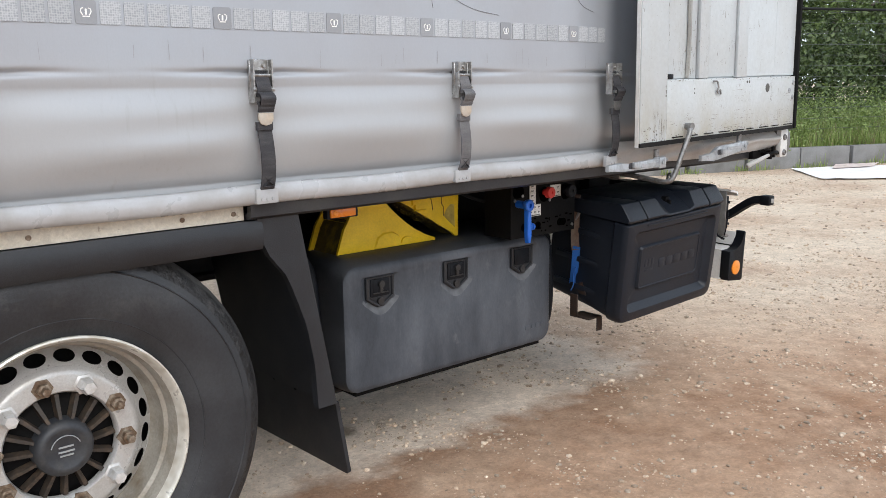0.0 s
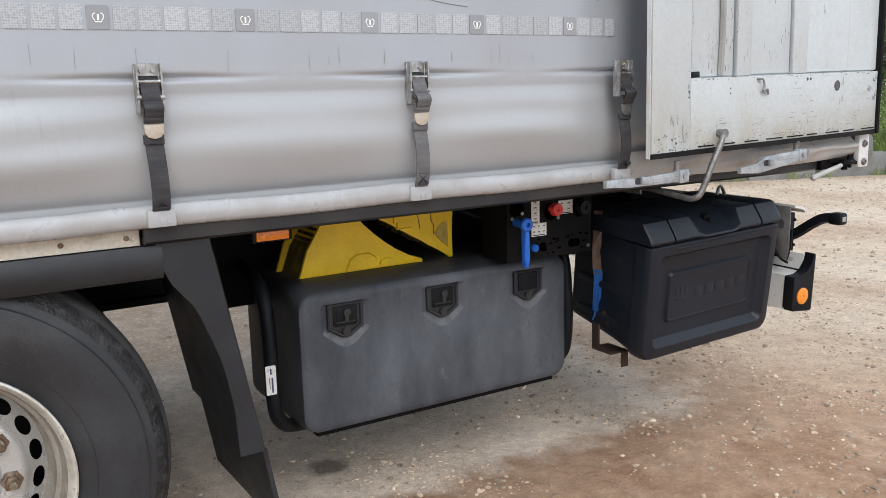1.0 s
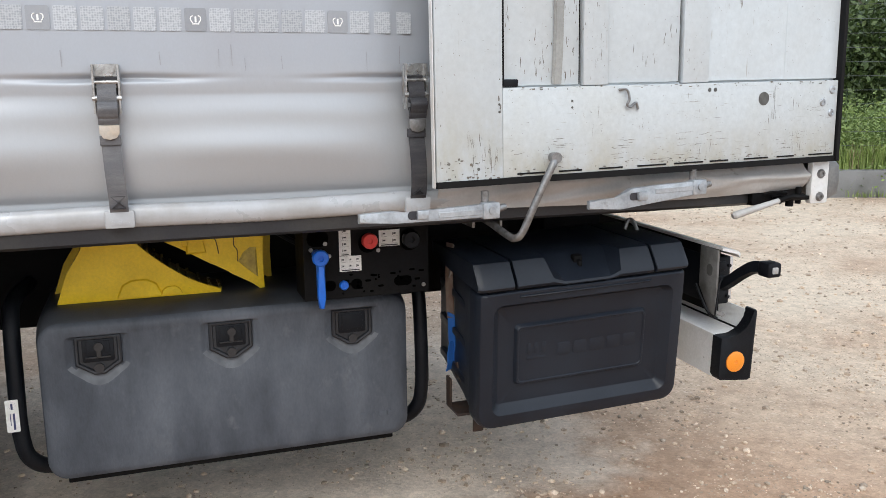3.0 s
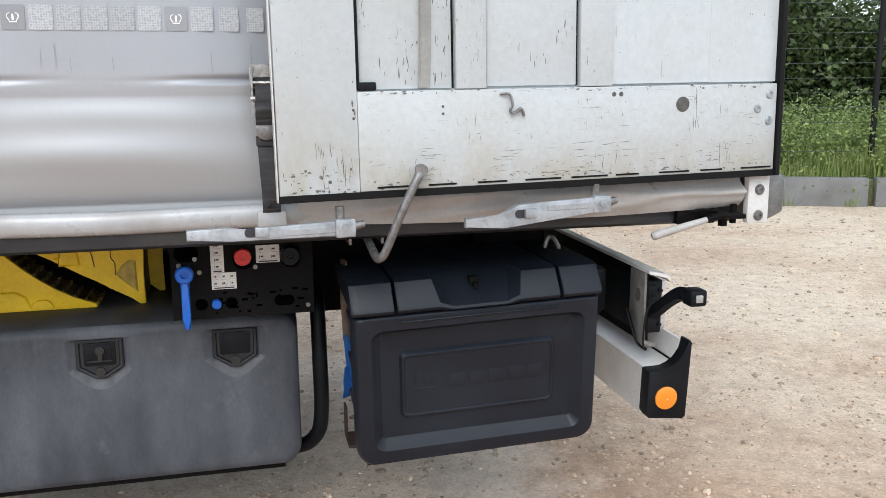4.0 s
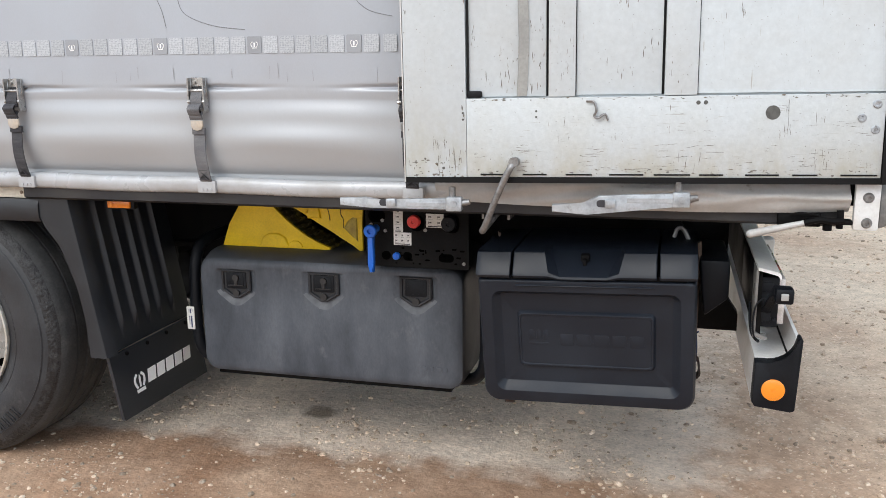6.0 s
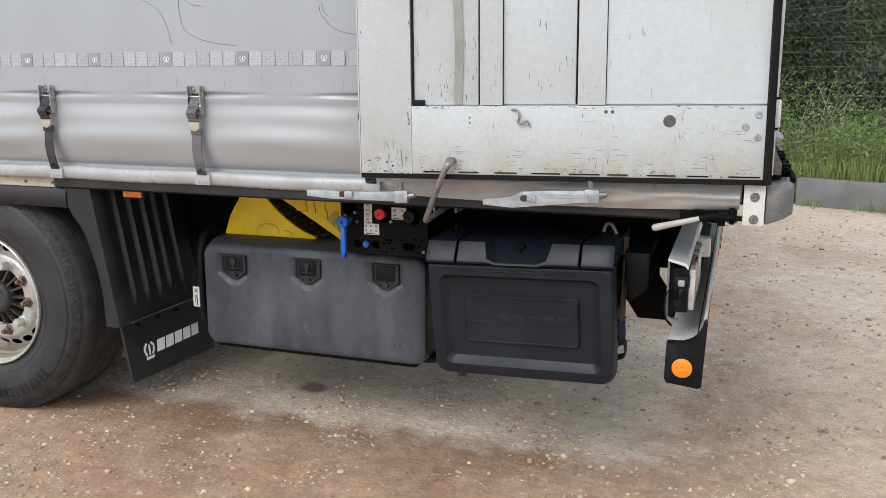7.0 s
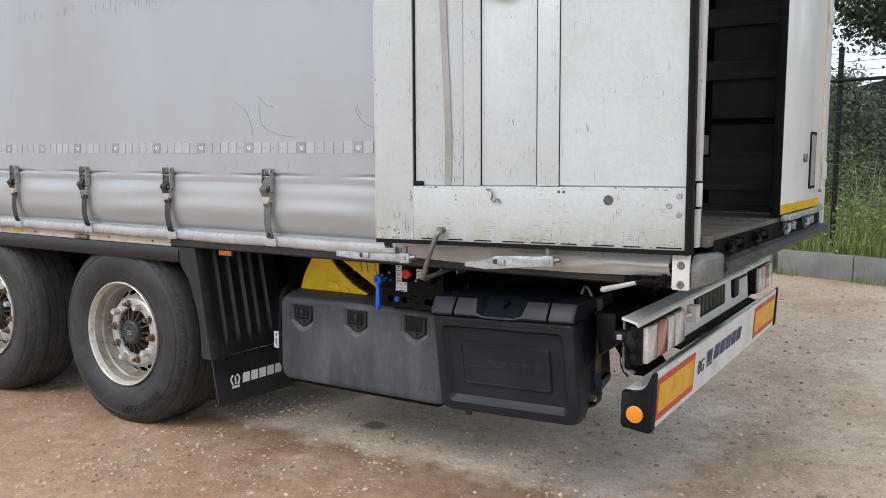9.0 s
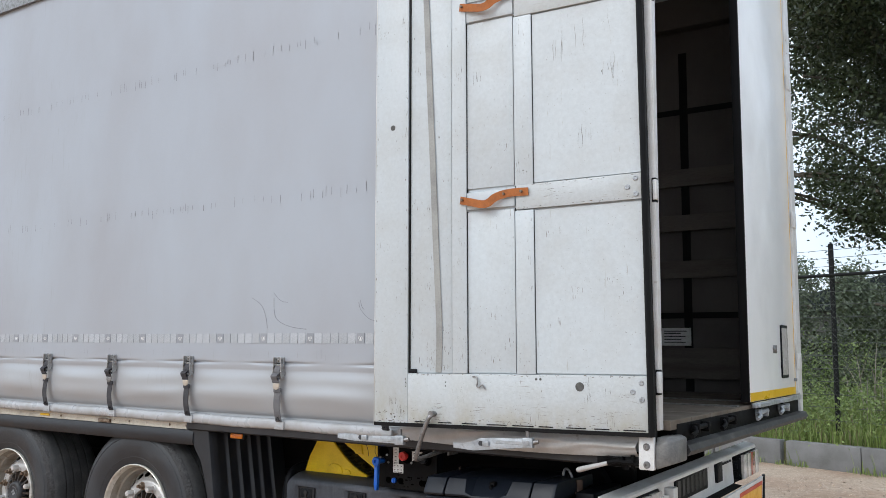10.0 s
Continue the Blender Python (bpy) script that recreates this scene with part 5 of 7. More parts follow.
for x0, x1, z0, z1, kind in ((-1.411, -1.378, 0.902, 1.000, 0), (-1.411, -1.349, 0.858, 0.901, 1), (-1.297, -1.237, 0.922, 0.968, 2)):
    bm = one(box, x0, x1, PY - 0.0015, PY + 0.001, z0, z1)
    lb = part("label_plate", bm, M["label"], pan, "white instruction label", smooth=0)
    bm = B()
    nx, nz = ((1, 5), (3, 2), (2, 2))[kind]
    dx, dz = (x1 - x0) / nx, (z1 - z0 - 0.007) / nz
    for i in range(nx):
        for j in range(nz):
            cx, cz = x0 + dx * (i + 0.5), z0 + 0.006 + dz * (j + 0.5)
            box(bm, cx - dx * 0.11, cx + dx * 0.11, PY - 0.0022, PY - 0.001, cz - dz * 0.08, cz + dz * 0.14)
            box(bm, cx - dx * 0.22, cx - dx * 0.17, PY - 0.0022, PY - 0.001, cz - dz * 0.2, cz + dz * 0.2)
            box(bm, cx - dx * 0.30, cx + dx * 0.30, PY - 0.0022, PY - 0.001, cz - dz * 0.40, cz - dz * 0.38)
    box(bm, x0 + 0.006, x1 - 0.006, PY - 0.0022, PY - 0.001, z0 + 0.002, z0 + 0.005)
    part("label_print", bm, M["ink"], lb, smooth=0)
bm = B()
box(bm, -1.50, -1.20, PY + 0.03, PY + 0.14, 0.82, 1.0, 0.01)
for cx in (-1.46, -1.33, -1.22):
    tube(bm, [(cx, PY + 0.13, 0.9), (cx - 0.05, PY + 0.2, 0.92), (cx - 0.15, PY + 0.28, 0.97), (cx - 0.3, PY + 0.4, 0.99)], 0.008, 7)
part("valve_block", bm, M["black_plastic"], pan, "black brake valves and air hoses")


# ---- wheel chocks ----
WEDGE = [(0.0, 0.0), (0.435, 0.0), (0.435, 0.010), (0.385, 0.028), (0.335, 0.055), (0.295, 0.083), (0.258, 0.113), (0.225, 0.144), (0.195, 0.176), (0.172, 0.206), (0.155, 0.228), (0.125, 0.232),
         (0.112, 0.215), (0.088, 0.186), (0.074, 0.150), (0.05, 0.115), (0.030, 0.084), (0.018, 0.05)]
BLUNT = [(0.0, 0.0), (0.36, 0.0), (0.36, 0.02), (0.308, 0.060), (0.270, 0.083), (0.235, 0.099), (0.208, 0.118), (0.180, 0.132), (0.158, 0.149), (0.125, 0.163), (0.104, 0.178), (0.092, 0.188),
         (0.080, 0.191), (0.040, 0.216), (0.010, 0.240), (0.002, 0.232), (0.004, 0.15), (0.0, 0.08)]


def chock(m, label, blunt=False):
    e = thing("wheel_chock", (0, 0, 0), label, "wheel chock", "wheel chocks")
    pts = BLUNT if blunt else WEDGE
    part("side_plate", one(prism, pts, 0.0, 0.012, 0.002), M["yellow"], e)
    part("side_plate", one(prism, [(x * 0.97 - (0.040 if blunt else 0.018), z) for x, z in pts], 0.148, 0.160), M["yellow"], e)
    bm = B()
    prism(bm, [(x, max(0.0, z - 0.006)) for x, z in pts[:-1]], 0.0125, 0.1475)
    part("core", bm, M["chock_tread"], e, "dirty ribbed tread of the chock")
    bm = B()
    for i in range(15):
        k = i * 8 / 14
        a, b = pts[2 + int(k)], pts[3 + int(k)]
        x, z = a[0] + (b[0] - a[0]) * (k % 1), a[1] + (b[1] - a[1]) * (k % 1)
        for y in (0.013, 0.060, 0.107):
            box(bm, x - 0.004, x + 0.004, y + 0.004 * (i % 2), y + 0.036 + 0.004 * (i % 2), z - 0.014, z + 0.002, 0.001, 1)
    tagged(part("tread_ribs", bm, M["chock_tread"], e), kind="stuff")
    if blunt:
        # creased cavity walls, a bolt hole and a broken corner on the blunt one
        bm = B()
        for line in (((0.082, 0.015), (0.083, 0.06), (0.085, 0.10), (0.076, 0.118), (0.076, 0.150)), ((0.162, 0.045), (0.150, 0.060), (0.135, 0.085), (0.128, 0.125))):
            tube(bm, [(x, -0.0005, z) for x, z in line], 0.0016, 6)
        part("crease", bm, M["chock_tread"], e)
        bm = B()
        lathe(bm, [(0.013, -0.0008), (0.008, -0.0012), (0.0, -0.0012)], 14, c=(0.150, 0, 0.050))
        part("bolt_hole", bm, M["chock_tread"], e, "dirty bolt hole")
        bm = B()
        for cx, w, z0, z1 in ((0.19, 0.028, 0.055, 0.12), (0.218, 0.010, 0.055, 0.10)):
            loft(bm, [[(cx - w, 0.0, z1), (cx + w, 0.0, z1), (cx + w, 0.0, z0), (cx - w * 0.6, 0.0, z0)], [(cx - w * 0.85, -0.008, z1 - 0.006), (cx + w * 0.85, -0.008, z1 - 0.006), (cx + w * 0.85, -0.008, z0 + 0.006), (cx - w * 0.5, -0.008, z0 + 0.006)]], cap1=True)
        part("rib", bm, M["yellow"], e)
        bm = B()
        loft(bm, [[(0.075, -0.0006, 0.150), (0.060, -0.0006, 0.125), (0.040, -0.0006, 0.110), (0.022, -0.0006, 0.112), (0.020, -0.0006, 0.20), (0.050, -0.0006, 0.175)],
                  [(0.066, -0.006, 0.145), (0.054, -0.006, 0.130), (0.040, -0.006, 0.119), (0.026, -0.006, 0.120), (0.026, -0.006, 0.190), (0.048, -0.006, 0.168)]], cap1=True)
        part("broken_corner", bm, M["yellow_dirty"], e, "grimy broken corner")
    bm = B()
    for cx, w, h in ((0.215, 0.062, 0.055), (0.30, 0.03, 0.03)) if not blunt else ():
        out = [(cx - w, 0.006), (cx + w, 0.006), (cx + w * 0.75, h * 0.75), (cx + w * 0.35, h), (cx - w * 0.35, h), (cx - w * 0.75, h * 0.75)]
        loft(bm, [[(x, 0.0, z) for x, z in out], [(cx + (x - cx) * 0.92, -0.006, 0.006 + (z - 0.006) * 0.92) for x, z in out]], cap1=True)
    if not blunt:
        part("rib", bm, M["yellow"], e)
    bm = B()
    for i in range(0 if blunt else 9):
        z = 0.012 + i * 0.017
        box(bm, 0.003 + 0.45 * z, 0.02 + 0.45 * z, 0.0125, 0.1475, z, z + 0.008)
    if not blunt:
        part("heel_rib", bm, M["yellow"], e)
    e.matrix_basis = m
    return e


chock(pose(-2.155, 0.400, 0.786), "dirty yellow plastic wheel chock lying on the grey toolbox")
chock(pose(-1.592, 0.412, 1.020, 0, 180, 0), "yellow plastic wheel chock turned the other way beside its twin", True)

# ---- opened rear door ----
DW = 1.262
door = finish("rear_door", one(box, -1.10, 0.0, 0.020, 0.034, 1.135, 3.93), M["door"], trailer, "chipped white rear door folded back along the side", 0)
door.location, door.rotation_euler = (0.026, -0.0717, 0.018), (0, radians(-0.66), radians(3.97))
S1, S2 = (-0.862, -0.790), (-0.556, -0.472)
rails = [(1.138, 1.352), (2.048, 2.153), (2.905, 3.01), (3.78, 3.93)]


def dpart(name, x0, x1, z0, z1, y0, mat, label="", r=0.002):
    return part(name, one(box, x0, x1, y0, 0.021, z0, z1, r, 2), M[mat], door, label)


part("outer_stile", one(box, -DW - 0.002, -1.089, 0.0, 0.013, 1.132, 3.93, 0.002, 2), M["door"], door, "chipped white outer edge board")
part("edge_strip", one(box, -DW - 0.008, -DW - 0.004, 0.003, 0.018, 1.12, 3.93, 0.001, 1), M["white_frame"], door)
part("black_catch", one(box, -1.085, -1.045, 0.002, 0.014, 1.354, 1.372, 0.003), M["black_plastic"], door)
dpart("bottom_rail", -1.0882, -0.008, 1.135, 1.352, 0.0, "door_rail", "scuffed white bottom rail with flaking paint")
dpart("stile", S1[0], S1[1], 1.354, 3.93, 0.001, "door")
for x0, x1, a, b in ((S1[0] - 0.007, S1[0] - 0.0005, 1.356, 3.93), (S1[1] + 0.0005, S1[1] + 0.005, 1.356, 2.06), (S2[0] - 0.007, S2[0] - 0.0005, 1.356, 2.06), (S2[1] + 0.0005, S2[1] + 0.005, 1.356, 2.042),
                     (S1[1] + 0.0005, S1[1] + 0.005, 2.14, 2.92), (S2[0] - 0.007, S2[0] - 0.0005, 2.14, 2.92), (S2[1] + 0.0005, S2[1] + 0.005, 2.152, 2.90), (-1.0865, -1.0815, 1.356, 3.93)):
    # a sunken strip on one side of each stile, a dark flank on the other
    flank = x0 in (S1[1] + 0.0005, S2[1] + 0.0005)
    dpart("gasket", x0 - 0.0005 if flank else x0, x0 + 0.0014 if flank else x1, a, b, 0.0075 if flank else 0.0195 if x0 > -1.08 else 0.0065, "seal", r=0.0)
dpart("stile", S2[0], S2[1], 1.354, 2.043, 0.002, "door")
dpart("stile", S2[0], S2[1], 2.152, 2.903, 0.002, "door")
dpart("stile", S2[0], S2[1], 3.012, 3.93, 0.002, "door")
for a, b in rails[1:]:
    dpart("mid_rail", S1[1] + 0.003, S2[0] - 0.003, a + 0.018, b - 0.012, 0.004, "door")
    dpart("mid_rail", S2[0] + 0.004, -0.008, a, b, 0.0015, "door_rail")
for z0, z1 in ((1.354, 2.040), (2.155, 2.90), (3.015, 3.775)):
    dpart("panel", S1[1] + 0.0020, S2[0] - 0.0075, z0 + 0.004, z1 + (0.015 if z1 < 3.5 else 0), 0.012, "door", r=0.001)
    dpart("panel", S2[1] + 0.0020, -0.2032, z0 + 0.004, z1, 0.0106, "door", r=0.0)
    dpart("panel", -0.2032, -0.008, z0 + 0.003, z1, 0.0100, "door", r=0.0)
dpart("panel", -1.081, S1[0] - 0.0075, 1.356, 3.93, 0.013, "door", "long white panel with a bent fold", r=0.001)
# bent fold running up the long panel
bm = B()
tube(bm, [(-0.935, 0.010, 1.358), (-0.930, 0.008, 1.55), (-0.945, 0.006, 1.9), (-0.962, 0.006, 2.3), (-0.985, 0.007, 2.8), (-1.005, 0.008, 3.3), (-1.01, 0.009, 3.9)], 0, flat=(0.026, 0.010, (1, 0.35, 0)))
part("fold", bm, surf("grey_fold", (0.36, 0.36, 0.34), 0.5, tint=(0.26, 0.26, 0.25), tint_scale=8, grain=0.06), door, "bent grey fold in the panel")
# flakes of paint gone from edges and corners
chip_rng = random.Random(77)
bm = B()


def chip(x, z, y, w, h):
    n = chip_rng.choice((5, 6, 7))
    vs = []
    for i in range(n):
        a = 2 * math.pi * i / n
        k = chip_rng.uniform(0.45, 1.0)
        vs.append(bm.verts.new((x + w * k * math.cos(a), y, z + h * k * math.sin(a))))
    bm.faces.new(vs)


def chips(count, x0, x1, z0, z1, y, wide, tall):
    for _ in range(count):
        chip(chip_rng.uniform(x0, x1), chip_rng.uniform(z0, z1), y, wide * chip_rng.uniform(0.25, 1) ** 1.5, tall * chip_rng.uniform(0.25, 1) ** 1.5)


def streak(x, z, y, ln, w, upright):
    """A ragged scratch or crack."""
    n = 4
    pts, a = [], chip_rng.uniform(-0.12, 0.12)
    for k in range(n + 1):
        along_, off = ln * (k / n - 0.5), ln * (a * (k / n - 0.5) + chip_rng.uniform(-0.03, 0.03))
        t = w * (1 - abs(2 * k / n - 1) ** 2 * 0.8) * chip_rng.uniform(0.5, 1.0)
        pts.append((along_, off, t))
    rows = []
    for d, f, t in pts:
        rows.append([bm.verts.new((x + f - t, y, z + d)), bm.verts.new((x + f + t, y, z + d))] if upright else [bm.verts.new((x + d, y, z + f + t)), bm.verts.new((x + d, y, z + f - t))])
    for p, q in zip(rows, rows[1:]):
        bm.faces.new((p[0], p[1], q[1], q[0]))


def streaks(count, x0, x1, z0, z1, y, ln, w, upright, lean=1.0):
    spots = [(chip_rng.uniform(x0, x1), z0 + (z1 - z0) * chip_rng.random() ** lean) for _ in range(max(1, count // 4))]
    for _ in range(count):
        cx, cz = chip_rng.choice(spots)
        x, z = cx + chip_rng.gauss(0, 0.02), cz + chip_rng.gauss(0, 0.012)
        if x0 < x < x1 and z0 < z < z1:
            streak(x, z, y, ln * chip_rng.uniform(0.2, 1) ** 2, w * chip_rng.uniform(0.4, 1), upright)


chips(60, -1.08, -0.02, 1.344, 1.3515, -0.0007, 0.008, 0.003)
chips(80, -1.08, -0.02, 1.140, 1.158, -0.0007, 0.008, 0.0035)
chips(40, -1.255, -1.10, 1.134, 1.19, -0.0007, 0.007, 0.005)
chips(45, -1.262, -1.252, 1.14, 3.6, -0.0007, 0.003, 0.010)
chips(50, -1.102, -1.091, 1.2, 3.6, -0.0007, 0.003, 0.012)
streaks(110, -1.07, -0.03, 1.150, 1.225, -0.0007, 0.050, 0.0008, False, 1.4)
streaks(60, -0.55, -0.03, 1.150, 1.33, -0.0007, 0.040, 0.0007, False)
streaks(60, -1.07, -0.03, 1.16, 1.34, -0.0007, 0.040, 0.0010, True)
streaks(30, -1.25, -1.10, 1.14, 1.30, -0.0007, 0.05, 0.0010, True)
streaks(34, -1.25, -1.10, 1.5, 3.3, -0.0007, 0.05, 0.0010, True)
for x0, x1, y in ((S1[0], S1[1], 0.0003), (S2[0], S2[1], 0.0013)):
    streaks(26, x0 + 0.006, x1 - 0.006, 1.36, 2.04, y, 0.028, 0.0012, True)
    streaks(18, x0 + 0.006, x1 - 0.006, 2.2, 2.9, y, 0.035, 0.0011, True)
streaks(60, -1.075, -0.875, 1.37, 1.58, 0.0123, 0.030, 0.0015, True, 1.6)
streaks(40, -1.075, -0.875, 1.6, 2.9, 0.0123, 0.030, 0.0013, True)
streaks(22, -0.785, -0.57, 1.36, 2.0, 0.0113, 0.03, 0.0016, True)
streaks(20, -0.46, -0.21, 1.37, 2.0, 0.0103, 0.035, 0.0013, True)
streaks(14, -0.20, -0.02, 1.37, 2.0, 0.0093, 0.03, 0.0013, True)
streaks(20, -0.42, -0.06, 2.2, 2.85, 0.0093, 0.16, 0.0010, True)
streaks(16, -0.785, -0.57, 2.2, 2.85, 0.0113, 0.05, 0.0012, True)
streaks(26, S2[0], -0.02, 2.06, 2.145, 0.0008, 0.04, 0.0009, False)
chips(26, S2[0], -0.02, 2.050, 2.058, 0.0008, 0.008, 0.003)
chips(26, S2[0], -0.02, 2.143, 2.152, 0.0008, 0.008, 0.003)
# fine flecks all over the panels
for x0, x1, y in ((-1.25, -1.10, -0.0007), (-1.075, -0.875, 0.0123), (S1[0] + 0.004, S1[1] - 0.004, 0.0003), (-0.785, -0.57, 0.0113), (S2[0] + 0.004, S2[1] - 0.004, 0.0013), (-0.46, -0.21, 0.0098), (-0.20, -0.02, 0.0093)):
    n_fleck = int(560 * (x1 - x0)) + 20
    chips(n_fleck, x0, x1, 1.37, 2.03, y, 0.0016, 0.0020)
    chips(n_fleck // 2, x0, x1, 2.17, 2.88, y, 0.0016, 0.0024)
chips(240, -1.07, -0.03, 1.155, 1.34, -0.0007, 0.0020, 0.0014)
tagged(part("chipped_paint", bm, surf("bare_chipped_metal", (0.15, 0.145, 0.135), 0.6, metal=0.2, tint=(0.25, 0.20, 0.15), tint_scale=40), door, "dark chips in the white paint", smooth=0), kind="stuff")
# rubber seals
bm = B()
prism(bm, [(-0.003, 1.119), (-0.003, 1.135), (0.016, 1.134), (0.020, 1.128), (0.020, 1.119)], -DW - 0.002, 0.004, axis="x")
for k in range(9):
    a = -1.05 + k * 0.118
    box(bm, a, a + rng.uniform(0.06, 0.10), -0.0025, 0.0, 1.1405, 1.1445)
part("bottom_seal", bm, M["seal"], door, "black rubber seal under the door")
bm = B()
prism(bm, [(-0.008, 0.036), (-0.006, -0.008), (0.001, -0.012), (0.007, -0.006), (0.011, 0.002), (0.016, 0.004), (0.017, 0.030)], 1.12, 3.93, axis="z")
part("edge_seal", bm, M["seal"], door, "black rubber edge seal")
# holes, bolts and small fittings
M["hole"] = surf("hole_shade", (0.10, 0.10, 0.095), 0.7, tint=(0.06, 0.06, 0.055), tint_scale=60)
for cx, cz, r in ((-0.281, 1.306, 0.0185), (-1.172, 2.485, 0.013), (-0.469, 1.334, 0.0055), (-0.450, 1.334, 0.0055), (-1.098, 1.295, 0.003), (-1.098, 1.313, 0.003), (-0.895, 1.30, 0.003), (-0.895, 1.316, 0.003), (-1.155, 1.16, 0.004)):
    bm = B()
    lathe(bm, [(r, 0.0), (r, -0.0008), (0, -0.0008)], 20, c=(cx, 0.0, cz))
    part("drilled_hole", bm, M["hole"], door, smooth=0)
for zc in (1.29, 2.098, 2.957):
    for dx, dz in ((-0.030, 0.035), (-0.064, 0.0), (-0.030, -0.03)):
        bm = B()
        lathe(bm, [(0.011, 0.001), (0.011, -0.002), (0.009, -0.004), (0.005, -0.004), (0.004, -0.002), (0, -0.002)], 16, c=(dx, 0.0, zc + dz))
        part("hinge_bolt", bm, M["zinc"], door)
bm = B()
tube(bm, [(-0.760, -0.004, 1.341), (-0.740, -0.010, 1.340), (-0.733, -0.012, 1.318), (-0.738, -0.010, 1.303), (-0.728, -0.010, 1.297), (-0.710, -0.008, 1.307), (-0.702, -0.006, 1.290)], 0.0035, 6)
part("wire_hook", bm, M["dull_steel"], door, "bent wire hook")
for zc in (2.098, 2.985):
    bm = B()
    tube(bm, [(-0.815, -0.006, zc + 0.012), (-0.76, -0.014, zc - 0.002), (-0.70, -0.026, zc - 0.018), (-0.665, -0.030, zc - 0.014), (-0.64, -0.022, zc + 0.006), (-0.60, -0.012, zc + 0.020), (-0.55, -0.008, zc + 0.024), (-0.490, -0.006, zc + 0.022)], 0, flat=(0.034, 0.004, (0, -0.15, 1)))
    sp = part("door_strap", bm, M["orange_web"], door, "faded orange-brown webbing strap")
    bm = B()
    for cx, cz in ((-0.802, zc + 0.011), (-0.600, zc + 0.020), (-0.52, zc + 0.024)):
        rod(bm, (cx, -0.022, cz), (cx, -0.004, cz), 0.006, 8)
    part("rivet", bm, M["rust"], sp)


# lock bars below the door
def lock_bar(x0, x1, y, z0, z1):
    bm = B()
    ln = x1 - x0
    prism(bm, [(x0, z0 - 0.012), (x0 + 0.10 * ln, z0 - 0.013), (x0 + 0.26 * ln, z0 - 0.018), (x1, z1 - 0.020), (x1, z1 + 0.016), (x0 + 0.55 * ln, z1 + 0.012), (x0 + 0.34 * ln, z1 + 0.008), (x0 + 0.22 * ln, z0 + 0.012), (x0, z0 + 0.010)], y, y + 0.014, 0.003)
    b = part("lock_bar", bm, M["zinc"], door, "galvanised door lock lever")
    bm = B()
    prism(bm, rr(x0 + 0.33 * ln, x0 + 0.47 * ln, (z0 + z1) / 2 - 0.010, (z0 + z1) / 2 + 0.010, 0.009, 4), y - 0.001, y + 0.001)
    part("slot", bm, M["ink"], b, smooth=0)
    bm = B()
    box(bm, x0 + 0.39 * ln, x0 + 0.47 * ln, y - 0.012, y + 0.001, (z0 + z1) / 2 - 0.010, (z0 + z1) / 2 + 0.012, 0.003)
    prism(bm, rr(x1 - 0.045, x1, z1 - 0.022, z1 + 0.018, 0.004, 2), y - 0.004, y + 0.020, 0.002)
    rod(bm, (x1 - 0.022, y - 0.008, z1), (x1 - 0.022, y, z1), 0.009, 10)
    box(bm, x0 + 0.55 * ln, x0 + 0.95 * ln, y - 0.002, y + 0.002, z1 - 0.010, z1 + 0.004, 0.001, 1)
    part("catch", bm, M["zinc"], b)
    bm = B()
    rod(bm, (x1 - 0.03, y + 0.02, z1), (x1 - 0.03, y + 0.02, z1 + 0.045), 0.010, 10)
    rod(bm, (x1, y + 0.01, z1), (x1 + 0.022, y + 0.01, z1 + 0.004), 0.011, 10, 0.008)
    part("pivot", bm, M["dull_steel"], b)


lock_bar(-1.462, -1.104, -0.008, 1.064, 1.060)
lock_bar(-0.850, -0.482, -0.016, 1.052, 1.078)
# door stay
bm = B()
tube(bm, [(-0.935, -0.150, 1.184), (-0.950, -0.165, 1.165), (-0.985, -0.160, 1.09), (-1.020, -0.150, 1.005), (-1.032, -0.130, 0.985), (-1.034, -0.09, 0.985), (-1.03, 0.06, 1.0), (-1.03, 0.13, 1.002)], 0.0098, 10)
sty = part("door_stay", bm, M["dull_steel"], trailer, "bent steel door stay rod")
bm = B()
rod(bm, (-0.938, -0.168, 1.186), (-0.936, -0.132, 1.186), 0.014, 14, 0.012)
part("stay_knob", bm, M["dull_steel"], sty)
bm = B()
box(bm, -1.075, -1.068, 0.06, 0.14, 0.985, 1.012)
box(bm, -0.995, -0.988, 0.06, 0.14, 0.985, 1.012)
box(bm, -1.075, -0.988, 0.06, 0.14, 1.004, 1.010)
part("stay_bracket", bm, M["dull_steel"], sty)

# ---- rear frame ----
bm = B()
box(bm, -0.02, 0.033, -0.022, 0.022, 1.16, 3.94, 0.004)
cpost = part("corner_post", bm, M["white_frame"], trailer, "rust-streaked white rear corner post")
for z in (1.30, 2.06, 2.9):
    # Black box slightly taller than the leaf outlines each hinge.
    hb = part("hinge", one(box, 0.020, 0.037, -0.027, 0.002, z - 0.004, z + 0.094, 0.002), M["seal"], cpost, "door hinge on a slightly larger black backing")
    part("hinge_leaf", one(box, 0.024, 0.042, -0.031, -0.003, z + 0.004, z + 0.086, 0.004), M["white_frame"], hb)
bm = B()
box(bm, -0.02, 0.078, 2.47, 2.545, 1.10, 3.94, 0.004)
part("corner_post", bm, M["white_frame"], trailer)
bm = B()
box(bm, -0.1, 0.078, 0.0, 2.545, 3.88, 4.0, 0.01)
part("top_frame", bm, M["white_frame"], trailer)
bm = B()
prism(bm, rr(-0.045, 0.016, 1.010, 1.142, 0.006, 2), -0.048, -0.028, 0.002)
cp = part("corner_plate", bm, M["white_frame"], trailer, "white bolted corner plate")
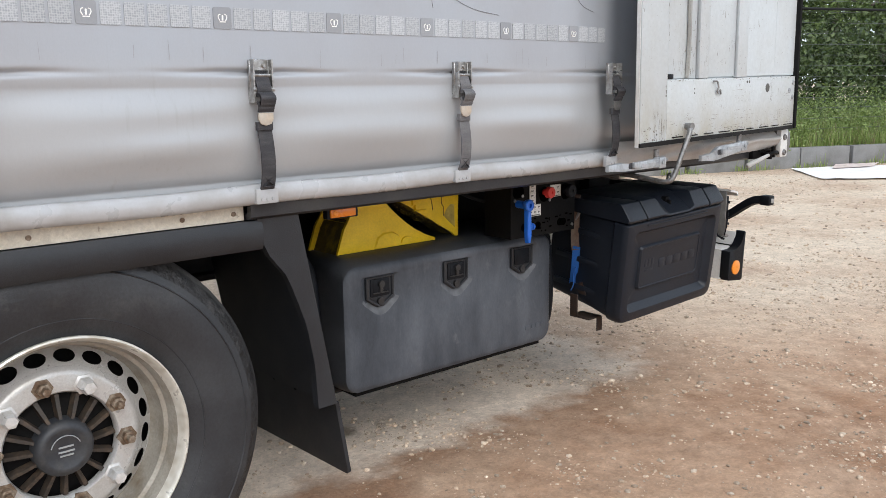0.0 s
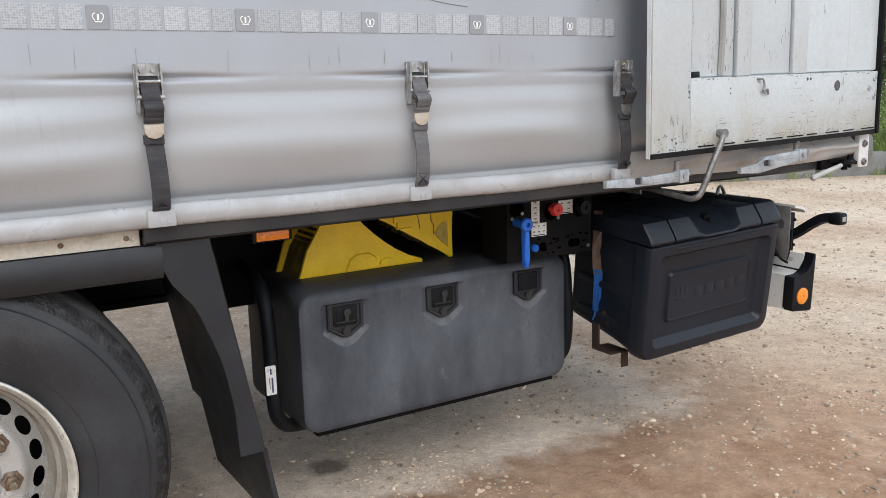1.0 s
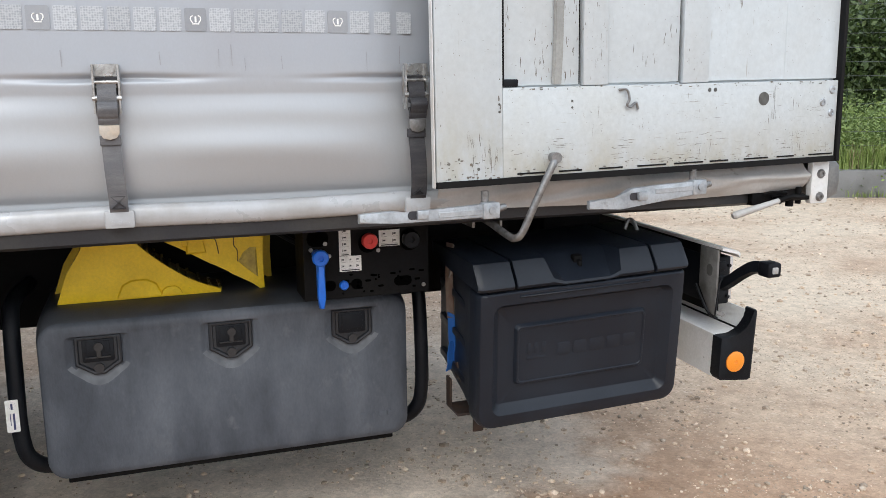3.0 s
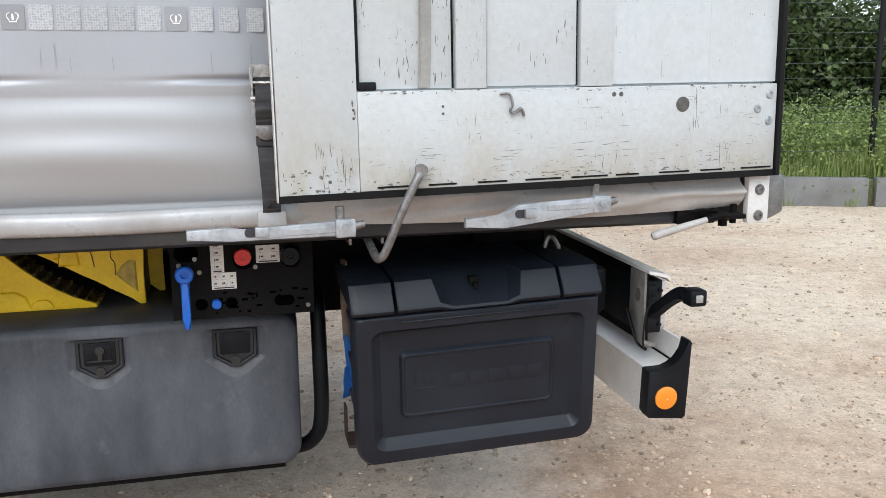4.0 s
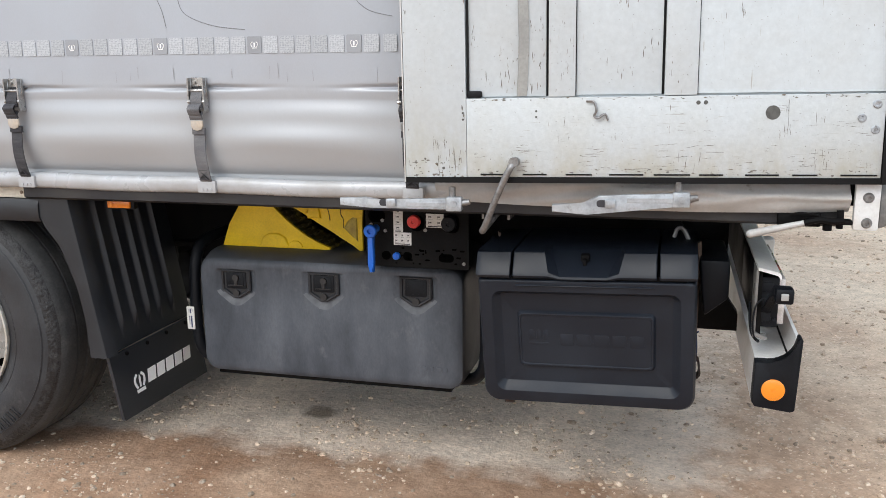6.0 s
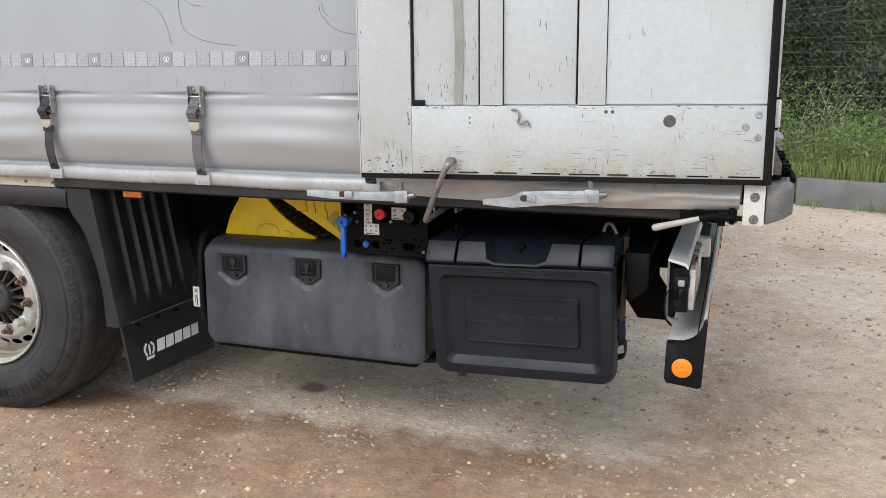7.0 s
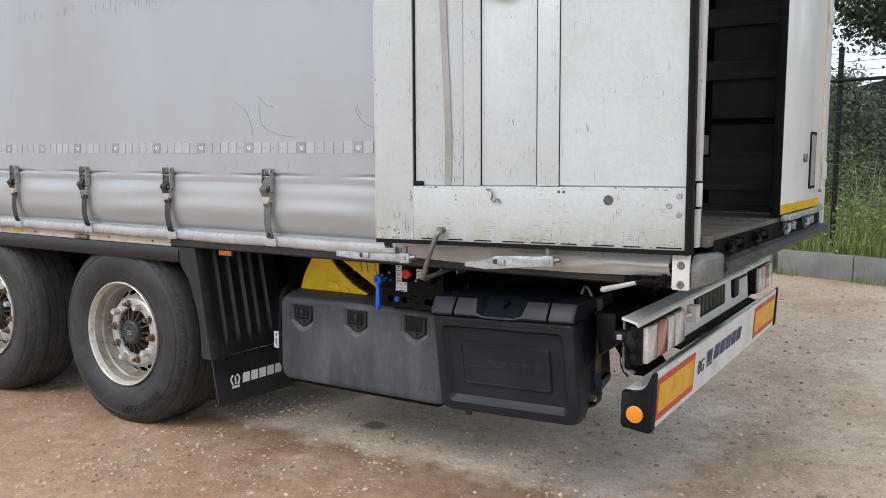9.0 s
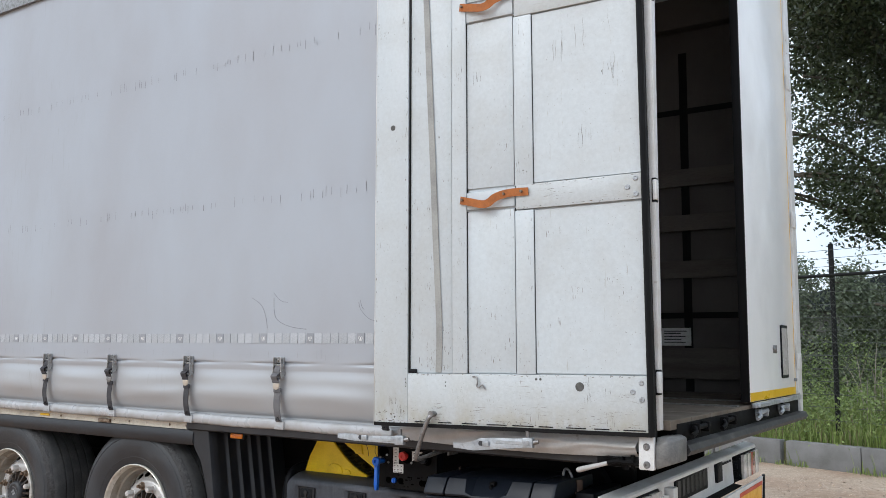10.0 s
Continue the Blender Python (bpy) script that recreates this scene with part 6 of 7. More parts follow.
for z in (1.098, 1.030):
    bm = B()
    lathe(bm, [(0.014, 0.0), (0.014, -0.002), (0.010, -0.008), (0.005, -0.008), (0.004, -0.004), (0, -0.004)], 16, c=(-0.013, -0.048, z))
    part("plate_bolt", bm, M["dull_steel"], cp)
bm = B()
loft(bm, [[(0.018, y0, z0), (0.07, y0 + 0.005, z0 + 0.02), (0.098, y0 + 0.05, z0 + 0.03), (0.098, y1, z0 + 0.03), (0.018, y1, z0)] for y0, y1, z0 in ((-0.035, 0.105, 1.012), (-0.04, 0.105, 1.05), (-0.036, 0.105, 1.10))] +
     [[(0.018, -0.02, 1.135), (0.055, -0.015, 1.135), (0.075, 0.05, 1.140), (0.075, 0.102, 1.140), (0.018, 0.102, 1.135)]], True, True)
bmesh.ops.bevel(bm, geom=list(bm.edges), offset=0.006, segments=2, affect="EDGES", profile=0.5)
part("corner_buffer", bm, surf("worn_grey_rubber", (0.12, 0.12, 0.118), 0.5, tint=(0.27, 0.265, 0.25), tint_scale=9, grain=0.1), trailer, "worn grey rubber corner buffer")
bm = B()
rod(bm, (-0.302, -0.038, 0.988), (-0.160, -0.060, 1.029), 0.0115, 14, 0.0075)
rod(bm, (-0.309, -0.037, 0.986), (-0.302, -0.038, 0.988), 0.008, 14, 0.0115)
lv = part("tension_lever", bm, surf("chipped_pale_lever", (0.47, 0.47, 0.465), 0.4, tint=(0.36, 0.35, 0.33), tint_scale=20, grain=0.06, wear=(0.20, 0.13, 0.08), wear_scale=50, wear_lo=0.64, wear_hi=0.70), trailer, "grey-white curtain tension lever")
bm = B()
box(bm, -0.16, -0.045, -0.045, -0.01, 1.022, 1.034, 0.002)
tube(bm, [(-0.168, -0.0595, 1.027), (-0.13, -0.062, 1.037), (-0.10, -0.055, 1.033), (-0.07, -0.045, 1.034)], 0.0085, 8)
rod(bm, (-0.105, -0.03, 1.004), (-0.105, -0.03, 1.03), 0.012, 10)
rod(bm, (-0.075, -0.03, 1.010), (-0.075, -0.03, 1.06), 0.009, 10)
tube(bm, [(-0.20, -0.03, 1.044), (-0.17, -0.04, 1.050), (-0.13, -0.045, 1.044), (-0.17, -0.03, 1.036)], 0.004, 6)
box(bm, -0.23, -0.12, -0.02, 0.03, 1.01, 1.05, 0.004)
part("tensioner", bm, M["black_steel"], lv, "greasy black tensioner")
# sill with rubber buffer and locks
bm = B()
box(bm, -0.02, 0.062, 0.10, 2.50, 1.05, 1.178, 0.004)
sill = part("rear_sill", bm, M["black_steel"], trailer, "scuffed black rear sill")
bm = B()
loft(bm, [[(0.060, y, 1.05), (0.096, y, 1.055), (0.110, y, 1.075), (0.100, y, 1.098), (0.060, y, 1.105)] for y in span(0.11, 2.52, 12)], True, True)
part("rubber_strip", bm, surf("scuffed_rubber", (0.028, 0.028, 0.028), 0.6, tint=(0.085, 0.085, 0.08), tint_scale=10, grain=0.1), sill, "scuffed grey rubber strip")
for y in (0.36, 0.80, 1.45, 1.98):
    bm = B()
    for dy in (-0.08, 0.06):
        box(bm, 0.058, 0.098, y + dy - 0.010, y + dy + 0.010, 1.128, 1.172, 0.006)
    rod(bm, (0.082, y - 0.12, 1.152), (0.082, y + 0.10, 1.156), 0.011, 12)
    tube(bm, [(0.090, y - 0.12, 1.152), (0.100, y - 0.14, 1.14), (0.100, y - 0.20, 1.13)], 0.010, 8)
    part("lock_keeper", bm, M["black_steel" if y < 1.2 else "zinc"], sill, "door lock keeper")

# closed rear door leaf
bm = B()
box(bm, 0.030, 0.070, 1.235, 2.475, 1.212, 3.90, 0.003)
rd = part("rear_door", bm, M["white_gloss"], trailer, "glossy white closed rear door leaf")
bm = B()
box(bm, 0.028, 0.0715, 1.224, 1.2345, 1.212, 3.90, 0.002)
part("edge_seal", bm, M["seal"], rd, "black rubber seal")
bm = B()
box(bm, 0.0695, 0.0715, 1.245, 2.372, 1.214, 1.258)
part("yellow_tape", bm, M["yellow_tape"], rd, "yellow marking tape", smooth=0)
bm = B()
box(bm, 0.0695, 0.0715, 2.366, 2.372, 1.262, 3.86)
part("yellow_tape", bm, M["yellow_tape"], rd, "", smooth=0)
bm = B()
box(bm, 0.068, 0.082, 2.40, 2.476, 1.22, 3.9, 0.003)
for z in (1.36, 2.25, 3.15):
    box(bm, 0.075, 0.092, 2.39, 2.482, z, z + 0.10, 0.005)
part("hinge_strip", bm, M["white_frame"], rd)
bm = B()
prism(bm, rr(1.985, 2.150, 1.318, 1.625, 0.010, 2), 0.069, 0.078, axis="x")
db = part("document_box", bm, M["black_plastic"], rd, "black-framed clear document box")
bm = B()
prism(bm, rr(2.000, 2.135, 1.335, 1.608, 0.006, 2), 0.077, 0.0795, axis="x")
part("window", bm, M["lens_clear"], db)
bm = B()
box(bm, 0.069, 0.085, 1.785, 1.815, 1.478, 1.492, 0.002)
box(bm, 0.069, 0.090, 1.796, 1.804, 1.46, 1.505, 0.002)
part("latch", bm, M["dull_steel"], rd)
part("latch", one(box, 0.069, 0.085, 2.33, 2.36, 1.29, 1.31, 0.002), M["dull_steel"], rd)
bm = B()
box(bm, 0.070, 0.095, 1.26, 2.40, 1.182, 1.208, 0.003)
for y in (1.45, 1.98):
    box(bm, 0.072, 0.11, y - 0.16, y + 0.10, 1.185, 1.205, 0.004)
part("lock_bar", bm, M["zinc"], rd, "galvanised door lock lever")

# ---- load space ----
for i in range(9):
    y = 0.03 + i * 0.273
    part("deck_board", one(box, -13.4, 0.058, y, y + 0.268, 1.158, 1.196 - 0.001 * (i % 2), 0.002, 1), M["deck_wood"], trailer, "worn dirty plywood deck board")
bm = B()
box(bm, -12, 0.04, 1.09, 1.14, 1.195, 1.201)
box(bm, -12, 0.04, 1.60, 1.65, 1.195, 1.201)
part("deck_rail", bm, M["dull_steel"], trailer, "steel strip let into the deck")
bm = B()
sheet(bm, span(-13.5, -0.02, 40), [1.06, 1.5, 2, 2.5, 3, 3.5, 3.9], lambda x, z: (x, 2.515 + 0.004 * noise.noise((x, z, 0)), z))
part("curtain", bm, M["inside_wall"], trailer, "inner face of the far curtain with its shade in the colour", smooth=180)
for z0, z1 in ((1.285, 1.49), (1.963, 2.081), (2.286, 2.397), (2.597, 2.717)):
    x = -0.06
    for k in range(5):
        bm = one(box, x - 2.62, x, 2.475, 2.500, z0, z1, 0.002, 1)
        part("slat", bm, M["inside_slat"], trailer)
        x -= 2.68
bm = B()
for x in (-0.625, -1.6, -3.2, -4.8):
    box(bm, x - 0.028, x + 0.028, 2.503, 2.509, 1.2, 3.55)
for z in (3.11, 1.69):
    box(bm, -12, -0.05, 2.504, 2.5085, z, z + 0.04)
part("inner_webbing", bm, M["seal"], trailer, "black reinforcing webbing", smooth=0)
bm = B()
box(bm, -0.80, -0.60, 2.4725, 2.4745, 1.505, 1.625)
nt = part("notice", bm, M["label"], trailer, "white printed notice inside the load space", smooth=0)
bm = B()
for z in (1.525, 1.545, 1.565, 1.585, 1.60):
    box(bm, -0.785, -0.63 - (z % 0.04) * 1.5, 2.4705, 2.473, z, z + 0.006)
part("notice_print", bm, M["ink"], nt, smooth=0)
# Added rail, unseen; hides the bright roof edge above the far curtain.
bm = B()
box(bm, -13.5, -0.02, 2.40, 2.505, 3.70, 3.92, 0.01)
part("inner_rail", bm, M["inside_wall"], trailer, "added dull rail hiding the bright roof edge")
bm = B()
box(bm, -13.5, -0.1, 0.0, 2.5, 3.93, 3.945)
part("roof", bm, M["roof_sheet"], trailer, "translucent white roof sheet")
bm = B()
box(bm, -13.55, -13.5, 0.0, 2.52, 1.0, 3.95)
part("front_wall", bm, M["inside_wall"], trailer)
bm = B()
prism(bm, [(-0.045, 3.86), (-0.045, 3.95), (-0.02, 3.995), (0.05, 3.995), (0.05, 3.86)], -13.5, -0.02, axis="x")
part("top_rail", bm, M["dull_steel"], trailer, "grey aluminium roof rail")
bm = B()
for x in (-2.6, -5.2, -7.8, -10.4):
    box(bm, x - 0.05, x + 0.05, 0.02, 0.07, 1.15, 3.9)
    box(bm, x - 0.05, x + 0.05, 2.44, 2.47, 1.15, 3.9)
part("stanchion", bm, M["black_steel"], trailer)

# ---- rear underrun bumper and lamps ----
TILT = radians(1.15)
bum = new("bumper")
bum.parent, bum.location, bum.rotation_euler = trailer, (-0.006, 0.087, 0.008), (TILT, 0, 0)
bum["label"] = "grey-white rear underrun bumper with marker plates"
PR = [(-0.246, 0.582), (-0.249, 0.445), (-0.140, 0.437), (-0.126, 0.652), (-0.136, 0.654), (-0.152, 0.588)]
bm = B()
loft(bm, [[(x, y, z) for x, z in PR] for y in (0.02, 2.26)], True, True)
part("beam", bm, M["bumper_white"], bum, smooth=25)
# Black line laid along the fold; stands for the shade in its crease.
bm = B()
tube(bm, [(-0.152, 0.03, 0.590), (-0.1525, 0.5, 0.590), (-0.152, 1.2, 0.590), (-0.152, 2.2, 0.590)], 0.0035, 6)
part("seam", bm, M["seal"], bum, "dark line painting the shaded fold of the beam")
CAP = [(-0.248, 0.580), (-0.251, 0.457), (-0.242, 0.443), (-0.142, 0.432), (-0.130, 0.438), (-0.121, 0.655), (-0.126, 0.662), (-0.132, 0.661)] + [(-0.212 + 0.076 * math.sin(radians(a)), 0.582 + 0.072 * (1 - math.cos(radians(a)))) for a in (84, 72, 60, 48, 36, 24, 12, 0)] + [(-0.240, 0.582)]
for y0, y1 in ((-0.022, 0.022), (2.258, 2.29)):
    bm = B()
    prism(bm, CAP, y0, y1, 0.003)
    ec = part("end_cap", bm, M["black_plastic"], bum, "black plastic end cap with round orange reflector")
    bm = B()
    yy = y0 - 0.0 if y0 < 1 else y1
    s = -1 if y0 < 1 else 1
    lathe(bm, [(0.033, 0.0), (0.033, 0.004 * s), (0.029, 0.006 * s), (0.006, 0.006 * s), (0.004, 0.004 * s), (0, 0.004 * s)], 28, c=(-0.194, yy, 0.500))
    part("reflector", bm, M["orange"], ec, "round orange reflector")


def face_x(z):
    return -0.140 + (z - 0.437) / 0.215 * 0.014


def plate(bm, y0, y1, z0, z1, off, mat=0):
    v = [bm.verts.new((face_x(z) + off, y, z)) for y, z in ((y0, z0), (y1, z0), (y1, z1), (y0, z1))]
    w = [bm.verts.new((face_x(z) + off - 0.002, y, z)) for y, z in ((y0, z0), (y1, z0), (y1, z1), (y0, z1))]
    bm.faces.new(v)
    for i in range(4):
        bm.faces.new((v[i], w[i], w[(i + 1) % 4], v[(i + 1) % 4]))


for y0, y1 in ((0.045, 0.545), (1.70, 2.235)):
    bm = B()
    plate(bm, y0, y1, 0.462, 0.630, 0.003)
    mp = part("marker_plate", bm, M["warn_red"], bum, "yellow and red rear marker plate", smooth=0)
    bm = B()
    plate(bm, y0 + 0.012, y1 - 0.022, 0.492, 0.606, 0.005)
    part("yellow_field", bm, M["warn_yellow"], mp, smooth=0)
bm = B()
for k in range(5):
    y0 = 0.87 + k * 0.108
    v = [bm.verts.new((face_x(z) + 0.003, y, z)) for y, z in ((y0, 0.525), (y0 + 0.086, 0.525), (y0 + 0.10, 0.590), (y0 + 0.014, 0.590))]
    bm.faces.new(v)
for k in range(3):
    y0 = 0.755 + k * 0.03
    v = [bm.verts.new((face_x(z) + 0.003, y, z)) for y, z in ((y0, 0.530), (y0 + 0.022, 0.530), (y0 + 0.026, 0.575), (y0 + 0.012, 0.598), (y0 - 0.004, 0.575))]
    bm.faces.new(v)
v = [bm.verts.new((face_x(z) + 0.003, y, z)) for y, z in ((0.752, 0.515), (0.845, 0.515), (0.845, 0.526), (0.752, 0.526))]
bm.faces.new(v)
part("bumper_print", bm, M["navy"], bum, "dark emblem and bars printed on the bumper", smooth=0)
cu = bpy.data.curves.new("letters", "FONT")
cu.body, cu.size, cu.extrude = "BG", 0.085, 0.0008
tmp = new("letters", cu)
me = bpy.data.meshes.new_from_object(tmp)
bpy.data.objects.remove(tmp)
bm = B()
bm.from_mesh(me)
for vtx in bm.verts:
    a, b = vtx.co.x, vtx.co.y
    vtx.co = (face_x(0.515 + b) + 0.003 + vtx.co.z, 0.605 + a * 0.95, 0.515 + b)
part("letters", bm, M["ink"], bum, "black letters BG", smooth=0)
for y in (0.55, 1.72):
    bm = B()
    prism(bm, [(-0.26, 0.50), (-0.26, 0.56), (-0.48, 0.90), (-0.60, 0.90), (-0.60, 0.80), (-0.40, 0.50)], y - 0.03, y + 0.03)
    part("bumper_arm", bm, M["black_steel"], bum)

M["bracket"] = surf("dirty_grey_bracket", (0.20, 0.20, 0.195), 0.5, tint=(0.12, 0.117, 0.11), tint_scale=14, grain=0.08)
car = new("lamp_carrier")
car.parent, car.location, car.rotation_euler = trailer, (0, 0.09, 0), (TILT * 0.6, 0, 0)
car["label"] = "grey-white sheet-metal carrier of the rear lamps"
bm = B()
TOP = [(-0.262, 0.873), (-0.205, 0.860), (-0.198, 0.852), (-0.198, 0.838), (-0.208, 0.850), (-0.262, 0.864)]
loft(bm, [[(x, y, z) for x, z in TOP] for y in (-0.02, 2.36)], True, True)
part("top_lip", bm, M["bumper_white"], car, smooth=25)
bm = B()
loft(bm, [[(x, y, z) for x, z in ((-0.244, 0.862), (-0.238, 0.862), (-0.228, 0.668), (-0.235, 0.668))] for y in (0.52, 1.94)], True, True)
part("back_plate", bm, M["bumper_white"], car, smooth=25)
# Lip coloured black; stands for the shade between lamps and bumper.
bm = B()
loft(bm, [[(x, y, z) for x, z in ((-0.242, 0.672), (-0.185, 0.660), (-0.185, 0.654), (-0.242, 0.664))] for y in (0.50, 1.94)], True, True)
part("lower_lip", bm, M["black_steel"], car, smooth=25)
bm = B()
prism(bm, [(0.0, 0.862), (0.088, 0.862), (0.088, 0.735), (0.030, 0.662), (0.004, 0.655), (0.0, 0.675)], -0.2645, -0.2575, 0.001, axis="x")
prism(bm, [(-0.262, 0.662), (-0.236, 0.648), (-0.222, 0.652), (-0.226, 0.660), (-0.240, 0.662), (-0.258, 0.672)], 0.002, 0.034, 0.001)
part("side_bracket", bm, M["bracket"], car, "grey side bracket with a wiring hole")
bm = B()
loft(bm, [[(x, y, z) for x, z in ((-0.254, 0.868), (-0.246, 0.866), (-0.242, 0.660), (-0.256, 0.660))] for y in (0.012, 2.33)], True, True)
part("carrier_back", bm, M["black_steel"], car)
bm = B()
loft(bm, [[(x, y, z) for x, z in ((-0.42, 0.86), (-0.33, 0.86), (-0.33, 0.74), (-0.40, 0.68))] for y in (0.10, 0.42)], True, True)
bmesh.ops.bevel(bm, geom=list(bm.edges), offset=0.01, segments=2, affect="EDGES", profile=0.5)
part("bracket_block", bm, M["black_plastic"], car)
bm = B()
prism(bm, rr(0.022, 0.050, 0.775, 0.812, 0.0135, 4), -0.2655, -0.2640, axis="x")
part("wiring_hole", bm, M["hole"], car, smooth=0)


def rear_lamp(y0, y1, mirror):
    bm = B()
    box(bm, -0.258, -0.196, y0, y1, 0.682, 0.835, 0.006)
    for z in (0.70, 0.745, 0.79):
        box(bm, -0.256, -0.215, y0 - 0.006, y0 + 0.004, z, z + 0.03, 0.002)
    for z in (0.707, 0.806):
        rod(bm, (-0.205, y0 - 0.008, z), (-0.205, y0 + 0.002, z), 0.006, 8)
    h = part("tail_lamp", bm, M["black_plastic"], car, "clear and red rear lamp cluster")
    seg = [(0.0, 0.24, "lens_clear"), (0.25, 0.52, "lens_red"), (0.53, 0.72, "lens_clear"), (0.73, 1.0, "lens_clear")]
    for a, b, m in seg:
        if mirror:
            a, b = 1 - b, 1 - a
        bm = B()
        box(bm, -0.198, -0.178, y0 + 0.012 + (y1 - y0 - 0.02) * a, y0 + 0.012 + (y1 - y0 - 0.02) * b, 0.690, 0.828, 0.003)
        part("lens", bm, M[m], h)


rear_lamp(0.024, 0.535, False)
rear_lamp(1.98, 2.36, True)
bm = B()
box(bm, -0.196, -0.150, 0.60, 0.66, 0.755, 0.83, 0.004)
rod(bm, (-0.18, 0.60, 0.79), (-0.18, 0.52, 0.80), 0.010, 10)
part("plate_light", bm, M["bumper_white"], car)
bm = B()
box(bm, -0.246, -0.225, 0.86, 1.40, 0.715, 0.845, 0.003)
pl = part("plate_holder", bm, M["black_plastic"], car, "black number plate holder")
bm = B()
for k in range(7):
    box(bm, -0.2255, -0.2235, 0.89 + k * 0.07, 0.93 + k * 0.07, 0.735, 0.815)
part("holder_bars", bm, M["rail_paint"], pl, smooth=0)
bm = B()
box(bm, -0.250, -0.215, 1.56, 1.66, 0.72, 0.85, 0.004)
part("socket_plate", bm, M["black_plastic"], car)
for k in range(8):
    cy, cz = 1.72 + (k % 4) * 0.05, 0.80 + (k // 4) * 0.035
    part("slot", one(box, -0.236, -0.226, cy, cy + 0.02, cz, cz + 0.012), M["ink"], car)
bm = B()
tube(bm, [(-0.228, 0.02, 0.745), (-0.226, -0.015, 0.765), (-0.222, -0.07, 0.805), (-0.216, -0.11, 0.828), (-0.208, -0.15, 0.834)], 0, flat=(0.034, 0.020, (0.35, 0.2, 1)))
sl = part("position_lamp", bm, M["black_plastic"], car, "black rubber arm with a small position lamp")
bm = B()
box(bm, -0.232, -0.184, -0.190, -0.140, 0.812, 0.856, 0.008)
part("lamp_head", bm, M["black_plastic"], sl)
bm = B()
box(bm, -0.218, -0.198, -0.194, -0.186, 0.824, 0.844, 0.003)
part("lens", bm, surf("dull_small_lens", (0.34, 0.34, 0.33), 0.2, coat=0.5, grain=0.08), sl)
bm = B()
tube(bm, [(-0.245, -0.004, 0.775), (-0.262, -0.012, 0.755), (-0.267, -0.012, 0.71), (-0.262, 0.0, 0.665), (-0.250, 0.02, 0.640)], 0.0028, 7)
tube(bm, [(-0.267, 0.10, 0.735), (-0.268, 0.06, 0.690), (-0.262, 0.03, 0.655), (-0.245, 0.01, 0.640)], 0.0045, 8)
part("cable", bm, M["black_plastic"], car)

# ---- kerb stones ----
kerb = thing("kerb", (0, 0, 0), "raised grey concrete kerb round the yard", "kerb", kind="structure")
bm = B()
box(bm, 0.004, 0.996, -0.0, 0.16, -0.15, KH, 0.008, 2)
ks0 = finish("kerb_stone", bm, M["kerb"], kerb, "", 40)
ks_mesh = ks0.data
bpy.data.objects.remove(ks0)
for i in range(len(KL) - 1):
    p, d, nrm = KL[i]
    q = KL[i + 1][0]
    d = (q - p).normalized()
    ob = new("kerb_stone", ks_mesh)
    ob.parent = kerb
    ob.matrix_basis = Matrix.Translation((p.x, p.y, 0)) @ Matrix.Rotation(math.atan2(d.y, d.x), 4, "Z")

# ---- fence behind the kerb ----
FO, FH = 0.42, 2.19
fence = thing("fence", (0, 0, 0), "black chain-link fence with strained wires above the kerb", "fence")


def fence_at(s):
    i = min(max(int(s), 0), len(KL) - 2)
    k = s - i
    (p, d, nrm), (q, _, n2) = KL[i], KL[i + 1]
    a, b = p + nrm * FO, q + n2 * FO
    return a + (b - a) * k


s_near = min(range(len(KL)), key=lambda i: (KL[i][0].x + 0.55) ** 2 + (KL[i][0].y - 8.6) ** 2)
S_LO, S_HI = s_near - 12, len(KL) - 2
posts = [fence_at(s - 0.18) for s in range(s_near - 9, S_HI, 3)]
posts = [p for p in posts if not (8.4 < p.x < 12.8 or -2.2 < p.x < 0.8)] + [Vector((5.93, 6.62)), Vector((-0.73, 9.17))]
for i, p in enumerate(posts):
    if any((p - q).length < 1.2 for q in posts[i + 1:]):
        continue
    bm = B()
    rod(bm, (p.x, p.y, 0.1), (p.x, p.y, KH + FH + 0.42), 0.034, 12)
    rod(bm, (p.x, p.y, KH + FH + 0.42), (p.x, p.y, KH + FH + 0.435), 0.038, 12, 0.01)
    for k in range(4):
        rod(bm, (p.x - 0.05, p.y - 0.02, KH + FH + 0.06 + 0.11 * k), (p.x + 0.0, p.y, KH + FH + 0.06 + 0.11 * k), 0.008, 6)
    part("post", bm, M["fence"], fence)
bm = B()
tube(bm, [(*fence_at(s), KH + FH) for s in range(S_LO, S_HI)], 0.022, 8, steps=2)
part("top_rail", bm, M["fence"], fence)
for h in [0.10 + 0.17 * k for k in range(13)] + [FH + 0.12, FH + 0.23, FH + 0.34]:
    bm = B()
    tube(bm, [(*fence_at(s), KH + h) for s in range(S_LO, S_HI)], 0.0032, 4, steps=1)
    part("strained_wire", bm, M["wire"], fence, smooth=0)
bm = B()
STEP = 0.075
n_w = int((S_HI - S_LO - 2) / STEP)
for i in range(n_w):
    s0 = S_LO + i * STEP
    for lean in (1, -1):
        a, b = s0, s0 + lean * FH * 0.95
        if not (S_LO < b < S_HI - 1):
            continue
        prev = None
        for k in range(4):
            p = fence_at(a + (b - a) * k / 3)
            q = Vector((p.x, p.y, KH + FH * k / 3))
            if prev is not None:
                t = Vector((0.0013, 0.0013, 0))
                u = Vector((0, 0, 0.0013))
                vs = [bm.verts.new(x) for x in (prev - t, prev + t, q + t, q - t)]
                bm.faces.new(vs)
            prev = q
tagged(part("chain_link", bm, M["wire"], fence, "diamond wire mesh", smooth=0), kind="stuff")
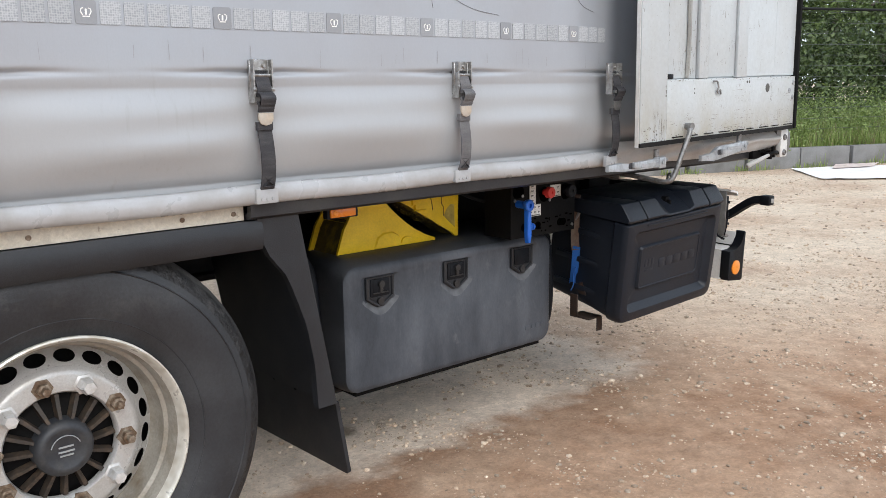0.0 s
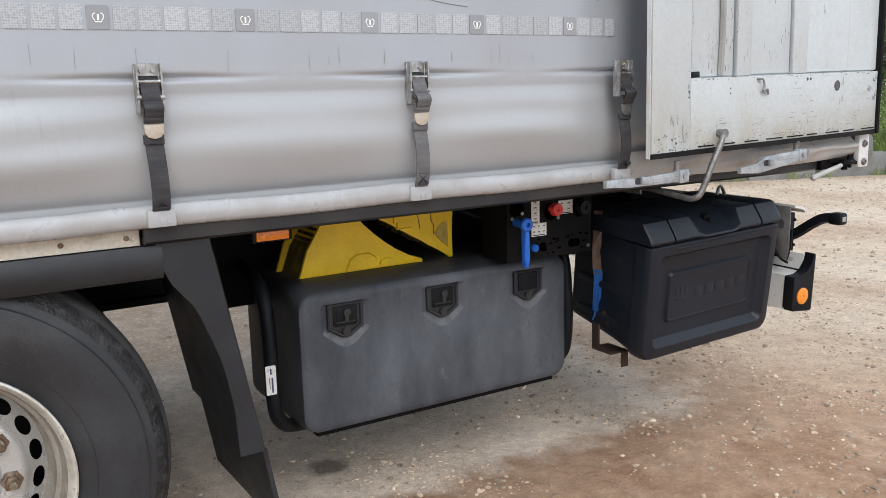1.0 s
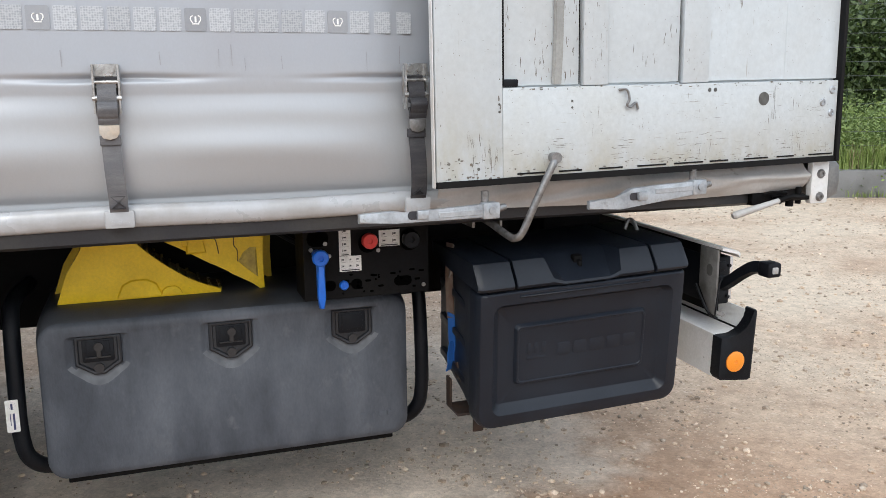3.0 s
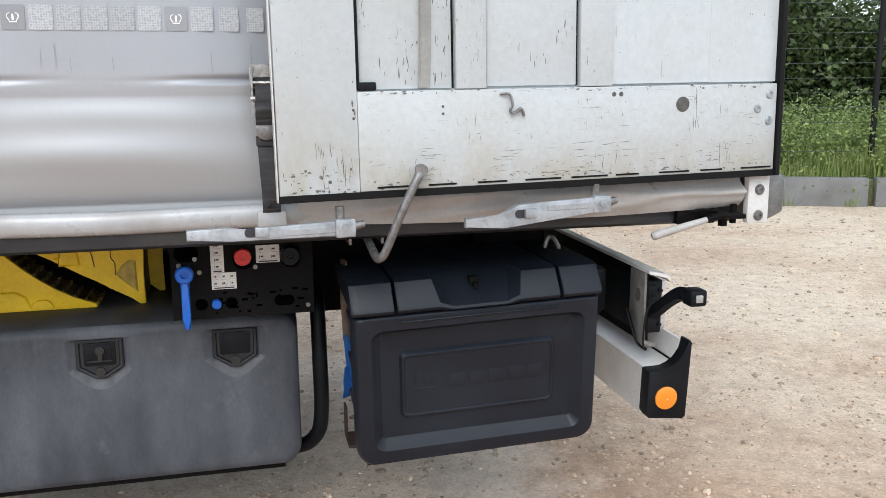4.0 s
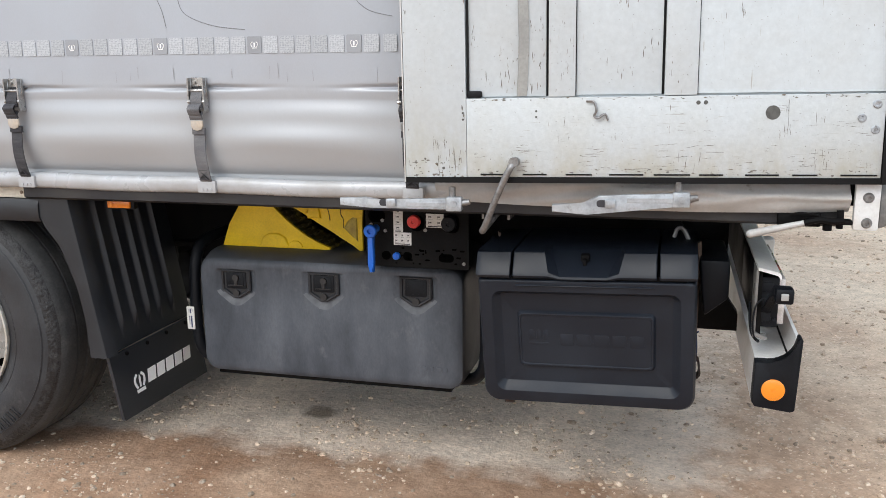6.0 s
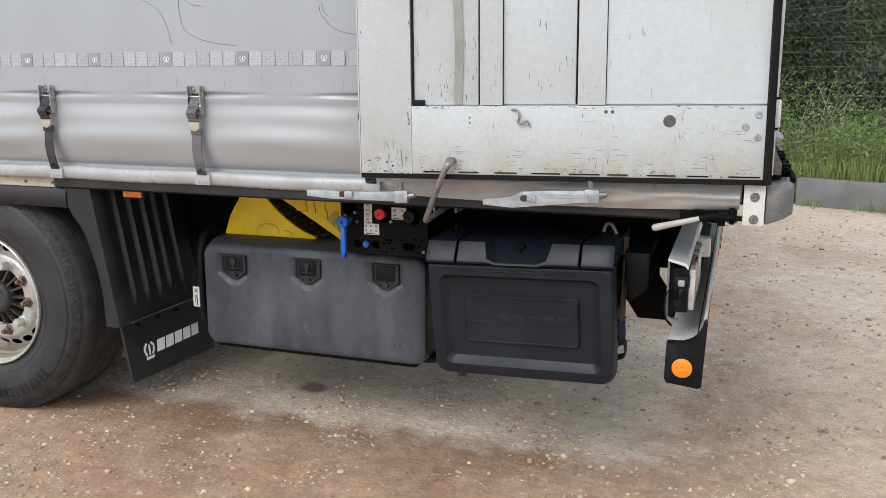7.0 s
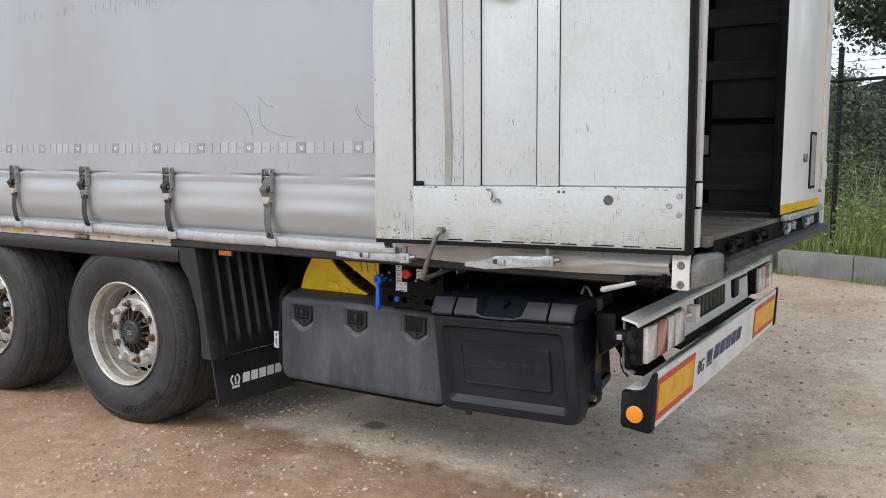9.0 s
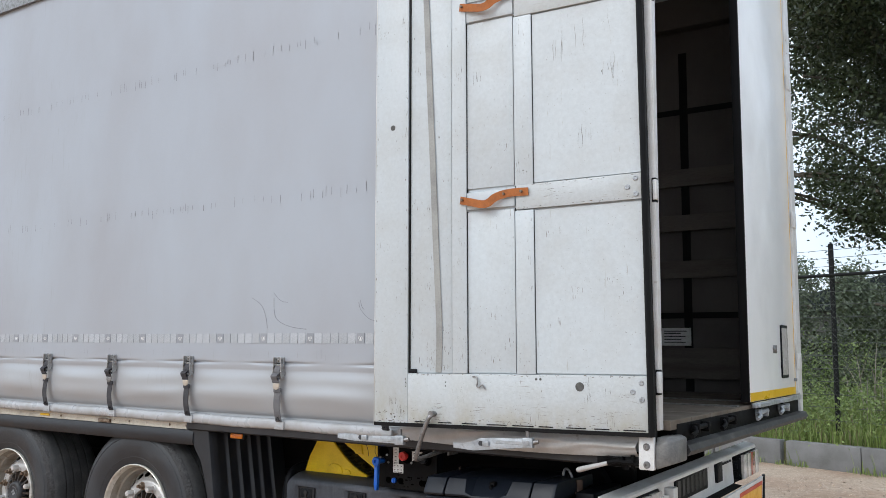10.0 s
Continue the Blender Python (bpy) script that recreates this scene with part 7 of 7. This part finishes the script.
# yellow warning sign on the fence
p0 = KERB[6]
sg_s = min(range(len(KL)), key=lambda i: (KL[i][0].x - 11.3) ** 2 + (KL[i][0].y - 4.2) ** 2)
p, q = fence_at(sg_s), fence_at(sg_s + 1)
ang = math.atan2((q - p).y, (q - p).x)
sg = thing("warning_sign", (p.x, p.y, KH + 2.06), "small yellow warning sign on the fence", "sign")
sg.rotation_euler = (0, 0, ang)
bm = one(box, -0.10, 0.10, -0.022, -0.018, -0.06, 0.06, 0.001, 1)
part("sign_plate", bm, M["yellow_tape"], sg)
bm = B()
for z in (-0.03, 0.0, 0.03):
    box(bm, -0.07, 0.07 - abs(z), -0.0235, -0.0215, z - 0.007, z + 0.007)
part("sign_print", bm, M["ink"], sg, smooth=0)

# ---- loose sheets by the kerb ----
for pts, z, label, m in ((((8.1, 3.6), (8.8, 2.95), (10.7, 3.75), (9.25, 4.65)), 0.012, "white flattened sheet lying on the gravel", "sheet"),
                         (((9.5, 4.1), (10.2, 3.8), (10.95, 4.0), (10.2, 4.38)), 0.026, "pinkish stained sheet lying on another", "sheet_stained")):
    cx, cy = sum(p[0] for p in pts) / 4, sum(p[1] for p in pts) / 4
    bm = B()
    a, b, c, d = [Vector((p[0] - cx, p[1] - cy, 0)) for p in pts]
    sheet(bm, span(0, 1, 14), span(0, 1, 10), lambda u, v: (a * (1 - u) + b * u) * (1 - v) + (d * (1 - u) + c * u) * v + Vector((0, 0, 0.010 * noise.noise((u * 4, v * 4, z * 99)))))
    ob = finish("sheet", bm, M[m], None, "", 60)
    tagged(move(ob, (cx, cy, z)), label, "sheet", "loose sheets")

# ---- stones on the ground ----
rng = random.Random(11)
bm = B()
ICO = bmesh.new()
bmesh.ops.create_icosphere(ICO, subdivisions=1, radius=1)
iv, jf = [v.co.copy() for v in ICO.verts], [[v.index for v in f.verts] for f in ICO.faces]
ICO.free()
verts, faces = [], []


OV, OF = [Vector(p) for p in ((1, 0, 0), (0, 1, 0), (-1, 0, 0), (0, -1, 0), (0, 0, 1), (0, 0, -1))], [(0, 1, 4), (1, 2, 4), (2, 3, 4), (3, 0, 4), (1, 0, 5), (2, 1, 5), (3, 2, 5), (0, 3, 5)]


def pebble(x, y, r):
    if (x + 1.945) ** 2 + (y - 0.76) ** 2 < 0.011:
        return
    base = len(verts)
    pv, pf = (OV, OF) if r < 0.0052 else (iv, jf)
    rx, ry, rz = r * rng.uniform(0.8, 1.4), r * rng.uniform(0.7, 1.1), r * rng.uniform(0.45, 0.8)
    a = rng.uniform(0, 6.28)
    c, s = math.cos(a), math.sin(a)
    z = rise(x, y) + rz * 0.25
    for v in pv:
        j = rng.uniform(0.8, 1.15)
        px, py = v.x * rx * j, v.y * ry * j
        verts.append((x + px * c - py * s, y + px * s + py * c, z + v.z * rz * j))
    faces.extend([[base + i for i in f] for f in pf])


for i in range(42000):
    x, y = rng.uniform(-5.5, 3.2), rng.uniform(-2.6, 3.0)
    d = noise.noise((x * 1.3, y * 1.3, 8.0)) + 0.35 * noise.noise((x * 4, y * 4, 2.0))
    if d < rng.uniform(-0.35, 0.45):
        continue
    pebble(x, y, min(0.013, 0.0022 * rng.paretovariate(2.3)))
for i in range(40000):
    x, y = rng.uniform(-3.2, 2.4), rng.uniform(-1.9, 1.1)
    d = noise.noise((x * 2.1, y * 2.1, 3.0)) + 0.5 * noise.noise((x * 6, y * 6, 9.0))
    if d > rng.uniform(0.0, 0.5):
        pebble(x, y, min(0.013, 0.0028 * rng.paretovariate(2.3)))
for i in range(18000):
    x, y = rng.uniform(-1.0, 12.0), rng.uniform(0.0, 8.0)
    if kerb_side(x, y) < -0.05:
        pebble(x, y, min(0.018, 0.0040 * rng.paretovariate(2.2)))
for i in range(520):
    pebble(rng.uniform(-3.8, 2.6), rng.uniform(-2.2, 0.7), rng.uniform(0.005, 0.0115))
for i in range(1300):
    x, y = rng.uniform(-3.8, 2.6), rng.uniform(-2.2, 0.7)
    if noise.noise((x * 0.9, y * 0.9, 5.0)) > rng.uniform(-0.1, 0.5):
        pebble(x, y, 0.005 + 0.008 * rng.random() ** 2)
for i in range(5200):
    x, y = rng.uniform(-3.4, 2.2), rng.uniform(-2.3, 0.2)
    if noise.noise((x * 1.6, y * 1.6, 21.0)) + 0.5 * noise.noise((x * 5, y * 5, 4.0)) > rng.uniform(0.1, 0.6):
        pebble(x, y, 0.0042 + 0.0085 * rng.random() ** 3)
for x, y, r in ((-1.60, 0.384, 0.014), (-1.549, 0.293, 0.013), (-2.11, 0.06, 0.014), (-1.2, -0.4, 0.012), (-0.2, 0.7, 0.016)):
    pebble(x, y, r)
me = bpy.data.meshes.new("pebbles")
me.from_pydata(verts, [], faces)
me.materials.append(M["pebble"])
tagged(new("pebbles", me), "scattered pale pebbles and grit on the yard", "pebbles", kind="stuff")


# ---- plants ----
def blades(name, spots, mat, label, category, wid=(0.004, 0.009), seed=2):
    """Grass: spots of (x, y, z, height)."""
    r = random.Random(seed)
    vs, fs = [], []
    for x, y, z, h in spots:
        a, lean, w = r.uniform(0, 6.28), r.uniform(0.05, 0.5) * h, r.uniform(*wid)
        dx, dy, sx, sy = math.cos(a), math.sin(a), -math.sin(a) * w, math.cos(a) * w
        b = len(vs)
        for k, t in ((0, 0.0), (1, 0.45), (2, 0.8)):
            f = (1 - t * 0.6)
            vs.append((x + dx * lean * t * t - sx * f, y + dy * lean * t * t - sy * f, z + h * t))
            vs.append((x + dx * lean * t * t + sx * f, y + dy * lean * t * t + sy * f, z + h * t))
        vs.append((x + dx * lean, y + dy * lean, z + h * 0.97))
        fs += [(b, b + 1, b + 3, b + 2), (b + 2, b + 3, b + 5, b + 4), (b + 4, b + 5, b + 6)]
    m = bpy.data.meshes.new(name)
    m.from_pydata(vs, [], fs)
    m.materials.append(mat)
    return tagged(new(name, m), label, category, kind="stuff")


def along(r, s, off):
    i = min(max(int(s), 0), len(KL) - 2)
    p, d, nrm = KL[i]
    q = KL[i + 1][0]
    a = p + (q - p) * (s - i) + nrm * off
    return a.x, a.y


SEEN = [(s_near - 6, s_near + 4)] + [(i - 4, i + 9) for i in (min(range(len(KL)), key=lambda i: (KL[i][0].x - 9.5) ** 2),)] + [(s_near + 4, s_near + 9)]
rng = random.Random(21)
spots, dry = [], []
for lo, hi in SEEN:
    for k in range(int((hi - lo) * 2600)):
        s, off = rng.uniform(lo, hi), 0.14 + rng.random() ** 1.3 * 3.2
        x, y = along(rng, s, off)
        tuft = noise.noise((x * 1.1, y * 1.1, 5.0))
        h = (0.12 + 0.26 * max(0, tuft + 0.4) + 0.10 * off) * rng.uniform(0.4, 1.25)
        (dry if rng.random() < 0.16 else spots).append((x, y, KH - 0.02, min(1.25, h)))
blades("long_grass", spots, M["grass"], "tall uncut green grass on the verge", "grass", (0.004, 0.009), 3)
blades("dry_grass", dry, M["straw"], "dry seed stalks among the grass", "grass", (0.003, 0.007), 4)
spots = []
for k in range(4200):
    s = rng.uniform(s_near - 7, S_HI)
    if noise.noise((s * 1.7, 0, 3)) < -0.02:
        continue
    x, y = along(rng, s, -abs(rng.gauss(0, 0.09)))
    spots.append((x, y, 0.0, rng.uniform(0.02, 0.10) if rng.random() < 0.93 else rng.uniform(0.12, 0.3)))
blades("kerb_weeds", spots, M["grass"], "small weeds at the foot of the kerb", "weeds", (0.003, 0.008), 6)


def leaves(bm_v, bm_f, c, spread, n, size, r, droop=0.0):
    for _ in range(n):
        v = Vector((r.gauss(0, 1), r.gauss(0, 1), r.gauss(0, 1)))
        if v.length > 2.2:
            v *= 2.2 / v.length
        p = Vector(c) + Vector((v.x * spread[0], v.y * spread[1], v.z * spread[2] - droop * r.random()))
        u = Vector((r.uniform(-1, 1), r.uniform(-1, 1), r.uniform(-0.8, 0.8))).normalized()
        w = u.cross(Vector((r.uniform(-1, 1), r.uniform(-1, 1), r.uniform(0.2, 1)))).normalized()
        q = size * r.uniform(0.6, 1.25)
        b = len(bm_v)
        bm_v += [p - u * q, p - w * q * 0.55 + u * q * 0.1, p + u * q, p + w * q * 0.55 + u * q * 0.1]
        bm_f.append((b, b + 1, b + 2, b + 3))


def leaf_mesh(name, v, f, mat):
    m = bpy.data.meshes.new(name)
    m.from_pydata([tuple(x) for x in v], [], f)
    m.materials.append(mat)
    return m


def hedge(spans, off, height, depth, count, size, mat, label, seed):
    r = random.Random(seed)
    v, f = [], []
    for lo, hi in spans:
        for k in range(count):
            s = r.uniform(lo, hi)
            o = off + r.gauss(0, depth)
            x, y = along(r, s, o)
            top = height * (0.72 + 0.38 * noise.noise((x * 0.45, y * 0.45, seed)) + 0.12 * noise.noise((x * 1.7, y * 1.7, seed)))
            z = KH + top * r.random() ** 0.75
            leaves(v, f, (x, y, z), (0.20, 0.20, 0.17), 26, size, r)
    tagged(new("shrubs", leaf_mesh("shrubs", v, f, mat)), label, "shrubs", kind="stuff")


hedge(SEEN, 1.25, 0.80, 0.55, 900, 0.026, M["weed"], "leafy pale-green weeds among the grass", 35)
plumes = []
for k in range(260):
    s = rng.uniform(s_near - 5, s_near + 4)
    x, y = along(rng, s, rng.uniform(0.9, 2.2))
    if noise.noise((x * 0.9, y * 0.9, 11)) > 0.05:
        plumes.append((x, y, KH, rng.uniform(0.8, 1.45)))
blades("dry_plumes", plumes, M["plume"], "tall grey-brown dry seed plumes", "weeds", (0.006, 0.012), 8)
hedge(SEEN[:1], 3.0, 1.35, 0.5, 1100, 0.023, M["leaf_mid"], "dense green shrubs behind the fence", 31)
hedge(SEEN[1:], 3.0, 0.95, 0.5, 700, 0.026, M["leaf_mid"], "low green shrubs behind the fence", 34)
hedge(SEEN[1:], 6.0, 3.2, 0.9, 1500, 0.065, M["leaf_dark"], "dark hedge of trees behind the fence", 32)
hedge(SEEN[:1], 6.5, 1.9, 0.7, 900, 0.05, M["leaf_deep"], "dark clipped hedge behind the fence", 33)


def tree(x, y, h, crown_lo, spread, clumps, per, size, mat, label, seed, droop=0.0, lean=(0, 0), skirt=0.0):
    r = random.Random(seed)
    t = thing("tree", (x, y, KH), label, "tree")
    bm = B()
    pts = [(lean[0] * k * k * 0.2 + 0.15 * noise.noise((k * 3, seed, 0)), lean[1] * k * k * 0.2 + 0.15 * noise.noise((0, k * 3, seed)), h * 0.9 * k) for k in span(0, 1, 8)]
    loops = []
    for i, p in enumerate(pts):
        rad = h * 0.022 * (1 - 0.85 * i / 8)
        loops.append([(p[0] + rad * math.cos(a), p[1] + rad * math.sin(a), p[2]) for a in [2 * math.pi * j / 10 for j in range(10)]])
    loft(bm, loops, True, True)
    limbs = []
    for k in range(22 if clumps < 2000 else 60):
        q = crown_lo / h + (0.95 - crown_lo / h) * r.random()
        i = min(7, int(q * 8))
        st = Vector(pts[i])
        a = r.uniform(0, 6.28)
        reach = spread * (0.45 + 0.6 * r.random()) * (1.15 - 0.6 * abs(q - 0.45))
        en = st + Vector((math.cos(a) * reach + lean[0], math.sin(a) * reach + lean[1], reach * r.uniform(-0.1, 0.55)))
        mid = (st + en) / 2 + Vector((0, 0, reach * 0.12))
        if not skirt or en.z > skirt + 0.4:
            tube(bm, [st, mid, en], 0.02 + 0.004 * reach, 5, steps=4)
        limbs.append((st, mid, en))
    part("trunk", bm, M["bark"], t)
    v, f = [], []
    for k in range(clumps):
        st, mid, en = r.choice(limbs)
        q = r.random() ** 0.6
        c = (st * (1 - q) + en * q) + (mid - (st + en) / 2) * (4 * q * (1 - q)) + Vector((r.gauss(0, 0.3), r.gauss(0, 0.3), r.gauss(0, 0.25)))
        # the crown's underside climbs towards one flank
        bare = max(0.0, -1.28 - c.x - 0.1 * (c.y + 0.6)) ** 2 * 2.6 if skirt else 0.0
        if c.z > skirt + bare + 0.45 * noise.noise((c.x * 0.8, c.y * 0.8, seed)):
            leaves(v, f, c, (0.26, 0.26, 0.22), per, size, r, droop)
    ob = new("crown", leaf_mesh("crown", v, f, mat))
    ob.parent = t
    return t


tree(-0.12, 16.6, 13, 3.8, 4.6, 2900, 46, 0.052, M["leaf_deep"], "large dark-leaved tree hanging over the fence", 41, 0.25, (-0.9, -0.9), 3.6)
tree(0.55, 13.8, 3.1, 0.4, 1.15, 420, 40, 0.04, M["leaf_deep"], "low dark tree behind the fence", 47, 0.2)
tree(-3.5, 34.0, 5.2, 1.6, 1.3, 260, 30, 0.085, M["leaf_grey"], "slender pale birch tree in the distance", 42, 0.5)
tree(-6.4, 34.5, 5.4, 1.6, 1.3, 220, 30, 0.085, M["leaf_grey"], "distant grey-green tree beyond the yard fence", 43, 0.6)
for i, (x, y, h, m) in enumerate(((17, 11.5, 9, "leaf_dark"), (21.5, 8.5, 10, "leaf_mid"), (14.5, 15, 11, "leaf_dark"), (26, 12, 12, "leaf_dark"), (10, 17.5, 10, "leaf_dark"), (5, 19.5, 9, "leaf_mid"))):
    tree(x, y, h, 1.2, 3.4, 420, 30, 0.095, M[m], "leafy roadside tree behind the fence", 50 + i, 0.2)
# dark shed roof beyond the trees
hs = thing("barn", (1.6, 44, 0), "low dark-roofed barn beyond the trees", "barn")
bm = one(box, -10.4, 10.4, -4, 9, 0, 3.42)
part("wall", bm, M["wall_far"], hs)
bm = B()
prism(bm, [(-11.0, 3.4), (11.0, 3.4), (0.0, 6.2)], -4.6, 9.5)
part("roof", bm, M["roof_far"], hs, smooth=0)
